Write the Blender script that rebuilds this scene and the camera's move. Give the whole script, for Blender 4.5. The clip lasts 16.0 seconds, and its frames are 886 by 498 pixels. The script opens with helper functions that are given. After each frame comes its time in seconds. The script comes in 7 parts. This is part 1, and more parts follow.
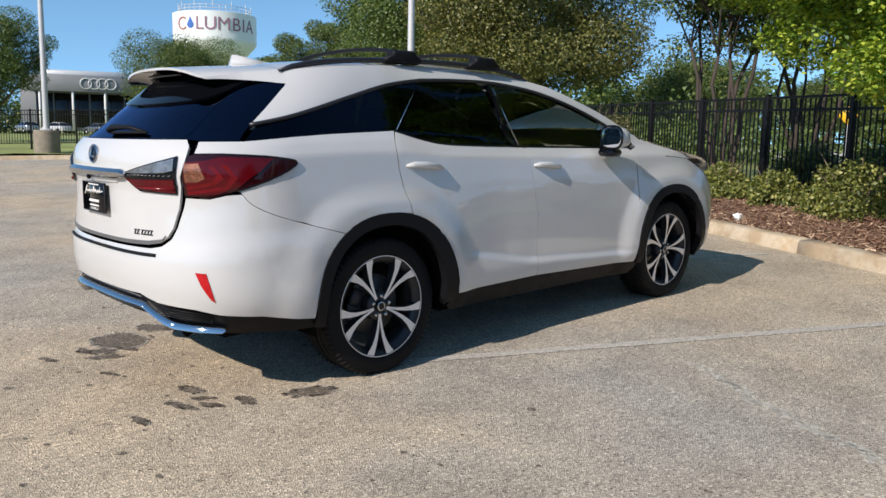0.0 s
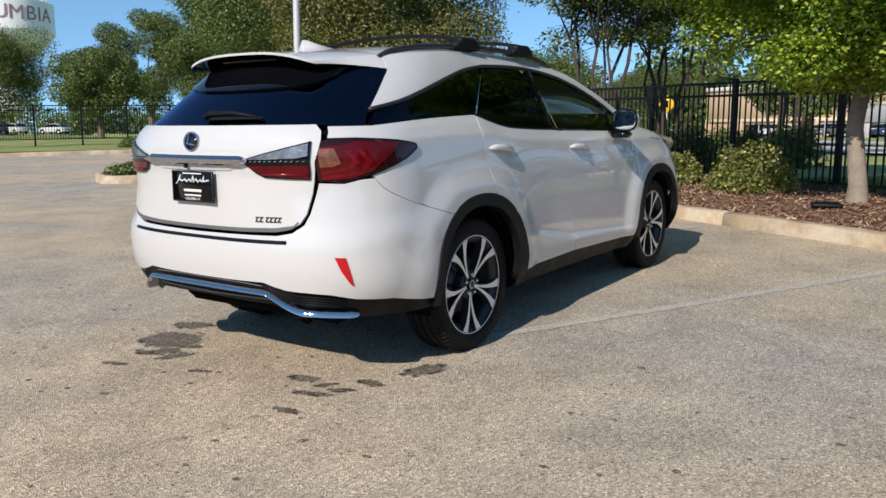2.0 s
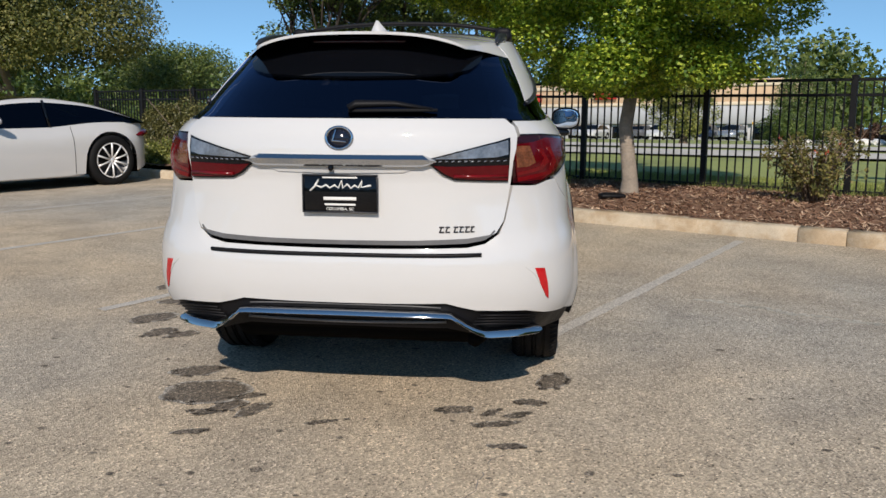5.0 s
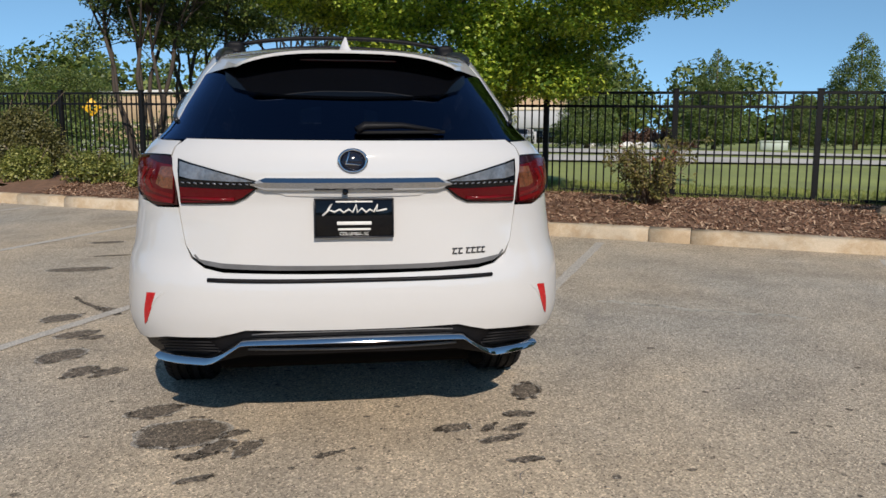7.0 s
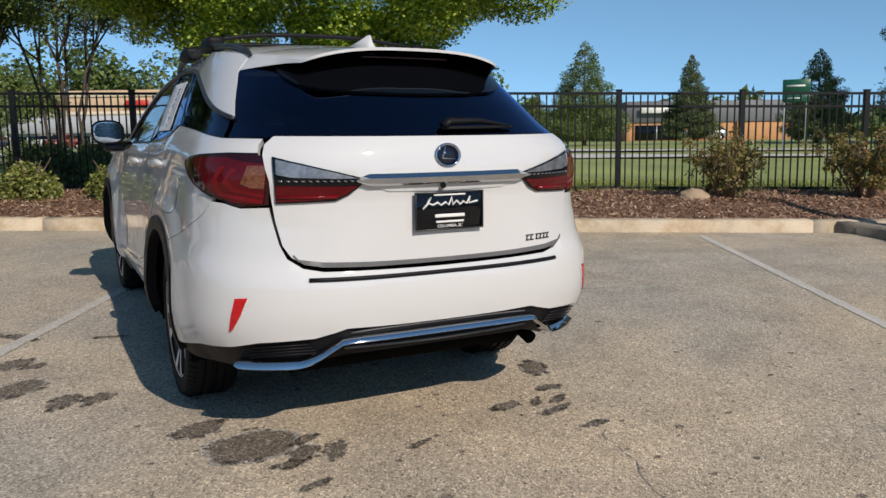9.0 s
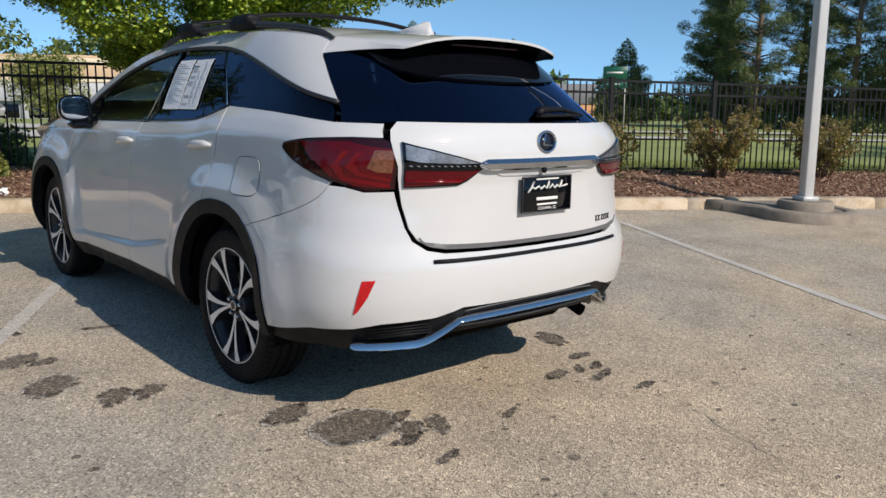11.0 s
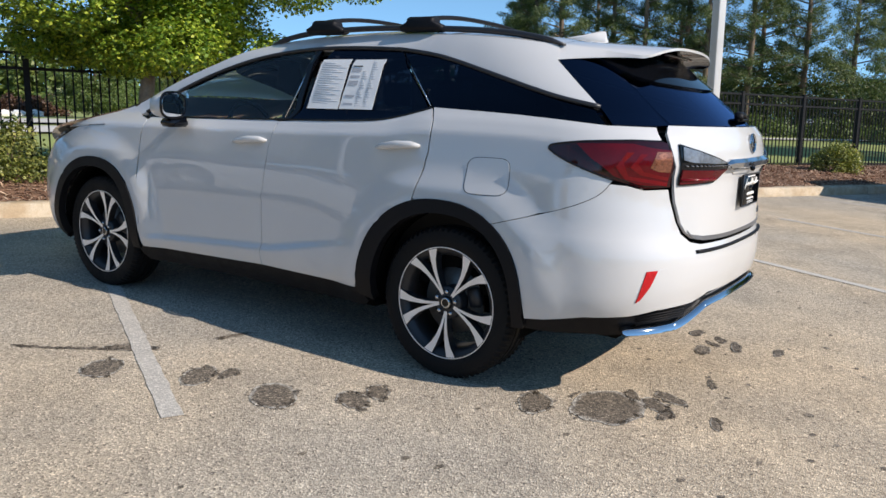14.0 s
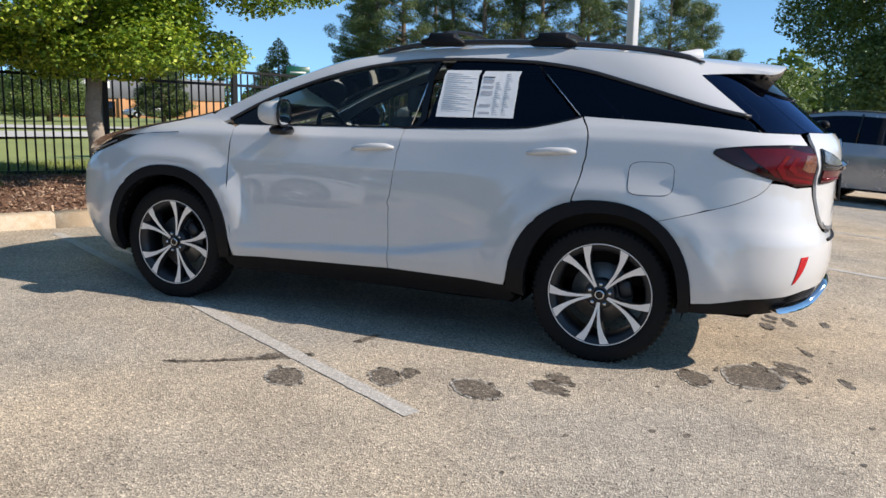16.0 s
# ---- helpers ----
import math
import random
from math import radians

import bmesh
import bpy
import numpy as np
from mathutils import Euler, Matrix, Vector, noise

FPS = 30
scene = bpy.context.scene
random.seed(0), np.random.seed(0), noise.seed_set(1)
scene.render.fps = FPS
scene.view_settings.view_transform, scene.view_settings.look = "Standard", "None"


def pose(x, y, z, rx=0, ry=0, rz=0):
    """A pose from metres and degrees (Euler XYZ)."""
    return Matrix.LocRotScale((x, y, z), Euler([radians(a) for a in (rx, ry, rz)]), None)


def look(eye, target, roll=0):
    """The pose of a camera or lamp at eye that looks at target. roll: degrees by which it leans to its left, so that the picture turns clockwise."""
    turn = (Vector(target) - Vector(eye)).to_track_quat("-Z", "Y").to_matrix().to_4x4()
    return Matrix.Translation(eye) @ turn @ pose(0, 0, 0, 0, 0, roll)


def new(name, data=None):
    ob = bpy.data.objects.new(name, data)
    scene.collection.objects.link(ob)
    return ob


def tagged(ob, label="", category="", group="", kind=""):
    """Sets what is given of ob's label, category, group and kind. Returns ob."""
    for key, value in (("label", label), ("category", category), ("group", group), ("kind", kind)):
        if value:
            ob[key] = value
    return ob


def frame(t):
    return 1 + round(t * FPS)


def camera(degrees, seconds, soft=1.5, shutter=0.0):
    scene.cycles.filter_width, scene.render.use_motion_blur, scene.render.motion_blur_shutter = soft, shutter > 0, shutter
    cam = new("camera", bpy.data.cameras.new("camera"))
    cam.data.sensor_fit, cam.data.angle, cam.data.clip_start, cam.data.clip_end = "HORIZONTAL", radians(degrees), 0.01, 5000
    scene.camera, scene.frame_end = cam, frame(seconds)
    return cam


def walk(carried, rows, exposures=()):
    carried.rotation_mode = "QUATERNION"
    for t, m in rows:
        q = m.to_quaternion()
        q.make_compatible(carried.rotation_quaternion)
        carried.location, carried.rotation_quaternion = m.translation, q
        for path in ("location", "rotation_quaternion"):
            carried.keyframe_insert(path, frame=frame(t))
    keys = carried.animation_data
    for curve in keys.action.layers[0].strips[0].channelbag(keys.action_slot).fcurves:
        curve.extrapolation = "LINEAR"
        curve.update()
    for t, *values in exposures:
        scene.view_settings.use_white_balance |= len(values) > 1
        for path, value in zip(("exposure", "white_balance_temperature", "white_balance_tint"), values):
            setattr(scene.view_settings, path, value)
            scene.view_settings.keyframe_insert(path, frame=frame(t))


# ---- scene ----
from mathutils.geometry import delaunay_2d_cdt

SLOPE = 1.7                                   # the lot falls away from the kerb by this many degrees
LOT = pose(0, 0, 0, SLOPE)
cam = camera(58.4, 16.0, soft=1.5)
PATH = [
    (0, (4.162, -2.58, 1.354), (2.713, -1.24, 1.035), -0.1),
    (0.5, (4.012, -2.883, 1.361), (2.613, -1.489, 1.047), 0.1),
    (1, (3.752, -3.124, 1.338), (2.425, -1.661, 1.024), -0.3),
    (1.5, (3.483, -3.402, 1.331), (2.254, -1.858, 1.006), -0.7),
    (2, (3.209, -3.64, 1.317), (2.087, -2.019, 0.977), -0.8),
    (2.5, (2.834, -3.818, 1.315), (1.834, -2.122, 0.962), -0.5),
    (3, (2.487, -3.992, 1.321), (1.62, -2.226, 0.958), -0.2),
    (3.5, (2.066, -4.076, 1.295), (1.344, -2.246, 0.935), -0.0),
    (4, (1.614, -4.17, 1.287), (1.06, -2.281, 0.936), 0.0),
    (6.5, (-0.028, -4.202, 1.359), (0.161, -2.24, 1.017), 0.7),
    (7, (-0.109, -4.179, 1.37), (0.185, -2.229, 1.036), 0.5),
    (7.5, (-0.354, -4.162, 1.36), (0.079, -2.236, 1.035), 0.1),
    (8, (-0.697, -4.131, 1.343), (-0.104, -2.247, 1.027), -0.2),
    (8.5, (-1.048, -4.01, 1.345), (-0.294, -2.186, 1.026), -0.1),
    (9, (-1.449, -3.919, 1.338), (-0.548, -2.164, 1.012), 0.0),
    (11.5, (-2.722, -3.266, 1.367), (-1.377, -1.836, 0.987), 1.9),
    (12, (-2.946, -3.137, 1.359), (-1.547, -1.758, 0.98), 2.2),
    (12.5, (-3.207, -2.936, 1.358), (-1.75, -1.618, 0.98), 2.4),
    (13, (-3.451, -2.653, 1.36), (-1.937, -1.403, 0.984), 2.3),
    (13.5, (-3.732, -2.377, 1.367), (-2.157, -1.204, 0.989), 2.3),
    (14, (-3.997, -2.056, 1.339), (-2.363, -0.963, 0.969), 2.4),
    (14.5, (-4.248, -1.699, 1.334), (-2.555, -0.697, 0.97), 2.4),
    (15, (-4.517, -1.37, 1.332), (-2.773, -0.459, 0.972), 2.5),
    (15.5, (-4.737, -1.004, 1.322), (-2.945, -0.193, 0.962), 2.6),
    (16, (-5.034, -0.68, 1.306), (-3.194, 0.021, 0.959), 2.6),
]
walk(cam, [(t, LOT @ look(eye, target, roll)) for t, eye, target, roll in PATH], exposures=[(0.0, 0.73, 6550, 10), (3.5, 0.56, 6650, 10), (7.0, 0.385, 6750, 10), (9.0, 0.415, 6750, 10), (12.5, 0.70, 6550, 10), (16.0, 0.97, 6600, 11)])

# ---- world, sun ----
SUN = (LOT.to_3x3() @ Vector((0.12, -1.40, 1.0))).normalized()
world = bpy.data.worlds.new("sky")
scene.world = world
world.use_nodes = True
wn = world.node_tree
sky = wn.nodes.new("ShaderNodeTexSky")
sky.sky_type, sky.sun_disc = "NISHITA", False
sky.sun_elevation = math.asin(SUN.z)
sky.sun_rotation = math.atan2(SUN.x, SUN.y)
sky.air_density, sky.dust_density, sky.ozone_density, sky.altitude = 0.75, 0.0, 1.0, 1500
bg = next(n for n in wn.nodes if n.type == "BACKGROUND")
bg.inputs[1].default_value = 0.125
# clear dry air: the sky keeps its blue almost down to the horizon
way, lift, unit = wn.nodes.new("ShaderNodeTexCoord"), wn.nodes.new("ShaderNodeVectorMath"), wn.nodes.new("ShaderNodeVectorMath")
lift.operation, unit.operation = "ADD", "NORMALIZE"
lift.inputs[1].default_value = (0, 0, 0.125)
wn.links.new(way.outputs["Generated"], lift.inputs[0])
wn.links.new(lift.outputs[0], unit.inputs[0])
wn.links.new(unit.outputs[0], sky.inputs[0])
haze = wn.nodes.new("ShaderNodeMix")
haze.data_type, haze.blend_type = "RGBA", "MULTIPLY"
haze.inputs[0].default_value, haze.inputs[7].default_value = 1.0, (0.80, 1.03, 1.01, 1)
wn.links.new(sky.outputs[0], haze.inputs[6])
wn.links.new(haze.outputs[2], bg.inputs[0])
sun = new("sun", bpy.data.lights.new("sun", "SUN"))
sun.data.energy, sun.data.angle, sun.data.color = 3.2, radians(0.5), (1.0, 0.91, 0.82)
sun.matrix_world = look(SUN * 60, (0, 0, 0))


# ---- materials ----
def graph(name):
    m = bpy.data.materials.new(name)
    m.use_nodes = True
    t = m.node_tree
    return m, t, next(n for n in t.nodes if n.type == "BSDF_PRINCIPLED")


def noise_node(t, scale, detail=4, rough=0.6, kind="noise"):
    co = next((n for n in t.nodes if n.type == "TEX_COORD"), None) or t.nodes.new("ShaderNodeTexCoord")
    n = t.nodes.new("ShaderNodeTexNoise" if kind == "noise" else "ShaderNodeTexVoronoi")
    n.inputs["Scale"].default_value = scale
    if kind == "noise":
        n.inputs["Detail"].default_value, n.inputs["Roughness"].default_value = detail, rough
    t.links.new(co.outputs["Object"], n.inputs["Vector"])
    return n


def ramp_node(t, source, stops):
    r = t.nodes.new("ShaderNodeValToRGB")
    while len(r.color_ramp.elements) < len(stops):
        r.color_ramp.elements.new(0.5)
    for e, (at, c) in zip(r.color_ramp.elements, stops):
        e.position, e.color = at, (*c, 1) if len(c) == 3 else c
    t.links.new(source, r.inputs[0])
    return r


def mix_node(t, fac, a, b, mode="MIX"):
    m = t.nodes.new("ShaderNodeMix")
    m.data_type, m.blend_type = "RGBA", mode
    for key, v in ((0, fac), (6, a), (7, b)):
        if isinstance(v, (int, float)):
            m.inputs[key].default_value = v
        elif isinstance(v, tuple):
            m.inputs[key].default_value = (*v, 1)
        else:
            t.links.new(v, m.inputs[key])
    return m.outputs[2]


def bump_node(t, p, height, strength, distance):
    b = t.nodes.new("ShaderNodeBump")
    b.inputs["Strength"].default_value, b.inputs["Distance"].default_value = strength, distance
    t.links.new(height, b.inputs["Height"])
    t.links.new(b.outputs[0], p.inputs["Normal"])


def surface(name, c, vary=0.15, scale=6, rough=0.6, metal=0.0, coat=0.0, bump=0.0, fine=60, ior=1.5):
    """A plain surface: a base colour that drifts at two scales, with fine relief and uneven gloss."""
    m, t, p = graph(name)
    big, small = noise_node(t, scale), noise_node(t, fine, 3)
    dark = tuple(v * (1 - vary) for v in c)
    light = tuple(min(1, v * (1 + vary)) for v in c)
    a = ramp_node(t, big.outputs[0], ((0.3, dark), (0.7, light)))
    col = mix_node(t, 0.35, a.outputs[0], ramp_node(t, small.outputs[0], ((0.3, dark), (0.7, light))).outputs[0])
    t.links.new(col, p.inputs["Base Color"])
    r = ramp_node(t, big.outputs[0], ((0.3, (rough * 0.85,) * 3), (0.7, (min(1, rough * 1.15),) * 3)))
    t.links.new(r.outputs[0], p.inputs["Roughness"])
    p.inputs["Metallic"].default_value, p.inputs["Coat Weight"].default_value, p.inputs["IOR"].default_value = metal, coat, ior
    p.inputs["Coat Roughness"].default_value = 0.03
    if bump:
        bump_node(t, p, small.outputs[0], bump, 0.01)
    return m


def glass(name, tint, rough=0.0, gloss=1.5, sheen=(1, 1, 1)):
    """A pane: light passes through it in its tint, and it reflects by its angle, coloured by sheen."""
    m, t, p = graph(name)
    t.nodes.remove(p)
    out = next(n for n in t.nodes if n.type == "OUTPUT_MATERIAL")
    tr, gl, fr, mx = (t.nodes.new(k) for k in ("ShaderNodeBsdfTransparent", "ShaderNodeBsdfGlossy", "ShaderNodeFresnel", "ShaderNodeMixShader"))
    tr.inputs[0].default_value = (*tint, 1)
    gl.inputs[0].default_value = (*sheen, 1)
    gl.inputs["Roughness"].default_value = rough
    fr.inputs[0].default_value = gloss
    for a, b in ((fr.outputs[0], mx.inputs[0]), (tr.outputs[0], mx.inputs[1]), (gl.outputs[0], mx.inputs[2]), (mx.outputs[0], out.inputs[0])):
        t.links.new(a, b)
    return m


def asphalt_material():
    m, t, p = graph("asphalt")
    stone = noise_node(t, 118, kind="voronoi")
    grit, patch, broad = noise_node(t, 240, 2), noise_node(t, 1.6, 5, 0.65), noise_node(t, 0.22, 3)
    c = ramp_node(t, stone.outputs["Color"], ((0.0, (0.115, 0.105, 0.092)), (0.22, (0.38, 0.346, 0.298)), (0.7, (0.61, 0.553, 0.466)), (1.0, (1.0, 0.93, 0.80))))
    grime = ramp_node(t, patch.outputs[0], ((0.32, (0.74, 0.73, 0.72)), (0.62, (1.0, 0.985, 0.96)), (0.8, (1.06, 1.0, 0.92))))
    wash = ramp_node(t, broad.outputs[0], ((0.35, (0.85, 0.875, 0.91)), (0.65, (1.13, 1.015, 0.87))))
    col = mix_node(t, 1.0, mix_node(t, 1.0, c.outputs[0], grime.outputs[0], "MULTIPLY"), wash.outputs[0], "MULTIPLY")
    t.links.new(col, p.inputs["Base Color"])
    p.inputs["Roughness"].default_value, p.inputs["IOR"].default_value = 0.92, 1.2
    h = t.nodes.new("ShaderNodeMath")
    h.operation = "ADD"
    t.links.new(stone.outputs["Distance"], h.inputs[0])
    t.links.new(grit.outputs[0], h.inputs[1])
    bump_node(t, p, h.outputs[0], 0.75, 0.007)
    return m


def line_material(name="worn_line_paint", low=0.50, high=0.90, least=0.36):
    """Road paint that has worn down to the stones in places."""
    m, t, p = graph(name)
    stone, wear, fade = noise_node(t, 118, kind="voronoi"), noise_node(t, 2.2, 5, 0.7), noise_node(t, 26, 4, 0.7)
    bare = ramp_node(t, stone.outputs["Color"], ((0.0, (0.16, 0.15, 0.135)), (0.5, (0.40, 0.37, 0.33)), (1.0, (0.74, 0.69, 0.61))))
    paint = ramp_node(t, fade.outputs[0], ((0.3, (0.50, 0.46, 0.40)), (0.7, (0.68, 0.64, 0.57))))
    k = t.nodes.new("ShaderNodeMath")
    k.operation = "ADD"
    t.links.new(wear.outputs[0], k.inputs[0])
    s = t.nodes.new("ShaderNodeMath")
    s.operation, s.inputs[1].default_value = "MULTIPLY", 0.55
    t.links.new(stone.outputs["Color"], s.inputs[0])
    t.links.new(s.outputs[0], k.inputs[1])
    f = ramp_node(t, k.outputs[0], ((low, (least,) * 3), (high, (0.9,) * 3)))
    t.links.new(mix_node(t, f.outputs[0], paint.outputs[0], bare.outputs[0]), p.inputs["Base Color"])
    p.inputs["Roughness"].default_value = 0.85
    bump_node(t, p, stone.outputs["Distance"], 0.45, 0.006)
    return m


def leaf_material(name, dark, mid, light, glow=0.35):
    """Leaves: each one has its own green, a waxy sheen, and lets some light through."""
    m, t, p = graph(name)
    out = next(n for n in t.nodes if n.type == "OUTPUT_MATERIAL")
    g = t.nodes.new("ShaderNodeNewGeometry")
    c = ramp_node(t, g.outputs["Random Per Island"], ((0.0, dark), (0.5, mid), (1.0, light)))
    t.links.new(c.outputs[0], p.inputs["Base Color"])
    p.inputs["Roughness"].default_value = 0.5
    tl, mx = t.nodes.new("ShaderNodeBsdfTranslucent"), t.nodes.new("ShaderNodeMixShader")
    t.links.new(mix_node(t, 1.0, c.outputs[0], (1.5, 1.6, 0.7), "MULTIPLY"), tl.inputs[0])
    mx.inputs[0].default_value = glow
    for a, b in ((p.outputs[0], mx.inputs[1]), (tl.outputs[0], mx.inputs[2]), (mx.outputs[0], out.inputs[0])):
        t.links.new(a, b)
    return m


def chips_material(name, a, b, c, rough=0.9):
    """Loose pieces, each with a tone of its own."""
    m, t, p = graph(name)
    g = t.nodes.new("ShaderNodeNewGeometry")
    t.links.new(ramp_node(t, g.outputs["Random Per Island"], ((0.0, a), (0.55, b), (1.0, c))).outputs[0], p.inputs["Base Color"])
    p.inputs["Roughness"].default_value = rough
    return m


ASPHALT = asphalt_material()
LINE = line_material("worn_line_paint", 0.56, 0.95, 0.24)
FADED_LINE = line_material("faded_line_paint", 0.46, 0.90, 0.42)
GHOST_LINE = line_material("scuffed_line_paint", 0.40, 0.86, 0.68)
def kerb_material():
    """Tan concrete with brown soil marks, dark drip stains and a sandy grain."""
    m, t, p = graph("kerb_concrete")
    grain, soil, drip = noise_node(t, 130, 3), noise_node(t, 3.2, 5, 0.7), noise_node(t, 0.9, 5, 0.65)
    c = ramp_node(t, grain.outputs[0], ((0.3, (0.46, 0.385, 0.285)), (0.55, (0.58, 0.495, 0.375)), (0.75, (0.68, 0.59, 0.46))))
    brown = ramp_node(t, soil.outputs[0], ((0.40, (0.74, 0.64, 0.52)), (0.58, (1, 1, 1))))
    dark = ramp_node(t, drip.outputs[0], ((0.36, (0.72, 0.72, 0.72)), (0.55, (1.02, 1.0, 0.98))))
    col = mix_node(t, 1.0, mix_node(t, 0.8, c.outputs[0], brown.outputs[0], "MULTIPLY"), dark.outputs[0], "MULTIPLY")
    t.links.new(col, p.inputs["Base Color"])
    p.inputs["Roughness"].default_value = 0.88
    bump_node(t, p, grain.outputs[0], 0.4, 0.01)
    return m


KERB = kerb_material()
DARK_KERB = surface("damp_concrete", (0.25, 0.21, 0.165), 0.35, 5, 0.8, bump=0.4, fine=70)
MULCH = surface("mulch_soil", (0.19, 0.108, 0.068), 0.45, 9, 0.95, bump=0.9, fine=90)
CHIPS = chips_material("bark_chips", (0.12, 0.058, 0.036), (0.28, 0.155, 0.095), (0.58, 0.42, 0.29))
GRASS = surface("lawn", (0.25, 0.285, 0.085), 0.3, 0.5, 0.9, bump=0.6, fine=45)
BLADES = chips_material("grass_blades", (0.11, 0.15, 0.034), (0.21, 0.25, 0.06), (0.33, 0.34, 0.11))
ROAD = surface("pale_road", (0.52, 0.49, 0.43), 0.12, 0.4, 0.85)
BLACK_METAL = surface("black_fence_paint", (0.007, 0.007, 0.008), 0.2, 8, 0.5, ior=1.33)
WHITE = surface("pearl_white_paint", (0.57, 0.568, 0.563), 0.012, 3, 0.50, metal=0.0, coat=1.0, ior=1.25)
next(n for n in WHITE.node_tree.nodes if n.type == "BSDF_PRINCIPLED").inputs["Coat IOR"].default_value = 1.75
GLOSS_BLACK = surface("gloss_black", (0.003, 0.0035, 0.005), 0.1, 5, 0.02, coat=0.0, ior=1.42)
TRIM = surface("dark_grey_plastic", (0.11, 0.11, 0.113), 0.15, 12, 0.5)
BLACK = surface("black_plastic", (0.0065, 0.0065, 0.008), 0.18, 12, 0.5, bump=0.12, fine=300, ior=1.27)
DARK = surface("dark_lining", (0.006, 0.006, 0.006), 0.2, 8, 0.95, ior=1.05)
RUBBER = surface("tyre_rubber", (0.009, 0.009, 0.0095), 0.25, 14, 0.7, bump=0.3, fine=150, ior=1.27)
CHROME = surface("chrome", (0.53, 0.55, 0.58), 0.04, 4, 0.045, metal=1.0)
ALLOY = surface("machined_alloy", (0.84, 0.83, 0.82), 0.06, 20, 0.34, metal=0.4)
ALLOY_DARK = surface("dark_alloy", (0.028, 0.029, 0.033), 0.1, 12, 0.35, metal=0.3)
STEEL = surface("brake_steel", (0.22, 0.21, 0.20), 0.2, 25, 0.45, metal=0.8)
RED = surface("red_lens", (0.085, 0.0012, 0.004), 0.25, 9, 0.12, coat=0.0, ior=1.42)
RED_BRIGHT = surface("bright_red_lens", (0.135, 0.003, 0.005), 0.2, 20, 0.2, coat=0.0, ior=1.4)
REFLECTOR = surface("red_reflector", (0.46, 0.004, 0.008), 0.25, 40, 0.25, coat=0.2)
RED_DARK = surface("smoked_red_lens", (0.022, 0.001, 0.002), 0.25, 9, 0.09, coat=0.35, ior=1.4)
CLEAR = surface("silver_lamp_insert", (0.21, 0.22, 0.24), 0.6, 16, 0.22, metal=0.5, coat=1.0, bump=0.2, fine=70)
AMBER = surface("amber_reflector", (0.21, 0.07, 0.03), 0.6, 30, 0.22, metal=0.35, coat=1.0, bump=0.3, fine=120)
# blue sheen: the deep blue of the reflected sky is put into the gloss colour
PRIVACY = glass("privacy_glass", (0.022, 0.026, 0.038), 0.0, 1.38, (0.55, 0.7, 1.0))
TINTED = glass("tinted_glass", (0.62, 0.67, 0.64), 0.0, 1.42)
BACKLIGHT = glass("tailgate_tint", (0.018, 0.022, 0.034), 0.0, 1.62, (0.45, 0.6, 1.0))
PAPER = surface("white_paper", (0.80, 0.80, 0.79), 0.02, 10, 0.9)
INK = surface("grey_print", (0.42, 0.43, 0.46), 0.2, 60, 0.9)
PALE = surface("pale_paint", (0.70, 0.69, 0.66), 0.05, 20, 0.7)
SEAT = surface("seat_leather", (0.10, 0.095, 0.09), 0.15, 9, 0.6, bump=0.2)
GALV = surface("pale_grey_metal", (0.55, 0.555, 0.55), 0.06, 3, 0.45, metal=0.2)


# ---- mesh helpers ----
def finish(bm, name, material, parent=None, label="", smooth=True):
    me = bpy.data.meshes.new(name)
    for f in bm.faces:
        f.smooth = smooth
    bm.to_mesh(me)
    bm.free()
    ob = new(name, me)
    for m in material if isinstance(material, (list, tuple)) else (material,):
        me.materials.append(m)
    if parent:
        ob.parent = parent
    if label:
        ob["label"] = label
    return ob


def part(name, bm, material, parent, label="", smooth=True):
    return finish(bm, name, material, parent, label, smooth)


def mesh_from(name, verts, faces, material, parent=None, smooth=False):
    me = bpy.data.meshes.new(name)
    me.from_pydata([tuple(map(float, v)) for v in verts], [], faces)
    me.polygons.foreach_set("use_smooth", [smooth] * len(me.polygons))
    me.materials.append(material)
    ob = new(name, me)
    if parent:
        ob.parent = parent
    return ob


def thing(name, m=None, label="", category="", group="", kind=""):
    ob = new(name)
    ob.empty_display_size = 0.2
    if m is not None:
        ob.matrix_world = m
    return tagged(ob, label, category, group, kind)


def sharpen(bm, angle=35):
    bm.normal_update()
    for e in bm.edges:
        if len(e.link_faces) == 2 and e.calc_face_angle(0) > radians(angle):
            e.smooth = False


def box(bm, x0, x1, y0, y1, z0, z1, bevel=0.0, m=None, seg=1):
    r = bmesh.ops.create_cube(bm, size=1)
    vs = r["verts"]
    for v in vs:
        v.co = Vector(((x0 + x1) / 2 + v.co.x * (x1 - x0), (y0 + y1) / 2 + v.co.y * (y1 - y0), (z0 + z1) / 2 + v.co.z * (z1 - z0)))
    if bevel:
        es = list({e for v in vs for e in v.link_edges})
        r = bmesh.ops.bevel(bm, geom=es, offset=bevel, segments=seg, affect="EDGES", profile=0.5)
        vs = list({v for f in r["faces"] for v in f.verts} | {v for v in vs if v.is_valid})
    if m is not None:
        bmesh.ops.transform(bm, matrix=m, verts=vs)
    return bm


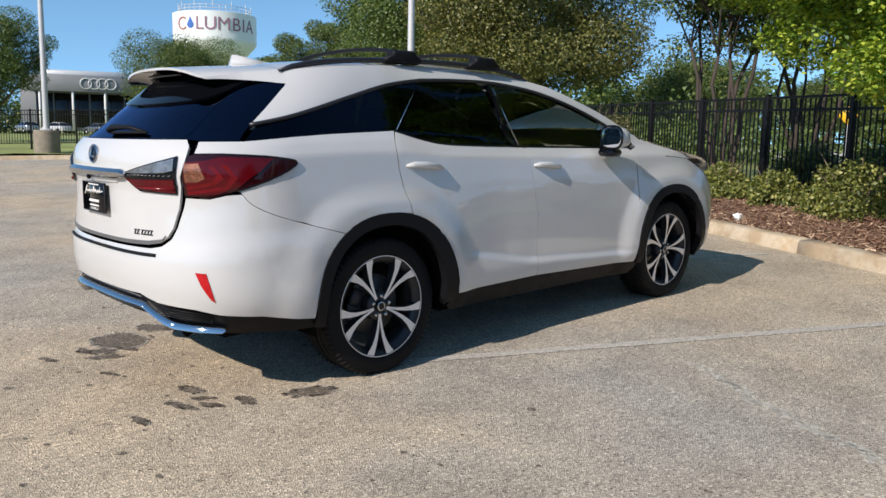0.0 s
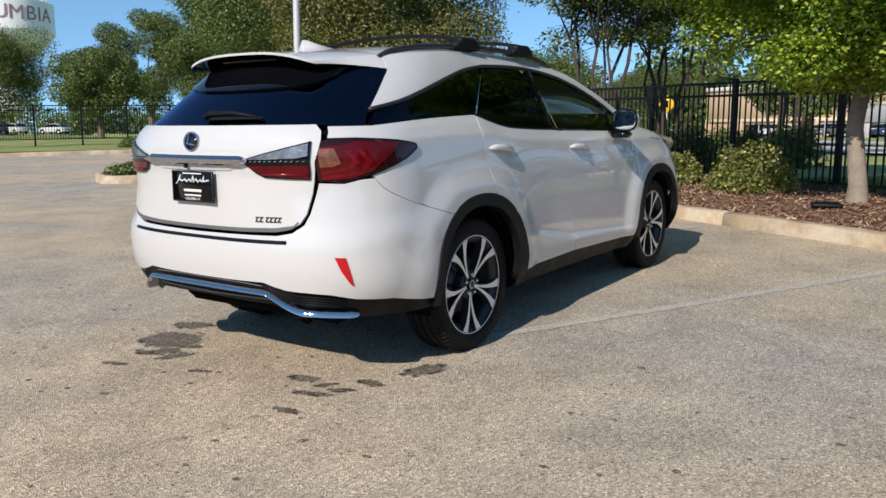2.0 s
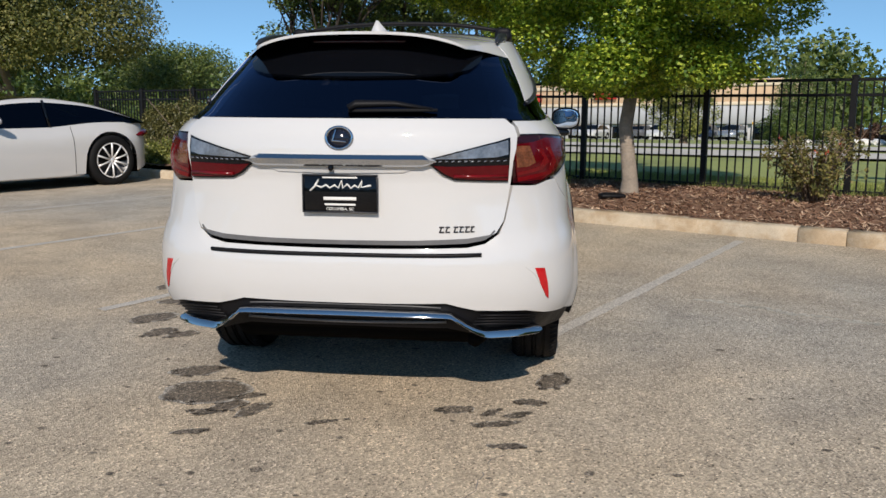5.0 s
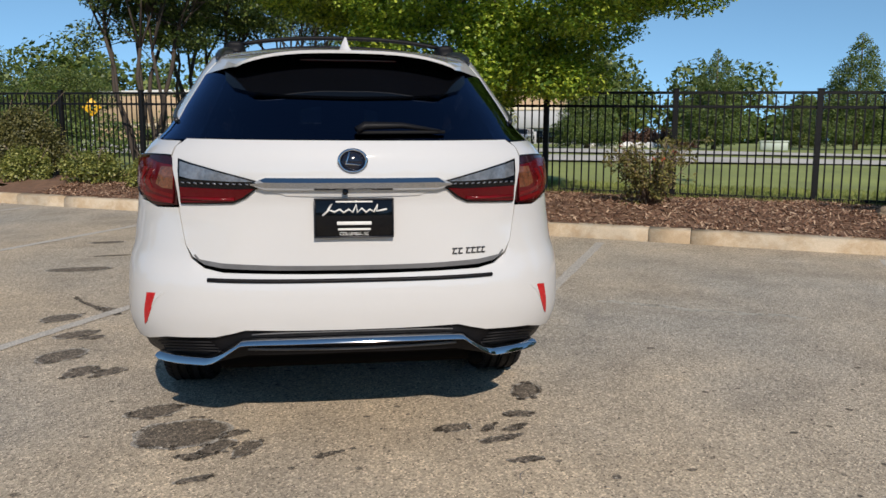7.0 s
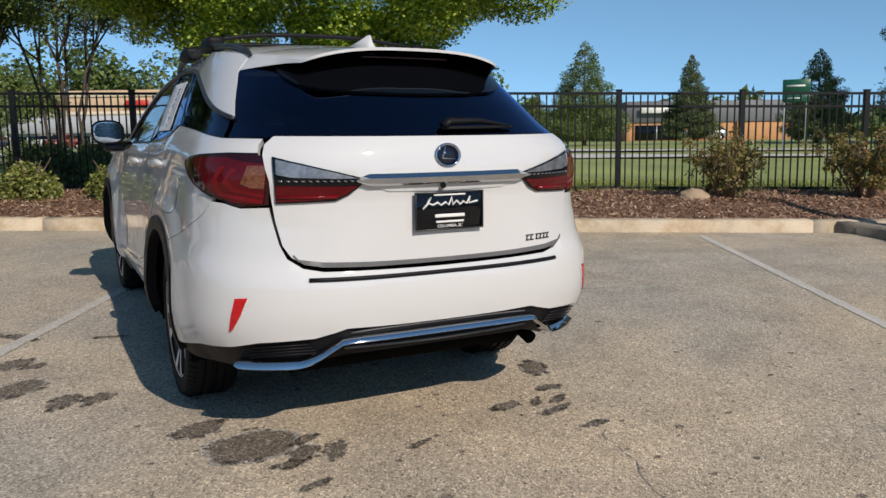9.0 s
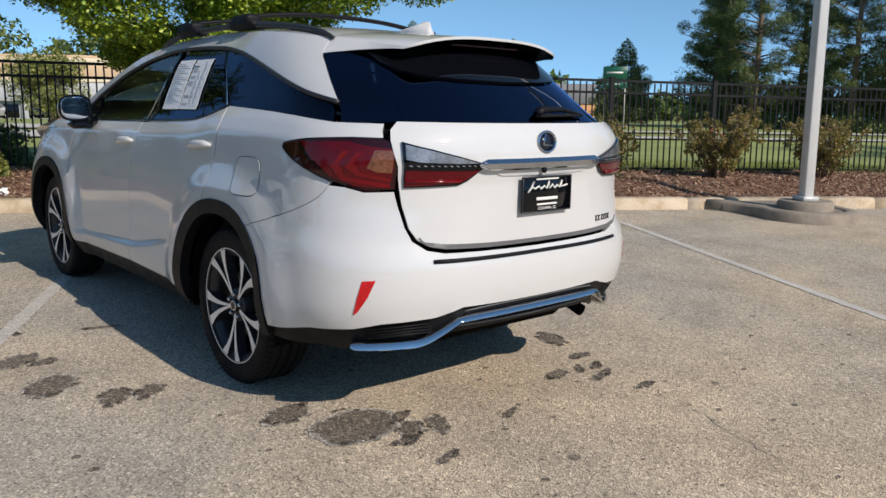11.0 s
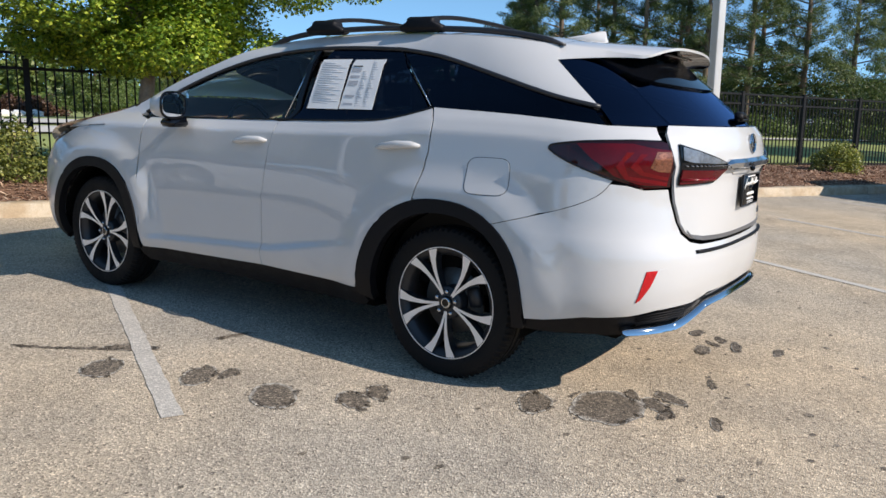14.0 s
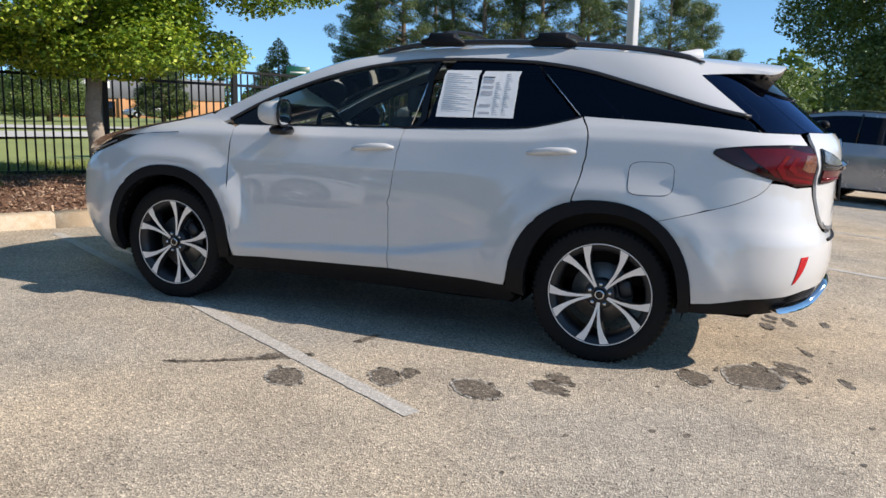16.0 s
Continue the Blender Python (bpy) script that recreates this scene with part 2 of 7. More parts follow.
def tube(bm, pts, radii, sides=8, caps=True, squash=1.0):
    """A round bar along points, with a radius at each."""
    rings = []
    n = len(pts)
    pts = [Vector(p) for p in pts]
    ref = None
    for i, p in enumerate(pts):
        d = (pts[min(i + 1, n - 1)] - pts[max(i - 1, 0)]).normalized()
        if ref is None:
            ref = Vector((0, 0, 1)) if abs(d.z) < 0.9 else Vector((1, 0, 0))
        a = (ref - d * ref.dot(d)).normalized()
        b = d.cross(a)
        ref = a
        r = radii[i] if isinstance(radii, (list, tuple)) else radii
        rings.append([bm.verts.new(p + a * (r * squash * math.cos(q)) + b * (r * math.sin(q))) for q in (2 * math.pi * k / sides for k in range(sides))])
    for r0, r1 in zip(rings, rings[1:]):
        for k in range(sides):
            bm.faces.new((r0[k], r0[(k + 1) % sides], r1[(k + 1) % sides], r1[k]))
    if caps:
        bm.faces.new(rings[0][::-1])
        bm.faces.new(rings[-1])
    return bm


def lathe(bm, profile, steps=48, m=None, closed=False):
    """Turns a profile of (radius, along) round the x axis."""
    rings = []
    for k in range(steps):
        q = 2 * math.pi * k / steps
        rings.append([bm.verts.new((a, r * math.cos(q), r * math.sin(q))) for r, a in profile])
    n = len(profile)
    for k in range(steps):
        r0, r1 = rings[k], rings[(k + 1) % steps]
        for i in range(n if closed else n - 1):
            j = (i + 1) % n
            bm.faces.new((r0[i], r0[j], r1[j], r1[i]))
    if m is not None:
        bmesh.ops.transform(bm, matrix=m, verts=[v for r in rings for v in r])
    return bm


def lerp_curve(pts):
    """A smooth curve through (t, value) points that never overshoots."""
    t = np.array([p[0] for p in pts], float)
    v = np.array([p[1] for p in pts], float)
    if t[0] > t[-1]:
        t, v = t[::-1], v[::-1]
    h = np.diff(t)
    s = np.diff(v) / h
    d = np.zeros_like(v)
    d[0], d[-1] = s[0], s[-1]
    for i in range(1, len(v) - 1):
        if s[i - 1] * s[i] > 0:
            d[i] = 2 * s[i - 1] * s[i] / (s[i - 1] + s[i])

    def at(q):
        q = min(max(q, t[0]), t[-1])
        i = min(int(np.searchsorted(t, q, "right")) - 1, len(h) - 1)
        u = (q - t[i]) / h[i]
        return float(v[i] * (1 + 2 * u) * (1 - u) ** 2 + h[i] * d[i] * u * (1 - u) ** 2 + v[i + 1] * u * u * (3 - 2 * u) + h[i] * d[i + 1] * u * u * (u - 1))

    return at


def dense(poly, step=0.03):
    """The outline with points at most a step apart."""
    out = []
    for (a, b), (c, d) in zip(poly, poly[1:] + poly[:1]):
        n = max(1, int(math.hypot(c - a, d - b) / step))
        out += [(a + (c - a) * i / n, b + (d - b) * i / n) for i in range(n)]
    return out


def rounded(pts, steps=3):
    """A curve through open points, cut finer."""
    out = []
    for i in range(len(pts) - 1):
        p0, p1, p2, p3 = pts[max(i - 1, 0)], pts[i], pts[i + 1], pts[min(i + 2, len(pts) - 1)]
        for k in range(steps):
            u = k / steps
            out.append(tuple(0.5 * (2 * b + (c - a) * u + (2 * a - 5 * b + 4 * c - d) * u * u + (3 * b - a - 3 * c + d) * u ** 3) for a, b, c, d in zip(p0, p1, p2, p3)))
    return out + [tuple(pts[-1])]


def fill(poly, step):
    """Fills a plane outline with a fine mesh: points and triangles."""
    edge = dense(poly, step)
    xs, ys = [p[0] for p in edge], [p[1] for p in edge]
    inner = []
    for i in range(int((max(xs) - min(xs)) / step) + 2):
        for j in range(int((max(ys) - min(ys)) / (step * 0.87)) + 2):
            x, y = min(xs) + (i + 0.5 * (j % 2)) * step, min(ys) + j * step * 0.87
            inner.append((x, y))
    ea = np.array(edge)
    keep = [p for p in inner if np.min(np.hypot(ea[:, 0] - p[0], ea[:, 1] - p[1])) > step * 0.55]
    n = len(edge)
    r = delaunay_2d_cdt([Vector(p) for p in edge + keep], [], [list(range(n))], 1, 1e-6)
    return [(v.x, v.y) for v in r[0]], [tuple(f) for f in r[2]]


# ---- the site ----
KX, KY, NX, NY = 0.881, -0.473, 0.473, 0.881   # along the kerb, and from the bays towards the fence
TAN = math.tan(radians(SLOPE))
KERB_N, FENCE_N = 5.22, 7.80


def kn(k, n):
    return k * KX + n * NX, k * KY + n * NY


def level(x, y):
    """The height of the ground: the lot's even fall, easing out to flat land."""
    if y > 9:
        y = 9 + 12 * math.tanh((y - 9) / 12)
    elif y < -12:
        y = -12 + 8 * math.tanh((y + 12) / 8)
    return TAN * y


def mound(n):
    """How far the mulch stands over the lot: it climbs from the kerb and stays up to the fence."""
    u = min(max((n - 5.36) / 1.05, 0), 1)
    return 0.135 + 0.125 * u * u * (3 - 2 * u)


def lawn_rise(n):
    return 0.10 + 0.11 * min(max(1 - (n - 7.9) / 4.5, 0), 1)


def drape(name, poly, material, rise, step, kind="structure", wave=0.0, skirt=0.0, label="", category=""):
    """A sheet of ground within an outline in kerb coordinates, laid over the land."""
    pts, tris = fill(poly, step)
    xy = [kn(*p) for p in pts]
    verts = [(x, y, level(x, y) + (rise if rise is not None else mound(x * NX + y * NY)) + (wave * noise.noise(Vector((x * 1.7, y * 1.7, 0))) if wave else 0)) for x, y in xy]
    bm = bmesh.new()
    vs = [bm.verts.new(v) for v in verts]
    for f in tris:
        bm.faces.new([vs[i] for i in f])
    bmesh.ops.delete(bm, geom=[v for v in bm.verts if not v.link_faces], context="VERTS")
    bm.normal_update()
    if sum(f.normal.z for f in bm.faces) < 0:
        bmesh.ops.reverse_faces(bm, faces=bm.faces)
    ob = finish(bm, name, material)
    return tagged(ob, label, category, kind=kind)


def land():
    a = np.concatenate([-np.geomspace(900, 14, 26), np.linspace(-13, 13, 53), np.geomspace(14, 900, 26)])
    verts, faces = [], []
    for k in a:
        for n in a:
            x, y = kn(k, n + 9)
            d = math.hypot(x, y)
            verts.append((x, y, level(x, y) + (lawn_rise(n + 9) if n + 9 > FENCE_N - 0.5 else -0.12) + 0.04 * noise.noise(Vector((x * 0.4, y * 0.4, 0))) * min(1, d / 8)))
    m = len(a)
    for i in range(m - 1):
        for j in range(m - 1):
            faces.append((i * m + j, (i + 1) * m + j, (i + 1) * m + j + 1, i * m + j + 1))
    ob = mesh_from("ground", verts, faces, GRASS, None, True)
    tagged(ob, "mown green lawn beyond the car park", "lawn", kind="structure")


land()
drape("car_park", [(-26.6, KERB_N), (60, KERB_N), (60, -45), (-26.6, -45)], ASPHALT, 0.0, 1.3, label="worn grey asphalt car park with exposed stones", category="asphalt")
drape("car_park", [(-26.6, KERB_N), (-8.2, KERB_N), (-8.85, 5.27), (-9.08, 5.5), (-9.15, 5.8), (-9.6, 6.0), (-26.6, 6.0)], ASPHALT, 0.0, 1.3, label="worn grey asphalt car park with exposed stones", category="asphalt")
drape("road", [(-70, 17), (-20, 17.5), (-4, 18.6), (5, 20.3), (9, 21.2), (90, 25), (90, 26.3), (9, 22.7), (5, 23.6), (-4, 23.8), (-20, 24), (-70, 25)], ROAD, 0.16, 2.6, label="pale concrete strip of road beyond the lawn", category="road")
drape("road", [(-90, 27), (-4, 27.4), (8, 27), (110, 31), (110, 32.5), (10, 28.7), (5, 31), (-4, 37), (-90, 44)], ROAD, 0.16, 3.5, label="pale road with a bare shoulder", category="road")
drape("planting_bed", [(-8.1, KERB_N + 0.1), (34, KERB_N + 0.1), (34, FENCE_N + 0.25), (-8.1, FENCE_N + 0.25)], MULCH, None, 0.22, wave=0.03, label="bed of brown bark mulch behind the kerb", category="mulch bed")

drape("planting_bed", [(-8.1, KERB_N + 0.15), (-8.75, KERB_N + 0.17), (-8.95, 5.6), (-9.05, 5.95), (-9.6, 6.12), (-14.5, 6.12), (-14.5, FENCE_N + 0.25), (-8.1, FENCE_N + 0.25)], MULCH, None, 0.22, wave=0.03, label="bed of brown bark mulch behind the kerb", category="mulch bed")


def lot_strip(name, k0, n0, k1, n1, width, material, rise=0.004, label="", category="", ragged=0.012):
    """A painted line on the asphalt, with worn edges."""
    d = Vector((k1 - k0, n1 - n0))
    L = d.length
    u, v = d / L, Vector((-d.y, d.x)) / L
    m = int(L / 0.08)
    rows = []
    for i in range(m + 1):
        for s in (-1, 1):
            p = Vector((k0, n0)) + u * (L * i / m) + v * s * (width / 2 + ragged * noise.noise(Vector((i * 0.7, s * 9, k0 * 3))))
            x, y = kn(*p)
            rows.append((x, y, level(x, y) + rise))
    f = [(2 * i, 2 * i + 1, 2 * i + 3, 2 * i + 2) for i in range(m)]
    ob = mesh_from(name, rows, f, material)
    return tagged(ob, label, category, kind="structure")


for k in (-7.6, -4.88, -2.06, 0.62, 3.38, 6.11, 8.9, 11.6, 14.3):
    lot_strip("bay_line", k, -0.46 if k != 0.62 else 0.2, k, 4.93 if k != 6.11 else 3.3, 0.09, LINE if k in (3.38, -4.88) else GHOST_LINE if k == 0.62 else FADED_LINE, label="worn white parking bay line" if k in (3.38, -4.88) else "faded white parking bay line", category="line")


def kerb_run(k0, k1, n0, joints, material, name="kerb"):
    """A concrete kerb in cast lengths with a rounded nose."""
    prof = [(0.0, -0.05), (0.012, 0.115), (0.03, 0.138), (0.055, 0.145), (0.19, 0.148), (0.205, 0.14), (0.21, -0.05)]
    cuts = [k0] + [j for j in joints if k0 < j < k1] + [k1]
    root = thing(name, None, "tan concrete kerb in cast lengths", "kerb", kind="structure")
    for a, b in zip(cuts, cuts[1:]):
        bm = bmesh.new()
        m = max(2, int((b - a) / 0.3))
        rows = []
        for i in range(m + 1):
            k = a + 0.004 + (b - a - 0.008) * i / m
            row = []
            for d, z in prof:
                w = 0.004 * noise.noise(Vector((k * 2.3, d * 20, z * 20)))
                x, y = kn(k, n0 + d + w)
                row.append(bm.verts.new((x, y, level(x, y) + z + w)))
            rows.append(row)
        for r0, r1 in zip(rows, rows[1:]):
            for i in range(len(prof) - 1):
                bm.faces.new((r0[i], r1[i], r1[i + 1], r0[i + 1]))
        bm.faces.new(rows[0]), bm.faces.new(rows[-1][::-1])
        bmesh.ops.recalc_face_normals(bm, faces=bm.faces)
        part("kerb_stone", bm, material, root)
    return root


kerb_run(-8.2, 34, KERB_N, [-7.2, -4.42, -1.98, 1.1, 1.55, 4.79, 5.37, 7.66, 10.7, 13.7, 16.8, 19.8, 23, 26, 29], KERB)


def kerb_path(name, path, label, parent=None, material=KERB, half=0.08, high=0.15):
    """A kerb that follows an outline in kerb coordinates."""
    bm = bmesh.new()
    rows = []
    for i, p in enumerate(path):
        a, b = path[max(i - 1, 0)], path[min(i + 1, len(path) - 1)]
        d = Vector((b[0] - a[0], b[1] - a[1])).normalized()
        v = Vector((-d.y, d.x))
        row = []
        for o, z in ((-half, -0.05), (-half * 0.9, high * 0.8), (-half * 0.55, high), (half * 0.55, high), (half * 0.9, high * 0.8), (half, -0.05)):
            x, y = kn(p[0] + v.x * o, p[1] + v.y * o)
            row.append(bm.verts.new((x, y, level(x, y) + z)))
        rows.append(row)
    for r0, r1 in zip(rows, rows[1:]):
        for i in range(5):
            bm.faces.new((r0[i], r1[i], r1[i + 1], r0[i + 1]))
    bm.faces.new(rows[0]), bm.faces.new(rows[-1])
    bmesh.ops.recalc_face_normals(bm, faces=bm.faces)
    if parent:
        return part(name, bm, material, parent)
    return tagged(finish(bm, name, material), label, "kerb", kind="structure")


kerb_path("kerb", [(-8.1, 5.30), (-8.5, 5.30), (-8.75, 5.32), (-8.93, 5.42), (-9.02, 5.58), (-9.06, 5.75), (-9.14, 5.92), (-9.32, 6.03), (-9.7, 6.07), (-10.2, 6.08)] + [(k, 6.08) for k in np.linspace(-10.8, -26.6, 30)], "tan concrete kerb that curves back behind the coupe")
kerb_path("kerb", [(-26.6, n) for n in np.linspace(-30, 6.0, 60)], "tan concrete kerb along a far strip of lawn")
drape("lawn_bank", [(-26.6, -30), (-26.6, 14), (-60, 14), (-60, -30)], GRASS, 0.16, 2.0, label="mown lawn bank behind the far kerb", category="lawn", wave=0.1)
isl = thing("planter_island", None, "kerbed planter island with low groundcover in the car park", "kerb island", kind="structure")
ring = [(-13.35 + 0.92 * math.copysign(abs(math.cos(q)) ** 0.5, math.cos(q)), 0.45 + 0.95 * math.copysign(abs(math.sin(q)) ** 0.5, math.sin(q))) for q in np.linspace(0, 2 * math.pi, 41)]
kerb_path("island_kerb", ring, "", isl, KERB, 0.09, 0.16)
soil = drape("island_soil", ring[:-1], MULCH, 0.12, 0.4, kind="", wave=0.04)
soil.parent = isl


def ring_kerb(c, r, name="lamp_island"):
    """The round island that carries the lamp post, with a darker kerb that sweeps in from the straight one."""
    root = thing(name, None, "round dark concrete island at the foot of a lamp post", "kerb island", kind="structure")
    bm = bmesh.new()
    path = [(c[0] - r - 0.34, KERB_N + 0.05), (c[0] - r - 0.14, KERB_N - 0.10)] + [(c[0] + r * math.cos(q), c[1] + r * math.sin(q)) for q in np.linspace(math.pi * 0.93, math.pi * 2.0, 22)] + [(c[0] + r + 0.02, KERB_N + 0.05)]
    rows = []
    for i, p in enumerate(path):
        a, b = path[max(i - 1, 0)], path[min(i + 1, len(path) - 1)]
        d = Vector((b[0] - a[0], b[1] - a[1])).normalized()
        v = Vector((-d.y, d.x))
        row = []
        for o, z in ((-0.09, -0.05), (-0.08, 0.10), (-0.05, 0.13), (0.05, 0.135), (0.09, 0.12), (0.09, -0.05)):
            x, y = kn(p[0] + v.x * o, p[1] + v.y * o)
            row.append(bm.verts.new((x, y, level(x, y) + z)))
        rows.append(row)
    for r0, r1 in zip(rows, rows[1:]):
        for i in range(5):
            bm.faces.new((r0[i], r1[i], r1[i + 1], r0[i + 1]))
    bm.faces.new(rows[0]), bm.faces.new(rows[-1])
    bmesh.ops.recalc_face_normals(bm, faces=bm.faces)
    part("island_kerb", bm, DARK_KERB, root)
    pts, tris = fill([(p[0], p[1]) for p in path[2:-1]] + [(c[0] + r * 0.98, KERB_N + 0.2), (c[0] - r * 0.98, KERB_N + 0.2)], 0.15)
    bm = bmesh.new()
    vs = []
    for p in pts:
        x, y = kn(*p)
        vs.append(bm.verts.new((x, y, level(x, y) + 0.115)))
    for f in tris:
        bm.faces.new([vs[i] for i in f])
    bmesh.ops.delete(bm, geom=[v for v in bm.verts if not v.link_faces], context="VERTS")
    bmesh.ops.recalc_face_normals(bm, faces=bm.faces)
    bm.normal_update()
    if sum(f.normal.z for f in bm.faces) < 0:
        bmesh.ops.reverse_faces(bm, faces=bm.faces)
    part("island_fill", bm, DARK_KERB, root)


LAMP = (5.95, 4.42)
ring_kerb(LAMP, 0.52)


def lamp_post(k, n, height, base_r, base_h, half, square, label):
    x, y = kn(k, n)
    z = level(x, y) + 0.05
    p = thing("lamp_post", pose(x, y, z, 0, 0, -28), label, "lamp post")
    bm = lathe(bmesh.new(), [(0.0, base_h), (base_r * 0.94, base_h), (base_r, base_h - 0.03), (base_r, -0.1)], 36, pose(0, 0, 0, 0, -90))
    sharpen(bm)
    part("plinth", bm, DARK_KERB, p, "round concrete plinth")
    bm = bmesh.new()
    if square:
        box(bm, -half, half, -half, half, base_h + 0.05, height, 0.015, None, 2)
    else:
        tube(bm, [(0, 0, base_h + 0.03), (0, 0, height)], [half, half * 0.75], 20)
        sharpen(bm)
    part("shaft", bm, GALV, p)
    part("foot_plate", box(bmesh.new(), -half * 1.7, half * 1.7, -half * 1.7, half * 1.7, base_h, base_h + 0.055, 0.008), GALV, p)
    bm = bmesh.new()
    tube(bm, [(0, 0, height - 0.1), (0.6, 0, height + 0.02)], 0.04, 8)
    box(bm, 0.5, 1.15, -0.18, 0.18, height - 0.02, height + 0.12, 0.03)
    part("lamp_head", bm, GALV, p)


lamp_post(LAMP[0], LAMP[1] + 0.02, 7.5, 0.33, 0.17, 0.066, True, "tall pale grey square steel lamp post on a concrete plinth")
lamp_post(-11.5, 3.2, 7.5, 0.36, 0.6, 0.075, False, "tall pale grey round lamp post beyond the coupe")
lamp_post(-28.5, -7.3, 8.4, 0.46, 0.98, 0.11, False, "pale grey round lamp post on a drum of concrete")


# ---- fence ----
def fence(k0, n0, dk, dn, count, label, base=0.21, near=()):
    """Black steel fence: posts, three rails a bay, upright pickets."""
    L, H = 1.815, 1.50
    d = Vector((dk, dn)).normalized()
    root = thing("steel_fence", None, label, "fence")
    pm = bpy.data.meshes.new("picket")
    bm = box(bmesh.new(), -0.010, 0.010, -0.010, 0.010, 0, H - 0.095, 0.002)
    bm.to_mesh(pm), bm.free()
    pm.materials.append(BLACK_METAL)
    post = bpy.data.meshes.new("post")
    bm = box(bmesh.new(), -0.038, 0.038, -0.038, 0.038, -0.2, H + 0.03, 0.004)
    box(bm, -0.045, 0.045, -0.045, 0.045, H + 0.03, H + 0.045, 0.004)
    bm.to_mesh(post), bm.free()
    post.materials.append(BLACK_METAL)
    rest = []
    turn = math.degrees(math.atan2(d.x * KY + d.y * NY, d.x * KX + d.y * NX))
    for i in range(count):
        p = Vector((k0, n0)) + d * (L * i)
        q = p + d * L
        (xa, ya), (xb, yb) = kn(*p), kn(*q)
        za, zb = level(xa, ya) + base, level(xb, yb) + base
        o = new("post", post)
        o.parent, o.matrix_basis = root, pose(xa, ya, za, 0, 0, turn)
        for h in (0.095, H - 0.20, H - 0.012):
            bm = bmesh.new()
            w = Vector((xb - xa, yb - ya, zb - za))
            m = Matrix.Translation(((xa + xb) / 2, (ya + yb) / 2, (za + zb) / 2 + h)) @ Matrix.Rotation(radians(turn), 4, "Z") @ Matrix.Rotation(-math.atan2(zb - za, L), 4, "Y")
            box(bm, -L / 2 + 0.038, L / 2 - 0.038, -0.017, 0.017, -0.019, 0.019, 0.003, m)
            part("rail", bm, BLACK_METAL, root, smooth=False)
        for j in range(1, 17):
            u = j / 17
            x, y, z = xa + (xb - xa) * u, ya + (yb - ya) * u, za + (zb - za) * u + 0.06
            if i in near:
                o = new("picket", pm)
                o.parent, o.matrix_basis = root, pose(x, y, z, 0, 0, turn)
            else:
                rest.append((x, y, z))
    if rest:
        c, s = math.cos(radians(turn)), math.sin(radians(turn))
        verts, faces = [], []
        for x, y, z in rest:
            b = len(verts)
            for zz in (0, H - 0.095):
                for a, e in ((-0.01, -0.01), (0.01, -0.01), (0.01, 0.01), (-0.01, 0.01)):
                    verts.append((x + a * c - e * s, y + a * s + e * c, z + zz))
            faces += [(b, b + 1, b + 5, b + 4), (b + 1, b + 2, b + 6, b + 5), (b + 2, b + 3, b + 7, b + 6), (b + 3, b, b + 4, b + 7), (b + 4, b + 5, b + 6, b + 7)]
        o = mesh_from("far_picket_row", verts, faces, BLACK_METAL, root)
        o["kind"] = "stuff"
    return root


FENCE_K0 = -0.645 - 1.815 * 8
fence(FENCE_K0, FENCE_N, 1, 0, 30, "black steel picket fence behind the planting bed", near=range(3, 21))
fence(-33, -27, 0, 1, 24, "distant black steel picket fence along a lawn", 0.35)


# ---- the white car: one smooth body surface from which every panel is cut ----
REAR = lerp_curve([(0.22, -0.95), (0.32, -1.02), (0.42, -1.09), (0.52, -1.13), (0.62, -1.145), (0.735, -1.14), (0.77, -1.115), (0.9, -1.115), (1.04, -1.115), (1.10, -1.13),
                   (1.2, -1.12), (1.245, -1.10), (1.268, -1.075), (1.32, -1.01), (1.40, -0.915), (1.5, -0.79), (1.6, -0.665), (1.7, -0.55)])
NOSE = lerp_curve([(0.22, 3.70), (0.4, 3.80), (0.6, 3.86), (0.78, 3.85), (0.9, 3.78), (1.0, 3.66), (1.1, 3.55), (1.7, 3.5)])
SIDE = lerp_curve([(0.20, 0.84), (0.28, 0.875), (0.35, 0.915), (0.42, 0.936), (0.48, 0.942), (0.55, 0.940), (0.65, 0.936), (0.78, 0.928), (0.9, 0.918), (1.0, 0.907), (1.08, 0.896),
                   (1.15, 0.886), (1.167, 0.883), (1.176, 0.8795), (1.20, 0.864), (1.23, 0.845), (1.265, 0.812), (1.3, 0.788), (1.4, 0.75), (1.5, 0.707), (1.58, 0.667), (1.63, 0.635), (1.66, 0.607), (1.72, 0.55)])
BELT = lerp_curve([(-1.2, 1.26), (-0.7, 1.262), (-0.2, 1.275), (0.15, 1.27), (0.4, 1.242), (0.7, 1.222), (1.24, 1.196), (2.0, 1.17), (2.5, 1.15), (3.9, 1.02)])
ROOF = lerp_curve([(-0.9, 1.555), (-0.6, 1.59), (-0.38, 1.612), (-0.11, 1.64), (0.25, 1.66), (0.67, 1.668), (1.0, 1.66), (1.23, 1.645), (1.6, 1.59), (1.92, 1.485), (2.17, 1.39), (2.55, 1.222), (2.9, 1.135), (3.34, 1.035), (3.70, 0.90), (3.9, 0.80)])
QUARTER = 1.12
BLUNT = 3.0                                   # how square the corners of the nose are


def corner(z):
    return 0.62 + 0.12 * min(max((z - 1.2) / 0.3, 0), 1), 2.5 + 0.35 * min(max((0.95 - z) / 0.2, 0), 1)


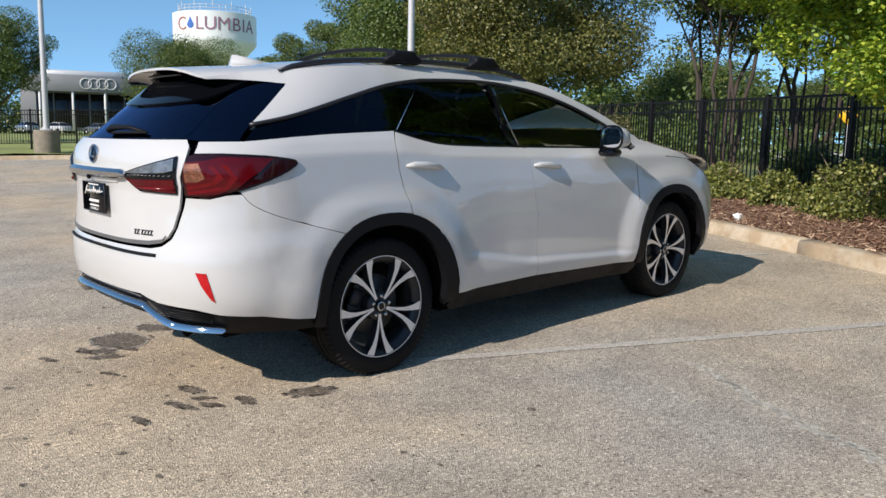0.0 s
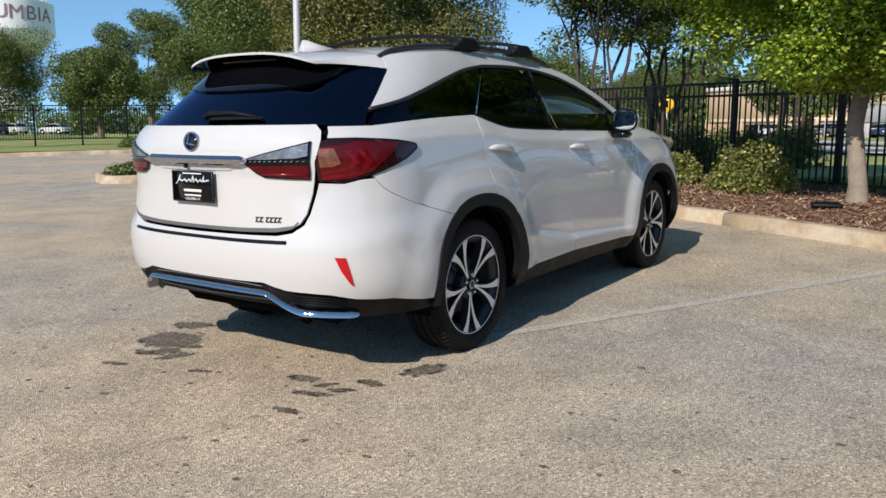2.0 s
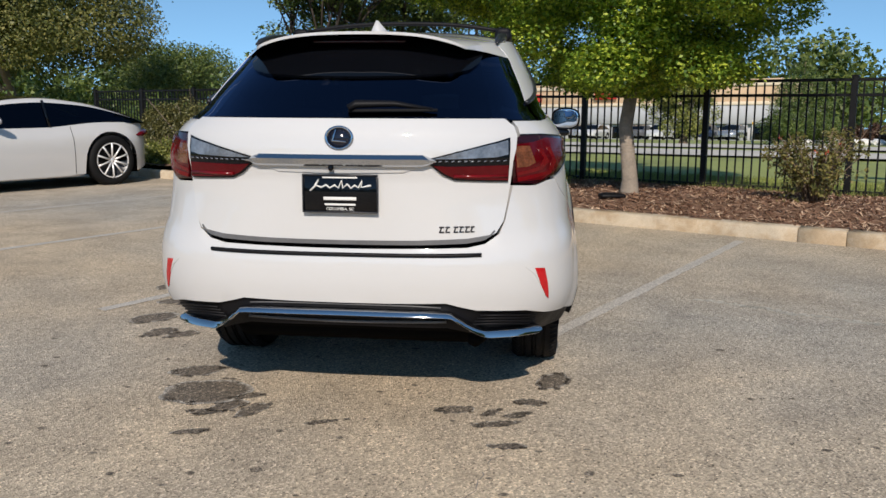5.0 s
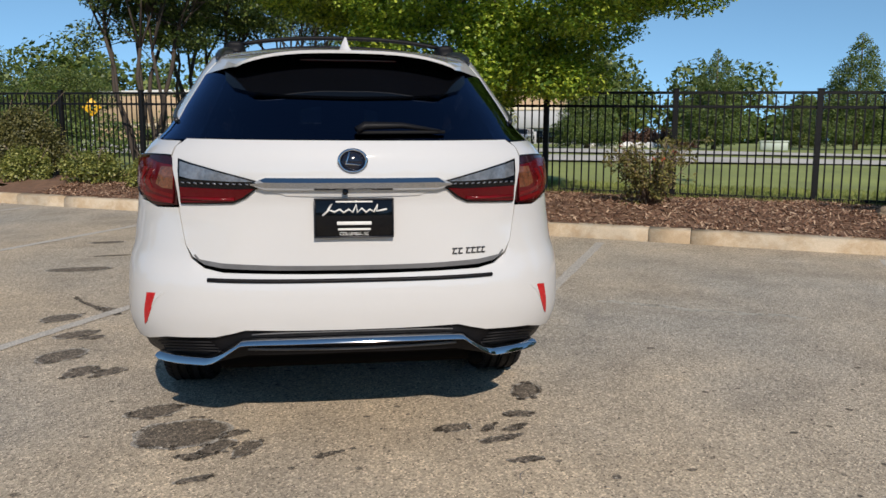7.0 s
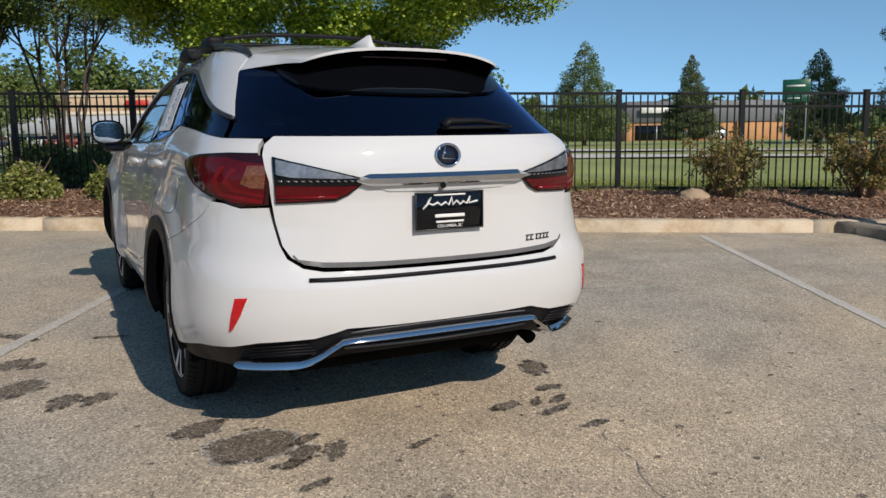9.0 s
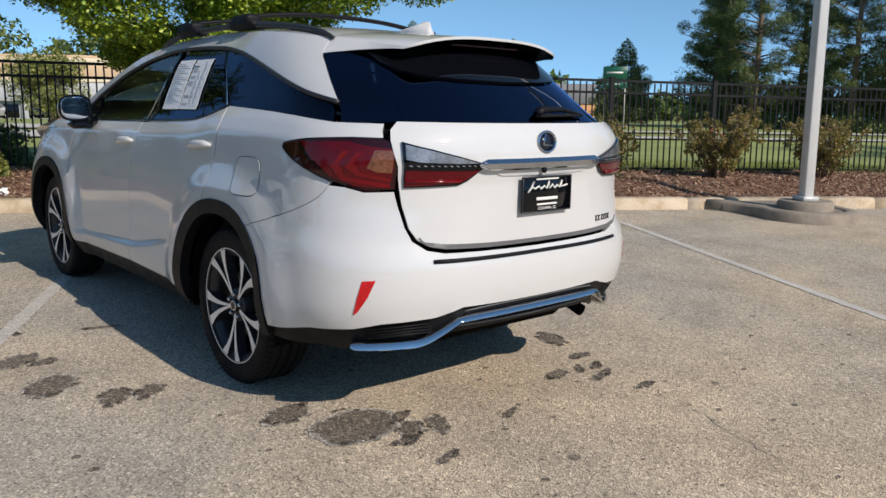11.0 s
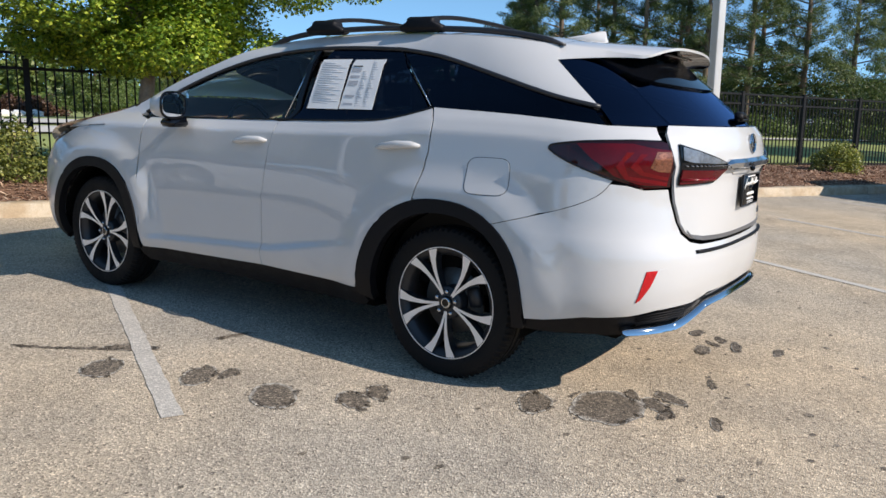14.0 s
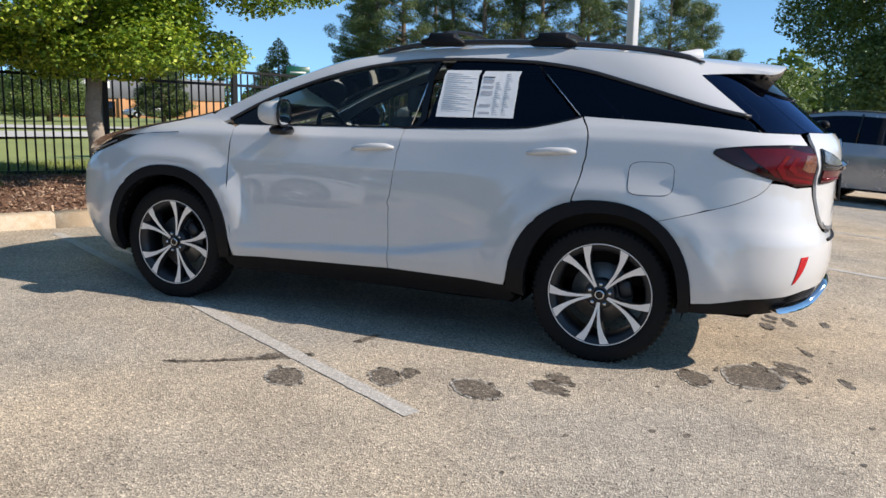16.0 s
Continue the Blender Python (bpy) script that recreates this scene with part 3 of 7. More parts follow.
def half_width(y, z):
    """Half the body's width at a place along it and a height."""
    k = min(max((z - 0.95) / 0.22, 0), 1)
    w = SIDE(z - (BELT(y) - 1.25) * k)
    flare = 0.0
    for c in (0.0, 2.79):
        r = math.hypot((y - c) / 1.0, (z - 0.37) / 1.04)
        q = min(max((r - 0.54) / 0.17, 0), 1)
        flare += 0.027 * (1 - q * q * (3 - 2 * q)) * min(1, max(0, (1.05 - z) / 0.12))
    e = min(max((y - 0.44) / 0.55, 0), 1) * min(max((2.42 - y) / 0.34, 0), 1)
    tuck = e * e * (3 - 2 * e)
    d = z - (0.402 + 0.065 * (2.2 - y) + 0.13 * max(0.0, 1.15 - y))
    u = min(max(d / 0.040, 0), 1)
    f = min(max((d - 0.045) / 0.55, 0), 1)
    scoop = -0.021 * tuck * u * u * (3 - 2 * u) * (1 - 0.62 * f * f * (3 - 2 * f)) * min(max((1.22 - z) / 0.08, 0), 1)
    tail = min(max((-0.32 - y) / 0.4, 0), 1) * min(max((0.56 - z) / 0.2, 0), 1)
    q = min(max((0.84 - z) / 0.07, 0), 1) * min(max((-0.38 - y) / 0.14, 0), 1)
    heel = 0.014 * q * q * (3 - 2 * q) * min(max((z - 0.42) / 0.12, 0), 1)
    return w + flare + scoop + heel - 0.035 * tail * tail


def body(a, z, lift=0.0):
    """The point of the skin at the distance a round the car from the middle of its tail, and at a height."""
    s = -1.0 if a < 0 else 1.0
    a = abs(a)

    def at(a, z):
        L, p = corner(z)
        yr, yf = REAR(z), NOSE(z)
        if a <= QUARTER:
            q = a / QUARTER * math.pi / 2
            y = yr + L * (1 - max(math.cos(q), 0) ** (2 / p))
            return Vector((half_width(y, z) * math.sin(q) ** (2 / p), y, z))
        y = yr + L + a - QUARTER
        if y <= yf - 0.9:
            return Vector((half_width(y, z), y, z))
        q = min((y - (yf - 0.9)) / 1.4, 1) * math.pi / 2
        y = yf - 0.9 * (1 - math.sin(q) ** (2 / BLUNT))
        return Vector((half_width(y, z) * max(math.cos(q), 0) ** (2 / BLUNT), y, z))

    v = at(a, z)
    if lift:
        e = 0.004
        n = (at(a + e, z) - at(max(a - e, 0), z)).cross(at(a, z + e) - at(a, z - e)).normalized()
        if n.x < -0.2 or (abs(n.x) < 0.2 and (v.y - 1.3) * n.y < 0):
            n = -n
        v = v + n * lift
    v.x *= s
    return v


def on_side(y, z):
    """The distance round the skin of a place given from the side."""
    L, p = corner(z)
    yr, yf = REAR(z), NOSE(z)
    d = y - yr
    if d <= L:
        return QUARTER * math.acos(min(1, (1 - max(d, 0) / L) ** (p / 2))) / (math.pi / 2), z
    if y <= yf - 0.9:
        return QUARTER + d - L, z
    q = math.asin(min(1, (1 - (yf - y) / 0.9) ** (BLUNT / 2)))
    return QUARTER + yf - 0.9 - yr - L + 1.4 * q / (math.pi / 2), z


def on_tail(x, z):
    """The distance round the skin of a place given from behind."""
    lo, hi = 0.0, QUARTER
    for _ in range(30):
        mid = (lo + hi) / 2
        lo, hi = (mid, hi) if body(mid, z).x < abs(x) else (lo, mid)
    return math.copysign(lo, x), z


def mirrored(pts):
    """Closes an outline over the middle of the tail: points from the middle out, then their mirror images."""
    return pts + [(-a, z) for a, z in reversed(pts) if abs(a) > 1e-6]


def inset(poly, d):
    n = len(poly)
    area = sum(poly[i][0] * poly[(i + 1) % n][1] - poly[(i + 1) % n][0] * poly[i][1] for i in range(n))
    s = 1 if area > 0 else -1
    out = []
    for i in range(n):
        p, c, q = poly[i - 1], poly[i], poly[(i + 1) % n]
        e0, e1 = Vector((c[0] - p[0], c[1] - p[1])), Vector((q[0] - c[0], q[1] - c[1]))
        if e0.length < 1e-7 or e1.length < 1e-7:
            continue
        n0, n1 = Vector((-e0.y, e0.x)).normalized(), Vector((-e1.y, e1.x)).normalized()
        b = n0 + n1
        b = n0 if b.length < 0.2 else b / max(b.length_squared / 2, 0.5)
        out.append((c[0] + b.x * s * d, c[1] + b.y * s * d))
    return out


def panel(name, poly, material, parent, lift=0.0, gap=0.0019, depth=0.022, step=0.035, side=1, label=""):
    """A panel of the skin within an outline, with its edges turned in."""
    pts, tris = fill(inset(poly, gap) if gap else poly, step)
    bm = bmesh.new()
    vs = [bm.verts.new(body(a * side, z, lift)) for a, z in pts]
    for f in tris:
        try:
            bm.faces.new([vs[i] for i in f])
        except ValueError:
            pass
    bmesh.ops.delete(bm, geom=[v for v in bm.verts if not v.link_faces], context="VERTS")
    bmesh.ops.recalc_face_normals(bm, faces=bm.faces)
    bm.normal_update()
    mid = Vector((0, 1.3, 0.8))
    f = max(bm.faces, key=lambda f: f.calc_area())
    if sum((g.calc_center_median() - mid).dot(g.normal) * g.calc_area() for g in bm.faces) < 0:
        bmesh.ops.reverse_faces(bm, faces=bm.faces)
        bm.normal_update()
    if depth:
        rim = [e for e in bm.edges if len(e.link_faces) == 1]
        low = {}
        for v in {v for e in rim for v in e.verts}:
            low[v] = bm.verts.new(v.co - v.normal * depth)
        for e in rim:
            a, b = e.verts
            loop = e.link_loops[0]
            if loop.vert != a:
                a, b = b, a
            bm.faces.new((b, a, low[a], low[b]))
            e.smooth = False
    return part(name, bm, material, parent, label)


def strip(name, pts, radius, material, parent, lift=0.0, side=1, label="", squash=1.0, sides=8):
    """A bar or bead that runs along the skin."""
    bm = tube(bmesh.new(), [body(a * side, z, lift) for a, z in pts], radius, sides, True, squash)
    return part(name, bm, material, parent, label)


S, T = on_side, on_tail


def arch(c, hw, top, low_front, low_rear, p=2.25, n=26):
    """The outline of a wheel opening, from its front foot over the top to its rear foot, as places from the side."""
    out = []
    for i in range(n + 1):
        q = math.pi * i / n
        y = c + hw * math.copysign(abs(math.cos(q)) ** (2 / p), math.cos(q))
        out.append((y, 0.37 + (top - 0.37) * max(math.sin(q), 0) ** (2 / p)))
    return [(c + hw * 0.985, low_front)] + out + [(c - hw * 0.985, low_rear)]


REAR_OUT = arch(0.018, 0.485, 0.878, 0.35, 0.350)
REAR_IN = arch(0.0, 0.405, 0.815, 0.33, 0.345)
FRONT_OUT = arch(2.785, 0.475, 0.878, 0.30, 0.33)
FRONT_IN = arch(2.79, 0.405, 0.815, 0.28, 0.33)


def wheel(m, parent, side):
    """A road wheel: tyre, dark barrel, five pairs of machined spokes, nuts and cap."""
    w = new("wheel")
    w.empty_display_size = 0.1
    w.parent = parent
    w.matrix_parent_inverse = Matrix()
    w.matrix_basis = m
    R, h = 0.375, 0.118
    prof = [(0.262, -h * 0.86), (0.275, -h * 0.93), (0.31, -h), (0.345, -h * 0.97), (0.364, -h * 0.84), (R - 0.002, -h * 0.66)]
    for g in (-0.4, -0.05, 0.05, 0.4):
        prof += [(R, h * (g - 0.10)), (R - 0.009, h * (g - 0.085)), (R - 0.009, h * (g + 0.01)), (R, h * (g + 0.025))]
    prof = sorted(prof[:6], key=lambda q: q[1]) + sorted(prof[6:], key=lambda q: q[1]) + [(R - 0.002, h * 0.66), (0.364, h * 0.84), (0.352, h * 0.95), (0.345, h * 0.965), (0.338, h * 0.985), (0.31, h), (0.29, h * 0.985), (0.278, h * 0.93), (0.265, h * 0.86)]
    bm = lathe(bmesh.new(), prof, 72)
    sharpen(bm, 30)
    part("tyre", bm, RUBBER, w)
    bm = bmesh.new()
    for k in range(72):
        q = 2 * math.pi * k / 72
        for a in (-0.8, 0.8):
            mm = Matrix.Rotation(q, 4, "X") @ pose(h * a, 0, R - 0.012, 0, a * 42, 0)
            box(bm, -0.02, 0.02, -0.007, 0.007, -0.006, 0.006, 0, mm)
    part("tread", bm, RUBBER, w)["kind"] = "stuff"
    bm = lathe(bmesh.new(), [(0.262, -0.10), (0.235, -0.08), (0.232, 0.06), (0.245, 0.088), (0.268, 0.098), (0.2765, 0.101), (0.2765, 0.107), (0.271, 0.109), (0.264, 0.104)], 72)
    part("rim", bm, ALLOY_DARK, w)
    bm = lathe(bmesh.new(), [(0.2715, 0.1085), (0.2745, 0.1105), (0.277, 0.1085), (0.277, 0.105)], 72)
    part("rim_edge", bm, ALLOY, w)
    bm = lathe(bmesh.new(), [(0.0, 0.02), (0.165, 0.02), (0.165, 0.0), (0.0, 0.0)], 48)
    part("brake_disc", bm, STEEL, w)
    bm = bmesh.new()
    box(bm, 0.0, 0.045, -0.05, 0.05, 0.09, 0.165, 0.012, Matrix.Rotation(radians(70 * side), 4, "X"))
    part("brake_caliper", bm, ALLOY_DARK, w)
    bm = bmesh.new()
    lathe(bm, [(0.0, 0.085), (0.075, 0.085), (0.082, 0.075), (0.082, 0.0)], 40)
    part("hub", bm, ALLOY_DARK, w)
    for k in range(5):
        for s in (-1, 1):
            line = [(0.045, 31 * s), (0.075, 31 * s), (0.12, 29.8 * s), (0.17, 27.6 * s), (0.215, 24.8 * s), (0.2685, 21.0 * s)]
            wide = [0.0045, 0.0058, 0.0078, 0.0105, 0.0150, 0.0245]
            prow = [0.088, 0.090, 0.094, 0.098, 0.103, 0.1075]
            for deep, mat, nm in ((0, ALLOY, "spoke_face"), (1, ALLOY_DARK, "spoke")):
                bm = bmesh.new()
                rows = []
                for (r, d), b, x in zip(line, wide, prow):
                    q = radians(72 * k + d)
                    u, v = Vector((0, math.sin(q), math.cos(q))), Vector((0, math.cos(q), -math.sin(q)))
                    t = (s * 0.002 * (r / 0.27))
                    c = u * r + v * t
                    if deep:
                        rows.append([bm.verts.new(c + v * g * b + Vector((x + e, 0, 0))) for g, e in ((-1.0, -0.0006), (1.0, -0.0006), (1.25, -0.045), (-1.25, -0.045))])
                    else:
                        rows.append([bm.verts.new(c + v * g * b + Vector((x + e, 0, 0))) for g, e in ((-0.99, 0), (0.99, 0), (0.99, -0.002), (-0.99, -0.002))])
                for a, b2 in zip(rows, rows[1:]):
                    for i in range(4):
                        bm.faces.new((a[i], a[(i + 1) % 4], b2[(i + 1) % 4], b2[i]))
                bm.faces.new(rows[0]), bm.faces.new(rows[-1][::-1])
                bmesh.ops.recalc_face_normals(bm, faces=bm.faces)
                part(nm, bm, mat, w, smooth=False)
    for k in range(5):
        q = radians(72 * k)
        bm = lathe(bmesh.new(), [(0.0, 0.102), (0.008, 0.102), (0.0105, 0.098), (0.0105, 0.07)], 10)
        bmesh.ops.translate(bm, verts=bm.verts, vec=(0, 0.056 * math.sin(q), 0.056 * math.cos(q)))
        part("wheel_nut", bm, CHROME, w)
    bm = lathe(bmesh.new(), [(0.0, 0.100), (0.022, 0.0995), (0.030, 0.096), (0.033, 0.088), (0.033, 0.07)], 28)
    part("centre_cap", bm, GLOSS_BLACK, w)
    bm = lathe(bmesh.new(), [(0.019, 0.1005), (0.0225, 0.1015), (0.026, 0.0985)], 28)
    part("cap_ring", bm, CHROME, w)
    return w


def white_car():
    car = thing("suv_car", LOT, "pearl white seven-seat SUV parked across a bay line", "car")
    top_r = [(y, ROOF(y)) for y in np.linspace(-0.36, 2.5, 40)]
    glass_top = rounded([(0.476, 1.583), (0.8, 1.592), (1.142, 1.583), (1.505, 1.535), (1.848, 1.44), (2.171, 1.31), (2.40, 1.185)], 4)
    q_top = rounded([(-0.655, 1.335), (-0.466, 1.372), (-0.296, 1.416), (-0.092, 1.472), (0.211, 1.548), (0.476, 1.583)], 4)
    belt = rounded([(2.40, 1.158), (2.0, 1.168), (1.24, 1.192), (0.613, 1.217), (0.40, 1.240), (0.184, 1.298)], 3)
    q_low = rounded([(0.172, 1.303), (-0.317, 1.288), (-0.718, 1.262)], 4)
    lamp = rounded([(-0.79, 1.037), (-0.6, 1.103), (-0.515, 1.145), (-0.508, 1.160), (-0.53, 1.172), (-0.66, 1.190), (-0.84, 1.202)], 3)
    seam = rounded([(-0.262, 0.797), (-0.311, 0.810), (-0.599, 0.900), (-0.735, 0.965), (-0.788, 1.032)], 4)
    gate = [(0.0, 0.766), (0.30, 0.768), (0.50, 0.774), (0.57, 0.786), (0.615, 0.815), (0.640, 0.86), (0.656, 0.95), (0.664, 1.02)]
    for side in (1, -1):
        k = dict(parent=car, side=side)
        # painted panels
        panel("front_door", [S(*p) for p in rounded([(2.335, 1.140), (2.338, 0.88), (2.300, 0.52), (2.285, 0.345)], 4) + rounded([(1.222, 0.383), (1.236, 0.62), (1.236, 0.80), (1.187, 1.186)], 4) + [p for p in belt if 1.19 < p[0] < 2.33][::-1]], WHITE, step=0.016, **k)
        ro = [p for p in REAR_OUT if p[1] > 0.38 and p[0] > 0.15]
        panel("rear_door", [S(*p) for p in rounded([(1.187, 1.186), (1.236, 0.80), (1.236, 0.62), (1.222, 0.383)], 4) + [(0.515, 0.375)] + ro + rounded([(0.18, 0.861), (0.139, 1.028), (0.128, 1.204), (0.176, 1.297)], 4) + [p for p in belt if 0.2 < p[0] < 1.18][::-1]], WHITE, step=0.016, **k)
        qa = [p for p in REAR_OUT if p[0] < 0.175 and p[1] > 0.81]
        panel("quarter_panel", [S(*p) for p in rounded([(0.172, 1.299), (0.124, 1.204), (0.135, 1.028), (0.176, 0.866)], 4) + qa + seam] + [S(*p) for p in lamp] + [T(0.70, 1.203), T(0.690, 1.235), T(0.665, 1.262)] + [S(*p) for p in q_low[::-1]], WHITE, gap=0.002, step=0.018, **k)
        fo = [p for p in FRONT_OUT if p[1] > 0.34]
        hood_edge = [(y, ROOF(y)) for y in np.linspace(2.56, 3.40, 16)]
        panel("front_fender", [S(*p) for p in [(2.289, 0.35)] + fo[::-1][1:] + [(3.25, 0.33), (3.52, 0.245), (3.78, 0.29), (3.80, 0.5), (3.78, 0.74), (3.70, 0.855), (3.50, 0.93), (3.36, 0.975)] + hood_edge[::-1] + [(2.44, 1.168), (2.339, 1.146), (2.342, 0.88), (2.304, 0.52)]], WHITE, step=0.02, **k)
        panel("roof_side", [S(*p) for p in [(2.56, 1.20)] + top_r[::-1] + [(-0.375, 1.600), (-0.385, 1.565), (-0.40, 1.535)] + rounded([(-0.40, 1.535), (-0.52, 1.44), (-0.655, 1.335)], 4)[1:] + q_top[1:] + glass_top[1:] + [(2.44, 1.168)]], WHITE, step=0.03, gap=0.001, **k)
        # windows and their frames
        bp0, bp1 = (1.072, 1.585), (1.140, 1.192)
        panel("front_window", [S(*p) for p in [(2.13, 1.168)] + [p for p in belt if 1.16 < p[0] < 2.1] + [(1.155, 1.194)] + [(1.09, 1.583)] + [p for p in glass_top if 1.1 < p[0] < 2.14]], TINTED, lift=-0.004, gap=0.004, **k)
        panel("corner_window", [S(*p) for p in [(2.36, 1.163), (2.15, 1.167), (2.155, 1.308)] + [p for p in glass_top if p[0] > 2.18]], GLOSS_BLACK, lift=-0.003, gap=0.002, **k)
        panel("rear_window", [S(*p) for p in [(1.118, 1.196)] + [p for p in belt if 0.19 < p[0] < 1.1] + [(0.205, 1.302)] + [(0.465, 1.575)] + [p for p in glass_top if 0.48 < p[0] < 1.05]], PRIVACY, lift=-0.004, gap=0.004, **k)
        panel("door_pillar", [S(*p) for p in [(1.155, 1.196), (1.118, 1.197), (1.05, 1.580), (1.088, 1.582)]], GLOSS_BLACK, lift=-0.001, gap=0.0, **k)
        panel("quarter_window", [S(*p) for p in [(0.176, 1.302)] + q_low[1:] + q_top[1:]], PRIVACY, lift=-0.004, gap=0.003, **k)
        strip("pillar_trim", [S(1.085, 1.575), S(1.15, 1.205)], 0.0045, CHROME, car, 0.001, side)
        strip("pillar_trim", [S(0.468, 1.575), S(0.19, 1.305)], 0.003, CHROME, car, 0.001, side)
        strip("window_trim", [S(*p) for p in q_top + glass_top[1:]], 0.0105, ALLOY_DARK, car, 0.002, side)
        strip("belt_trim", [S(*p) for p in belt], 0.006, GLOSS_BLACK, car, 0.001, side)
        d_edge = rounded([(-0.655, 1.335), (-0.52, 1.44), (-0.40, 1.535)], 4)
        panel("rear_pillar", [S(*p) for p in d_edge] + [S(-0.40, 1.585), T(0.490, 1.585), T(0.520, 1.46), T(0.563, 1.33), T(0.585, 1.272), T(0.655, 1.266)] + [S(-0.74, 1.264)], BACKLIGHT, lift=-0.003, gap=0.002, **k)
        # black cladding
        panel("arch_cladding", [S(*p) for p in REAR_OUT + REAR_IN[::-1]], BLACK, lift=0.008, gap=0.0, depth=0.05, step=0.03, **k)
        panel("arch_cladding", [S(*p) for p in FRONT_OUT + FRONT_IN[::-1]], BLACK, lift=0.008, gap=0.0, depth=0.05, step=0.03, **k)
        panel("sill", [S(*p) for p in [(2.36, 0.352), (2.285, 0.352), (1.22, 0.389), (0.52, 0.381), (0.46, 0.30), (0.50, 0.265), (1.2, 0.26), (2.3, 0.245), (2.36, 0.28)]], BLACK, lift=-0.011, gap=0.0, depth=0.08, **k)
        # lamps
        outer = [S(*p) for p in lamp] + [T(0.70, 1.202), T(0.684, 1.195), T(0.668, 1.10), T(0.672, 1.012), S(-0.90, 1.003)]
        tl = panel("tail_lamp", outer, RED_DARK, lift=0.006, gap=0.002, **k)
        tip, end = S(-0.508, 1.16)[0], T(0.672, 1.1)[0]

        def at(u, v):
            """A place on the outer lamp: u from its front tip to the tailgate, v from the top down."""
            return tip + (end - tip) * u, 1.202 - 0.199 * v

        panel("lens", [at(*p) for p in ((0.16, 0.10), (0.62, 0.05), (0.79, 0.12), (0.985, 0.16), (0.985, 0.66), (0.985, 0.95), (0.72, 0.93), (0.50, 0.76), (0.28, 0.42))], RED, tl, lift=0.010, gap=0.004, depth=0.006, side=side)
        panel("lens", [at(*p) for p in ((0.83, 0.20), (0.975, 0.20), (0.975, 0.63), (0.86, 0.62), (0.775, 0.55))], AMBER, tl, lift=0.0115, gap=0.002, depth=0.006, side=side, label="clear and amber reflector lens")
        for i in range(2):
            o = 0.115 * i
            run = ((0.57 + o, 0.24 + 0.03 * i), (0.485 + o * 1.05, 0.545), (0.60 + o * 0.95, 0.80 - 0.11 * i), (0.975, 0.925 - 0.12 * i))
            back = tuple((u + (0.062 if n < 2 else 0.02), v - (0.0 if n == 0 else 0.075)) for n, (u, v) in enumerate(run))
            panel("light_bar", [at(*p) for p in run + ((0.975, back[3][1]),) + back[2::-1]], RED_BRIGHT, tl, lift=0.0125, gap=0.0, depth=0.003, side=side)
        strip("lamp_rim", [S(*p) for p in lamp] + [T(0.70, 1.202)], 0.005, GLOSS_BLACK, tl, 0.004, side)
        inner = [T(0.652, 1.192), T(0.56, 1.170), T(0.45, 1.142), T(0.352, 1.117), T(0.338, 1.100), T(0.40, 1.055), T(0.445, 1.027), T(0.55, 1.022), T(0.648, 1.018)]
        il = panel("inner_lamp", inner, GLOSS_BLACK, lift=0.024, gap=0.002, depth=0.03, **k)
        panel("lens", [T(0.643, 1.184), T(0.56, 1.165), T(0.45, 1.138), T(0.360, 1.113), T(0.45, 1.110), T(0.60, 1.115), T(0.646, 1.125)], CLEAR, il, lift=0.028, gap=0.003, depth=0.006, side=side, label="clear lens with silver insert")
        panel("lens", [T(0.648, 1.094), T(0.42, 1.092), T(0.362, 1.093), T(0.45, 1.032), T(0.648, 1.023)], RED, il, lift=0.028, gap=0.003, depth=0.006, side=side, label="red lens")
        strip("light_bar", [T(0.64, 1.048), T(0.52, 1.050), T(0.44, 1.053)], 0.007, RED_BRIGHT, il, 0.031, side)
        for i in range(11):
            strip("lamp_tooth", [T(0.636 - 0.024 * i, 1.106), T(0.624 - 0.024 * i, 1.103)], 0.0028, CLEAR, il, 0.029, side, sides=5)
        panel("reflector", [T(0.772, 0.668), T(0.812, 0.664), T(0.826, 0.60), T(0.832, 0.528), T(0.822, 0.540), T(0.797, 0.60)], REFLECTOR, lift=0.004, gap=0.0, depth=0.01, label="narrow red bumper reflector", **k)
        panel("reflector_step", [T(0.735, 0.674), T(0.771, 0.671), T(0.795, 0.605), T(0.77, 0.645)], WHITE, lift=0.003, gap=0.0, depth=0.01, **k)
        hl = panel("headlamp", [S(*p) for p in [(3.08, 1.056), (3.25, 1.044), (3.45, 0.985), (3.60, 0.92), (3.68, 0.868), (3.56, 0.89), (3.40, 0.94), (3.22, 1.005)]], GLOSS_BLACK, lift=0.002, gap=0.0, **k)
        strip("light_bar", [S(3.28, 1.005), S(3.46, 0.945), S(3.62, 0.892)], 0.006, CLEAR, hl, 0.005, side)
        strip("bonnet_gap", [S(3.085, 1.0565), S(2.92, 1.076), S(2.74, 1.090)], 0.0022, BLACK, car, 0.0005, side, sides=5)
        # door handles with their cups
        for y0, z0 in ((1.225, 1.073), (0.172, 1.112)):
            h = new("door_handle")
            h.parent = car
            h.empty_display_size = 0.05
            pts = [S(y0 + 0.005, z0 + 0.004), S(y0 + 0.05, z0 + 0.006), S(y0 + 0.14, z0), S(y0 + 0.22, z0 - 0.010), S(y0 + 0.275, z0 - 0.018)]
            bm = tube(bmesh.new(), [body(a * side, z, l) for (a, z), l in zip(pts, (0.002, 0.016, 0.022, 0.016, 0.001))], [0.006, 0.0155, 0.0175, 0.0145, 0.006], 12, True, 1.15)
            part("grip", bm, WHITE, h)
            cup = [S(y0 + 0.14 + 0.085 * math.cos(q), z0 - 0.022 + 0.030 * math.sin(q)) for q in np.linspace(0, 2 * math.pi, 20)[:-1]]
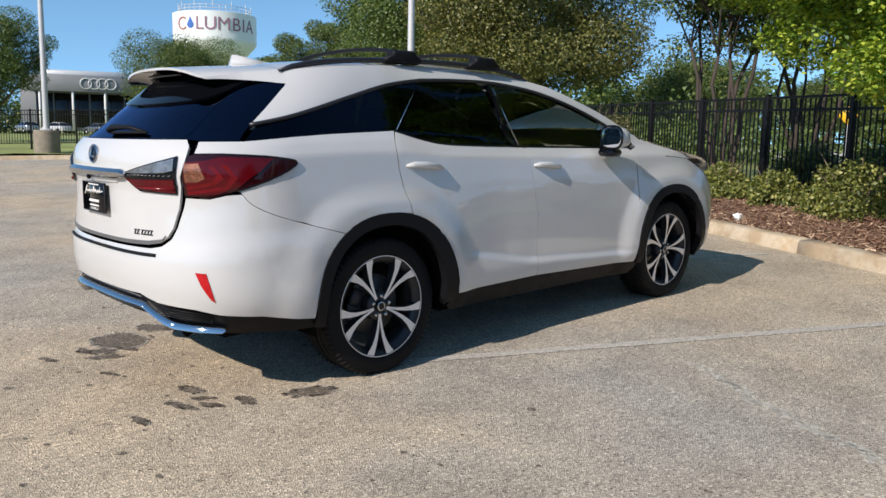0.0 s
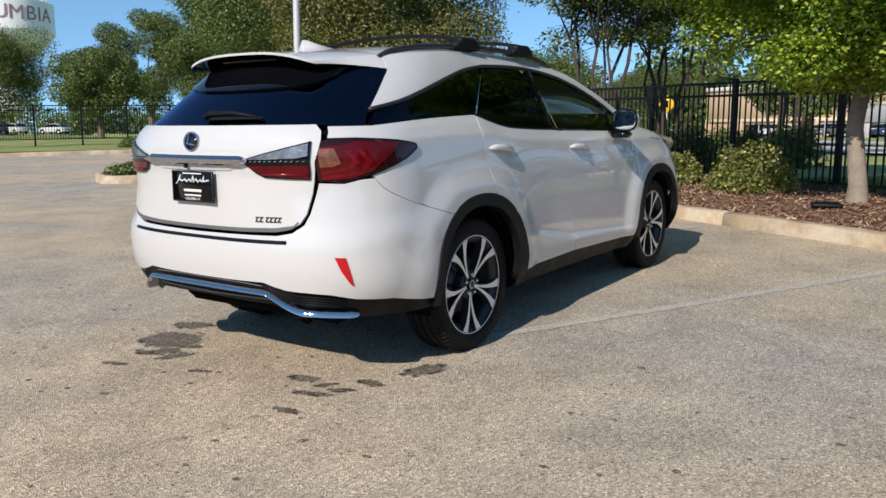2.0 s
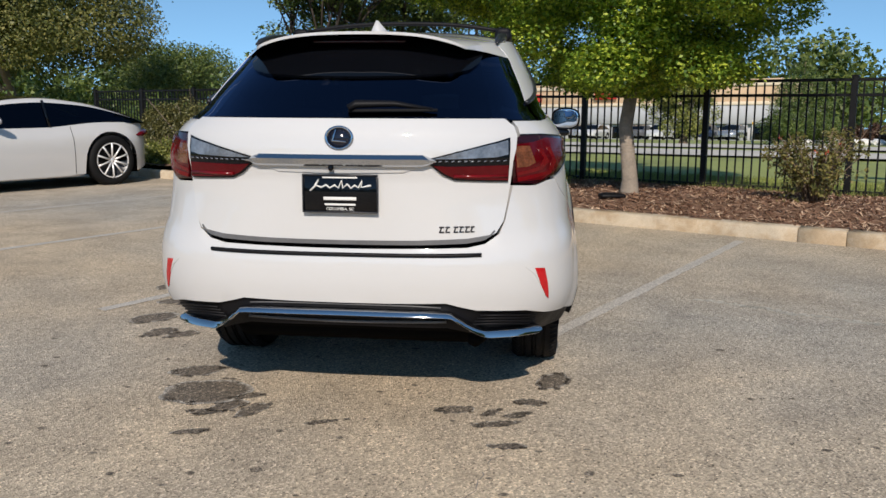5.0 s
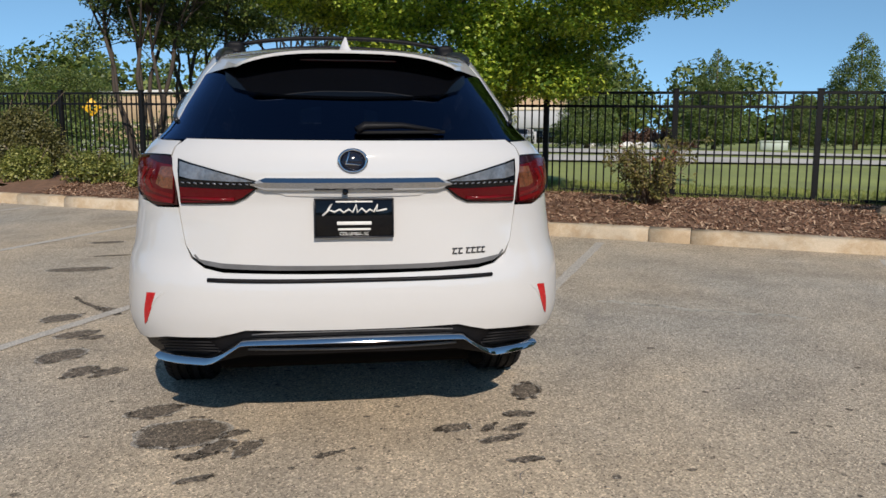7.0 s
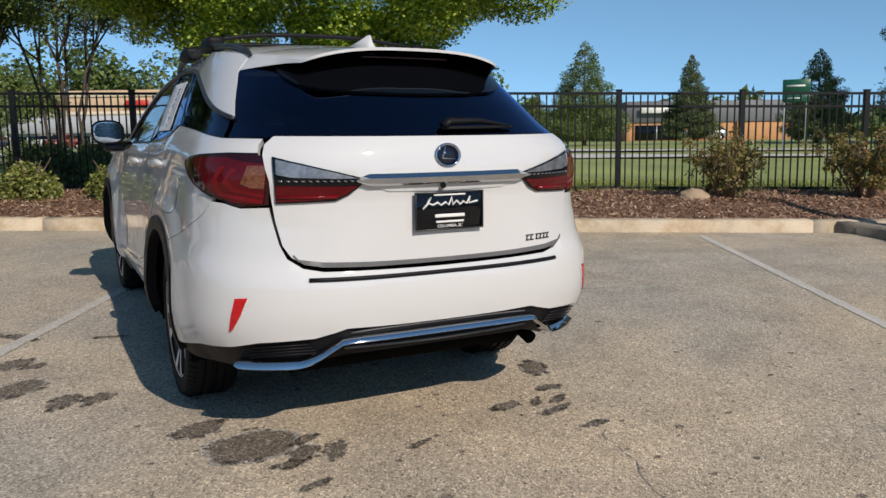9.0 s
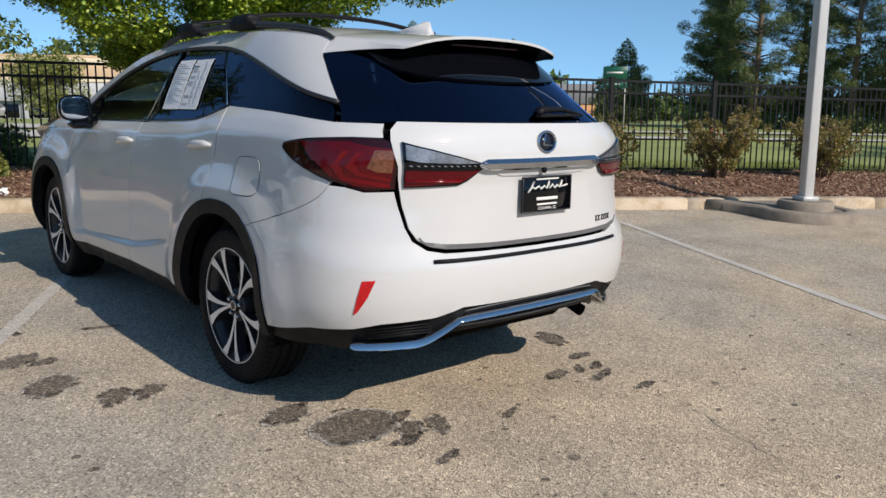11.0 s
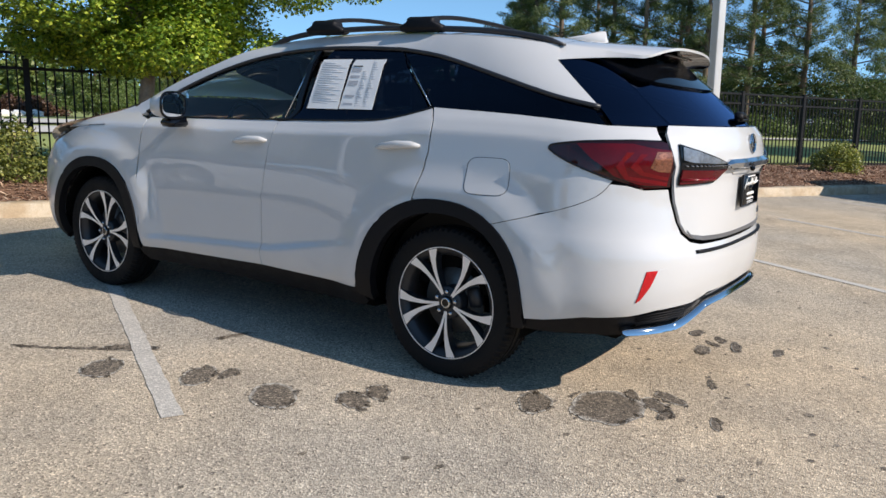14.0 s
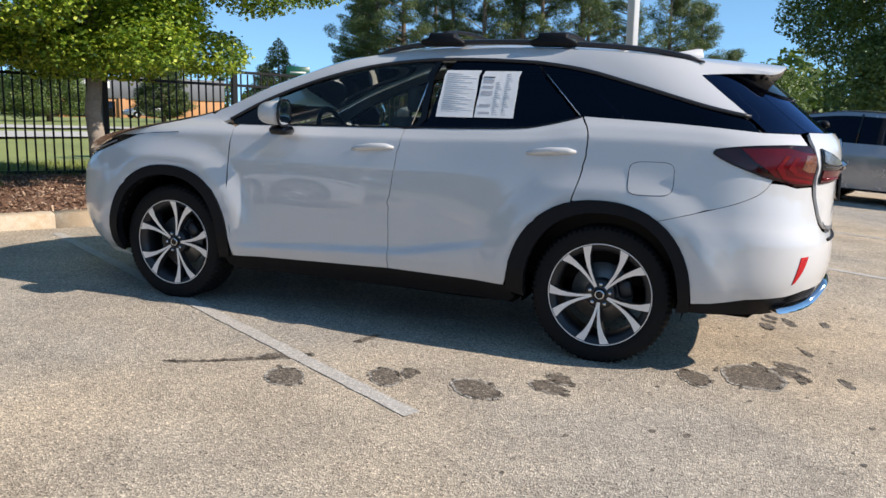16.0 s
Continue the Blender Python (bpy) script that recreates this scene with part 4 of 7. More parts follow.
            panel("cup", cup, WHITE, h, lift=-0.002, gap=0.0, depth=0.0, side=side)
        # mirror
        mi = new("door_mirror")
        mi.parent = car
        mi.empty_display_size = 0.05
        bm = bmesh.new()
        bmesh.ops.create_uvsphere(bm, u_segments=24, v_segments=14, radius=1)
        for v in bm.verts:
            x, y, z = v.co
            y2 = y if y > 0 else y * 0.28
            v.co = (side * (0.995 + 0.094 * math.copysign(abs(x) ** 0.75, x)), 1.925 + 0.135 * y2 - 0.02 * x, 1.243 + 0.071 * math.copysign(abs(z) ** 0.7, z) - 0.012 * x)
        if side < 0:
            bmesh.ops.reverse_faces(bm, faces=bm.faces)
        part("mirror_shell", bm, WHITE, mi)
        rimr = [(side * (0.995 + 0.098 * math.copysign(abs(math.cos(q)) ** 0.75, math.cos(q))), 1.889 - 0.02 * math.cos(q), 1.243 + 0.074 * math.copysign(abs(math.sin(q)) ** 0.7, math.sin(q))) for q in np.linspace(0, 2 * math.pi, 37)]
        part("mirror_frame", tube(bmesh.new(), rimr, 0.008, 8, False), GLOSS_BLACK, mi)
        bm = bmesh.new()
        bmesh.ops.create_uvsphere(bm, u_segments=20, v_segments=10, radius=1)
        for v in bm.verts:
            x, y, z = v.co
            v.co = (side * (0.995 + 0.093 * math.copysign(abs(x) ** 0.7, x)), 1.884 + 0.004 * y - 0.02 * x, 1.244 + 0.069 * math.copysign(abs(z) ** 0.65, z))
        if side < 0:
            bmesh.ops.reverse_faces(bm, faces=bm.faces)
        part("mirror_glass", bm, surface_cache("mirror_silver", CHROME), mi, "silvered mirror glass")
        bm = bmesh.new()
        box(bm, side * 0.955 - 0.07, side * 0.955 + 0.07, 1.875, 1.985, 1.115, 1.165, 0.018)
        tube(bm, [(side * 0.85, 1.99, 1.155), (side * 0.93, 1.95, 1.145), (side * 0.98, 1.93, 1.16)], [0.03, 0.028, 0.03], 10)
        part("mirror_foot", bm, GLOSS_BLACK, mi)
        # roof rail
        bm = tube(bmesh.new(), [(side * (0.585 - 0.02 * max(0, -y)), y, ROOF(y) + 0.030 * (1 - abs((y - 0.55) / 0.95) ** 6)) for y in np.linspace(-0.40, 1.50, 24)], [0.006] + [0.017] * 22 + [0.006], 8, True, 0.9)
        part("roof_rail", bm, ALLOY_DARK, car)
        # running gear
        for y in (0.0, 2.79):
            wheel(Matrix.Translation((side * 0.785, y, 0.371)) @ (Matrix() if side > 0 else Matrix.Rotation(math.pi, 4, "Z")) @ Matrix.Rotation(radians(-4 + 9 * y), 4, "X"), car, side)
            bm = bmesh.new()
            ring = [(0.43 * math.cos(q), 0.37 + 0.452 * math.sin(q)) for q in np.linspace(-0.2, math.pi + 0.2, 20)]
            rows = [[bm.verts.new((side * x, y + a, b)) for a, b in ring] for x in (0.60, 0.90)]
            for i in range(19):
                bm.faces.new((rows[0][i], rows[0][i + 1], rows[1][i + 1], rows[1][i]))
            bm.faces.new(rows[0])
            part("arch_liner", bm, DARK, car)

    # across the tail
    gate_top = [(0.672, 1.10), (0.686, 1.195), (0.672, 1.232), (0.63, 1.2625), (0.35, 1.2625), (0.0, 1.2625)]
    panel("tailgate", mirrored([T(*p) for p in gate + gate_top]), WHITE, car, lift=0.014, gap=0.004, step=0.04, depth=0.016)
    panel("tailgate_glass", mirrored([T(*p) for p in [(0.0, 1.270), (0.35, 1.270), (0.595, 1.272), (0.573, 1.33), (0.53, 1.46), (0.498, 1.585), (0.25, 1.60), (0.0, 1.605)]]), BACKLIGHT, car, lift=-0.002, gap=0.003, label="dark tinted rear window")
    band = [(0.0, 0.770), (0.30, 0.772), (0.50, 0.778), (0.560, 0.788), (0.590, 0.803), (0.606, 0.822)]
    panel("tailgate_trim", mirrored([T(*p) for p in band] + [T(x - 0.004, z + 0.006) for x, z in band[:3:-1]] + [T(0.552, 0.804), T(0.50, 0.797)] + [T(0.30, 0.791), T(0.0, 0.789)]), TRIM, car, lift=0.0165, gap=0.0, depth=0.004, label="dark grey strip along the tailgate's foot")
    bump_top = [T(0.0, 0.755), T(0.5, 0.761), T(0.572, 0.775), T(0.626, 0.812), T(0.649, 0.866), T(0.667, 0.957), T(0.676, 1.004), S(-0.90, 0.999), S(-0.84, 1.016)]
    rear_arch = [S(*p) for p in REAR_OUT if p[0] < -0.265 and 0.38 < p[1] < 0.795]
    panel("rear_bumper", mirrored(bump_top + [S(*p) for p in seam[::-1][1:]] + rear_arch + [S(-0.467, 0.398), S(-0.726, 0.442), T(0.82, 0.462), T(0.74, 0.487), T(0.54, 0.502), T(0.47, 0.520), T(0.42, 0.535), T(0.2, 0.532), T(0.0, 0.531)]), WHITE, car, gap=0.001, step=0.045, depth=0.03)
    panel("lower_bumper", mirrored([T(0.0, 0.532), T(0.42, 0.536), T(0.54, 0.506), T(0.74, 0.491), T(0.82, 0.466), S(-0.726, 0.446), S(-0.462, 0.40), S(-0.45, 0.335), S(-0.62, 0.335), T(0.78, 0.335), T(0.57, 0.352), T(0.42, 0.405), T(0.0, 0.412)]), BLACK, car, lift=-0.018, gap=0.0, depth=0.12, step=0.045)
    dark = mirrored([T(0.0, 0.56), T(0.60, 0.56), T(0.72, 0.8), T(0.725, 1.2), T(0.68, 1.262), T(0.3, 1.262), T(0.0, 1.262)])
    panel("tailgate_seal", dark, DARK, car, lift=-0.028, gap=0.0, depth=0.0, step=0.06)
    chrome = [(0.792, 0.386), (0.74, 0.386), (0.62, 0.392), (0.575, 0.396), (0.525, 0.422), (0.455, 0.474), (0.41, 0.489), (0.2, 0.494), (0.0, 0.495)]
    path = [T(*p) for p in rounded(chrome, 3)]
    path = path + [(-a, z) for a, z in path[::-1][1:]]
    bm, rows = bmesh.new(), []
    for i, (a, z) in enumerate(path):
        k = min(max((z - 0.40) / 0.08, 0), 1)
        h = (0.0185 - 0.0065 * k) * (0.5 if i in (0, len(path) - 1) else 1)
        p = body(a, z)
        o = body(a, z, 0.05) - p
        o.z = 0
        o.normalize()
        rows.append([bm.verts.new(p + o * l + Vector((0, 0, dz * h))) for dz, l in ((1.0, -0.03), (1.0, -0.002), (0.85, 0.006), (0.5, 0.0145), (0.0, 0.021), (-0.5, 0.0255), (-0.9, 0.0275), (-1.05, 0.0255), (-1.05, -0.03))])
    for p, q in zip(rows, rows[1:]):
        for i in range(8):
            bm.faces.new((p[i], q[i], q[i + 1], p[i + 1]))
    bm.faces.new(rows[0]), bm.faces.new(rows[-1])
    bmesh.ops.recalc_face_normals(bm, faces=bm.faces)
    bm.normal_update()
    sharpen(bm, 45)
    part("bumper_trim", bm, CHROME, car, "bent chrome strip along the bumper's foot")
    # thin grey strip that puts the highlight on the lip's edge into colour
    strip("lip_highlight", [T(x, 0.520 - 0.010 * (abs(x) / 0.4) ** 4) for x in np.linspace(-0.40, 0.40, 20)], 0.003, TRIM, car, -0.012, sides=5)
    low = [T(x, 0.436 + 0.012 * abs(x)) for x in np.linspace(-0.42, 0.42, 20)]
    strip("bumper_bead", low, 0.006, TRIM, car, -0.014)
    for side in (1, -1):
        for i in range(4):
            strip("vent_slat", [T(0.79 - 0.01 * i, 0.450 - 0.014 * i), T(0.66, 0.468 - 0.014 * i), T(0.56 - 0.012 * i, 0.474 - 0.014 * i)], 0.004, BLACK, car, -0.007, side, sides=5)
    strip("bumper_step", [T(x, 0.732 + 0.012 * abs(x) ** 3) for x in np.linspace(-0.56, 0.56, 24)], 0.0085, BLACK, car, -0.002)
    bm = bmesh.new()
    rows = []
    for x in np.linspace(-0.375, 0.375, 31):
        f = max(0.0, (abs(x) - 0.325) / 0.05)
        c = 1.110 - 0.004 * f
        rows.append([bm.verts.new(body(*T(x, c + dz * (1 - 0.75 * f)), l)) for dz, l in ((0.020, 0.012), (0.018, 0.024), (0.002, 0.042), (-0.014, 0.042), (-0.019, 0.034), (-0.020, 0.012))])
    for p, q in zip(rows, rows[1:]):
        for i in range(5):
            bm.faces.new((p[i], q[i], q[i + 1], p[i + 1]))
    bm.faces.new(rows[0]), bm.faces.new(rows[-1])
    bmesh.ops.recalc_face_normals(bm, faces=bm.faces)
    part("garnish", bm, CHROME, car, "chrome bar above the plate", smooth=False)
    panel("plate_lamp", mirrored([T(0.0, 1.088), T(0.32, 1.090), T(0.25, 1.068), T(0.0, 1.062)]), WHITE, car, lift=0.019, gap=0.0, depth=0.02)
    bm = bmesh.new()
    bmesh.ops.create_uvsphere(bm, u_segments=12, v_segments=8, radius=0.012, matrix=Matrix.Translation((-0.03, -1.158, 1.078)))
    part("camera_eye", bm, GLOSS_BLACK, car)
    # badge, plate, script
    bm = lathe(bmesh.new(), [(0.046, 0.0), (0.058, 0.0), (0.058, 0.006), (0.052, 0.009), (0.046, 0.006)], 40, pose(0, 0, 0, 0, 0, -90), True)
    for v in bm.verts:
        v.co.z *= 0.82
    place = Matrix.Translation((0, -1.135, 1.194)) @ pose(0, 0, 0, -6)
    bmesh.ops.transform(bm, matrix=place, verts=bm.verts)
    badge = part("badge", bm, CHROME, car, "round chrome badge on dark blue")
    bm = bmesh.new()
    tube(bm, [Vector((-0.012, -0.006, 0.034)), Vector((-0.026, -0.006, -0.012)), Vector((0.03, -0.006, -0.016))], [0.005, 0.006, 0.004], 6)
    bmesh.ops.transform(bm, matrix=place, verts=bm.verts)
    part("emblem", bm, CHROME, badge)
    bm = lathe(bmesh.new(), [(0.0, 0.004), (0.048, 0.003), (0.048, 0.0)], 32, pose(0, 0, 0, 0, 0, -90))
    for v in bm.verts:
        v.co.z *= 0.82
    bmesh.ops.transform(bm, matrix=place, verts=bm.verts)
    part("badge_field", bm, surface_cache("badge_blue", None), badge)
    plate = part("licence_plate", box(bmesh.new(), -0.152, 0.152, -0.004, 0.004, -0.076, 0.076, 0.003), GLOSS_BLACK, car, "black dealer plate with white script")
    plate.matrix_basis = pose(0.003, -1.147, 0.977, -1, 0, 0)
    f = bmesh.new()
    for a, b, c, d in ((-0.152, 0.152, 0.070, 0.076), (-0.152, 0.152, -0.076, -0.070), (-0.152, -0.147, -0.07, 0.07), (0.147, 0.152, -0.07, 0.07)):
        box(f, a, b, -0.008, -0.003, c, d, 0.0015)
    part("plate_frame", f, ALLOY_DARK, plate)
    f = bmesh.new()
    tube(f, [Vector((x, -0.0048, 0.022 + z)) for x, z in ((-0.12, -0.012), (-0.10, 0.006), (-0.085, 0.034), (-0.10, 0.012), (-0.075, 0.002), (-0.055, 0.012), (-0.04, 0.0), (-0.02, 0.012), (-0.005, 0.0), (0.008, 0.03), (0.012, 0.0), (0.03, 0.016), (0.045, 0.0), (0.06, 0.012), (0.075, 0.002), (0.09, 0.03), (0.085, 0.004), (0.105, 0.008), (0.125, 0.012))], 0.0042, 5)
    part("script_bar", f, PALE, plate)
    for x0, x1, z0, z1 in ((-0.066, 0.066, -0.026, -0.013), (-0.062, 0.062, -0.047, -0.039), (-0.07, 0.07, 0.060, 0.066)):
        part("lettering_bar", box(bmesh.new(), x0, x1, -0.0055, -0.0035, z0, z1, 0.0005), PALE, plate)
    words("city_lettering", "COLUMBIA, SC", 0.017, plate, pose(0, -0.0052, -0.0655, 90), PALE)
    x = 0.388
    for wdt in (0.024, 0.022, 0.010, 0.022, 0.022, 0.022, 0.018):
        if wdt > 0.012:
            bm = bmesh.new()
            for i in (0, 1):
                p, q = T(x + 0.001, 0.844 - 0.020 * i), T(x + wdt - 0.003, 0.844 - 0.020 * i)
                tube(bm, [body(*p, 0.017), body(*q, 0.017)], 0.0028, 5)
            p, q = T(x + wdt / 2 - 0.008, 0.824), T(x + wdt / 2 - 0.002, 0.844)
            tube(bm, [body(*p, 0.017), body(*q, 0.017)], 0.003, 5)
            part("model_badge", bm, ALLOY_DARK, car)
        x += wdt
    # wiper
    wp = new("rear_wiper")
    wp.parent = car
    wp.empty_display_size = 0.05
    pts = [body(*T(x, z), l) for x, z, l in ((0.02, 1.292, 0.02), (0.05, 1.303, 0.028), (0.2, 1.308, 0.024), (0.35, 1.295, 0.014))]
    part("wiper_arm", tube(bmesh.new(), pts, [0.022, 0.024, 0.017, 0.009], 8, True, 0.7), BLACK, wp)
    part("wiper_blade", tube(bmesh.new(), [body(*T(x, 1.290 + 0.004 * math.sin(3 * x)), 0.010) for x in np.linspace(0.02, 0.37, 9)], 0.007, 6), RUBBER, wp)
    # roof, spoiler, windscreen, bonnet
    def loft(ys, nx, edge, height, thick=0.0):
        bm = bmesh.new()
        rows = []
        for y in ys:
            e = edge(y)
            rows.append([bm.verts.new((e * u, *height(y, u))) for u in np.linspace(-1, 1, nx)])
        for a, b in zip(rows, rows[1:]):
            for i in range(nx - 1):
                bm.faces.new((a[i], a[i + 1], b[i + 1], b[i]))
        bmesh.ops.recalc_face_normals(bm, faces=bm.faces)
        bm.normal_update()
        if sum(f.normal.z for f in bm.faces) < 0:
            bmesh.ops.reverse_faces(bm, faces=bm.faces)
        if thick:
            bmesh.ops.solidify(bm, geom=bm.faces[:], thickness=thick)
        return bm

    def edge(y):
        return body(*S(y, ROOF(y)))[0] if y < 0.6 else half_width(y, ROOF(y))

    crown = lerp_curve([(-0.9, 0.02), (-0.4, 0.045), (0.5, 0.05), (1.4, 0.045), (1.9, 0.035), (2.6, 0.026), (3.2, 0.022), (3.9, 0.02)])
    part("roof", loft(np.linspace(-0.37, 1.50, 40), 25, edge, lambda y, u: (y, ROOF(y) + crown(y) * (1 - abs(u) ** 2.8))), WHITE, car)
    lip = lerp_curve([(0.0, -0.815), (0.6, -0.805), (0.85, -0.785), (0.95, -0.765), (1.0, -0.735)])
    e0 = edge(-0.375)

    def wing(v, u, under=False):
        """The spoiler's skin: it carries the roof on to a thin lip; its ends are wedges that taper to the tip."""
        y = -0.372 + v * (lip(abs(u)) + 0.372)
        z = ROOF(-0.375) + crown(-0.375) * (1 - abs(u) ** 2.8) - 0.030 * v - 0.012 * v * abs(u) ** 4
        x = e0 - (e0 - 0.46) * v ** 1.2
        if under:
            d = 0.012 + 0.062 * (1 - v) ** 1.4
            x += (body(*S(-0.375, ROOF(-0.375) - d))[0] - e0) * (1 - v)
            z -= d
        return Vector((x * u, y, z))

    bm = bmesh.new()
    vs, us = np.linspace(0, 1, 13), np.linspace(-1, 1, 33)
    top = [[bm.verts.new(wing(v, u)) for u in us] for v in vs]
    for p, q in zip(top, top[1:]):
        for i in range(32):
            bm.faces.new((p[i], p[i + 1], q[i + 1], q[i]))
    for i in (0, 32):
        low = [bm.verts.new(wing(v, us[i], True)) for v in vs]
        for j in range(12):
            bm.faces.new((top[j][i], top[j + 1][i], low[j + 1], low[j]))
    low = [bm.verts.new(wing(1, u, True)) for u in us]
    for i in range(32):
        bm.faces.new((top[-1][i], top[-1][i + 1], low[i + 1], low[i]))
    bmesh.ops.remove_doubles(bm, verts=bm.verts, dist=0.0005)
    bmesh.ops.recalc_face_normals(bm, faces=bm.faces)
    bm.normal_update()
    if sum(f.normal.z for f in bm.faces) < 0:
        bmesh.ops.reverse_faces(bm, faces=bm.faces)
    sharpen(bm, 40)
    part("spoiler", bm, WHITE, car)
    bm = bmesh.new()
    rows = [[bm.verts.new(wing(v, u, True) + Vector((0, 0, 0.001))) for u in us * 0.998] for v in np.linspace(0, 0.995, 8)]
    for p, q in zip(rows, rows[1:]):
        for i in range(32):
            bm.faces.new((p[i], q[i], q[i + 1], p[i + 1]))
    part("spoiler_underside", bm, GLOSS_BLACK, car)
    panel("window_header", mirrored([T(0.0, 1.432), T(0.25, 1.437), T(0.40, 1.448), T(0.475, 1.468), T(0.51, 1.50), T(0.522, 1.55), T(0.52, 1.592), T(0.25, 1.60), T(0.0, 1.604)]), GLOSS_BLACK, car, lift=0.010, gap=0.0, depth=0.012)
    part("brake_lamp", tube(bmesh.new(), [(x, -0.745 + 0.03 * abs(x), 1.592) for x in np.linspace(-0.2, 0.2, 9)], 0.008, 6), RED_DARK, car)
    part("windscreen", loft(np.linspace(1.47, 2.46, 22), 21, edge, lambda y, u: (y + 0.16 * (1 - u * u) * min(1, (y - 1.3) / 0.5), ROOF(y) + 0.012 * (1 - u * u) + 0.03 * (1 - abs(u) ** 2.8))), TINTED, car)
    part("bonnet", loft(np.linspace(2.47, 3.66, 26), 23, lambda y: (edge(y) - 0.006) * (1 if y < 3.2 else 1 - 0.24 * ((y - 3.2) / 0.46) ** 2), lambda y, u: (y + 0.12 * (1 - u * u) * max(0, (y - 2.5) / 1.2), ROOF(y) + 0.007 + crown(y) * (1 - abs(u) ** 5) + 0.010 * math.exp(-((abs(u) - 0.72) / 0.1) ** 2))), WHITE, car)
    nose = bmesh.new()
    rows = []
    for z in np.linspace(0.24, 0.93, 14):
        rows.append([nose.verts.new((x, NOSE(z) - 0.9 * (1 - (1 - min(0.999, abs(x) / half_width(3.5, z)) ** BLUNT) ** (1 / BLUNT)) - 0.006, z)) for x in np.linspace(-0.84, 0.84, 33)])
    for a, b in zip(rows, rows[1:]):
        for i in range(32):
            nose.faces.new((a[i], a[i + 1], b[i + 1], b[i]))
    bmesh.ops.recalc_face_normals(nose, faces=nose.faces)
    part("front_bumper", nose, WHITE, car)
    gr = bmesh.new()
    for i in range(9):
        z = 0.40 + 0.055 * i
        wd = 0.30 + 0.10 * abs(i - 4) / 4
        tube(gr, [(x, NOSE(z) - 0.08 * (x / 0.4) ** 2 + 0.006, z) for x in np.linspace(-wd, wd, 9)], 0.012, 6)
    part("grille", gr, GLOSS_BLACK, car)
    # fuel flap, fin
    ff = [(-0.215 + 0.113 * math.copysign(abs(math.cos(q)) ** 0.45, math.cos(q)) + 0.006 * math.sin(q), 1.006 + 0.084 * math.copysign(abs(math.sin(q)) ** 0.45, math.sin(q)) - 0.04 * math.cos(q) * 0.2) for q in np.linspace(0, 2 * math.pi, 41)[:-1]]
    panel("fuel_flap", [S(*p) for p in ff], WHITE, car, lift=0.0022, gap=0.004, depth=0.004, side=-1)
    strip("flap_gap", [S(*p) for p in ff + ff[:1]], 0.0016, BLACK, car, -0.0005, -1, sides=5)
    bm = bmesh.new()
    rows = []
    prof = [(-0.36, 1.648, 0.035), (-0.10, 1.668, 0.032), (0.02, 1.672, 0.012), (-0.10, 1.688, 0.010), (-0.22, 1.705, 0.007), (-0.315, 1.724, 0.004), (-0.345, 1.722, 0.004), (-0.352, 1.69, 0.010)]
    l = [bm.verts.new((-w, y, z)) for y, z, w in prof]
    r = [bm.verts.new((w, y, z)) for y, z, w in prof]
    for i in range(len(prof)):
        j = (i + 1) % len(prof)
        bm.faces.new((l[i], l[j], r[j], r[i]))
    bm.faces.new(l[::-1]), bm.faces.new(r)
    bmesh.ops.recalc_face_normals(bm, faces=bm.faces)
    part("aerial_fin", bm, WHITE, car)
    # cross bars on the roof
    for y, top in ((1.06, 1.785), (0.40, 1.785)):
        cb = new("cross_bar")
        cb.parent = car
        cb.empty_display_size = 0.05
        pts = [(x, y + 0.02, top - 0.045 * (abs(x) / 0.56) ** 2.5) for x in np.linspace(-0.56, 0.56, 21)]
        bm = tube(bmesh.new(), pts, 0.024, 10, True, 0.5)
        part("bar", bm, BLACK, cb)
        for side in (1, -1):
            bm = bmesh.new()
            box(bm, side * 0.575 - 0.045, side * 0.575 + 0.045, y - 0.13, y + 0.15, ROOF(y) + 0.010, ROOF(y) + 0.088, 0.028, None, 3)
            for v in bm.verts:
                if v.co.z > ROOF(y) + 0.05:
                    v.co.y = y + 0.02 + (v.co.y - y - 0.02) * 0.62
            part("bar_foot", bm, BLACK, cb)
    # underside and cabin
    bm = bmesh.new()
    box(bm, -0.60, 0.60, -0.80, 3.55, 0.27, 0.42, 0.05)
    box(bm, -0.84, 0.84, 0.46, 2.33, 0.25, 0.42, 0.03)
    box(bm, -0.74, 0.74, -0.86, -0.46, 0.34, 0.50, 0.03)
    part("underbody", bm, DARK, car)
    bm = bmesh.new()
    lathe(bm, [(0.08, -0.30), (0.09, -0.28), (0.09, 0.28), (0.08, 0.30), (0.0, 0.30)], 16, Matrix.Translation((0, -0.72, 0.42)))
    tube(bm, [(0.52, -0.5, 0.37), (0.52, -0.86, 0.37), (0.53, -0.95, 0.335)], 0.03, 10)
    part("exhaust", bm, DARK, car)
    bm = bmesh.new()
    box(bm, -0.80, 0.80, -0.85, 2.50, 0.42, 0.86, 0.02)
    box(bm, -0.78, 0.78, 2.10, 2.60, 0.8, 1.10, 0.06)
    part("cabin_floor", bm, DARK, car)
    for y, xs in ((1.35, (-0.38, 0.38)), (0.42, (-0.45, 0.0, 0.45)), (-0.35, (-0.35, 0.35))):
        for x in xs:
            st = new("seat")
            st.parent = car
            st.empty_display_size = 0.05
            wd = 0.24 if y > 1 else 0.20
            hi = 1.25 if y > 0 else 1.12
            part("backrest", box(bmesh.new(), x - wd, x + wd, y - 0.09, y + 0.06, 0.80, hi, 0.05, Matrix.Translation((0, 0, 0)), 2), SEAT, st)
            part("headrest", box(bmesh.new(), x - 0.12, x + 0.12, y - 0.10, y - 0.01, hi + 0.03, hi + 0.19, 0.035, None, 2), SEAT, st)
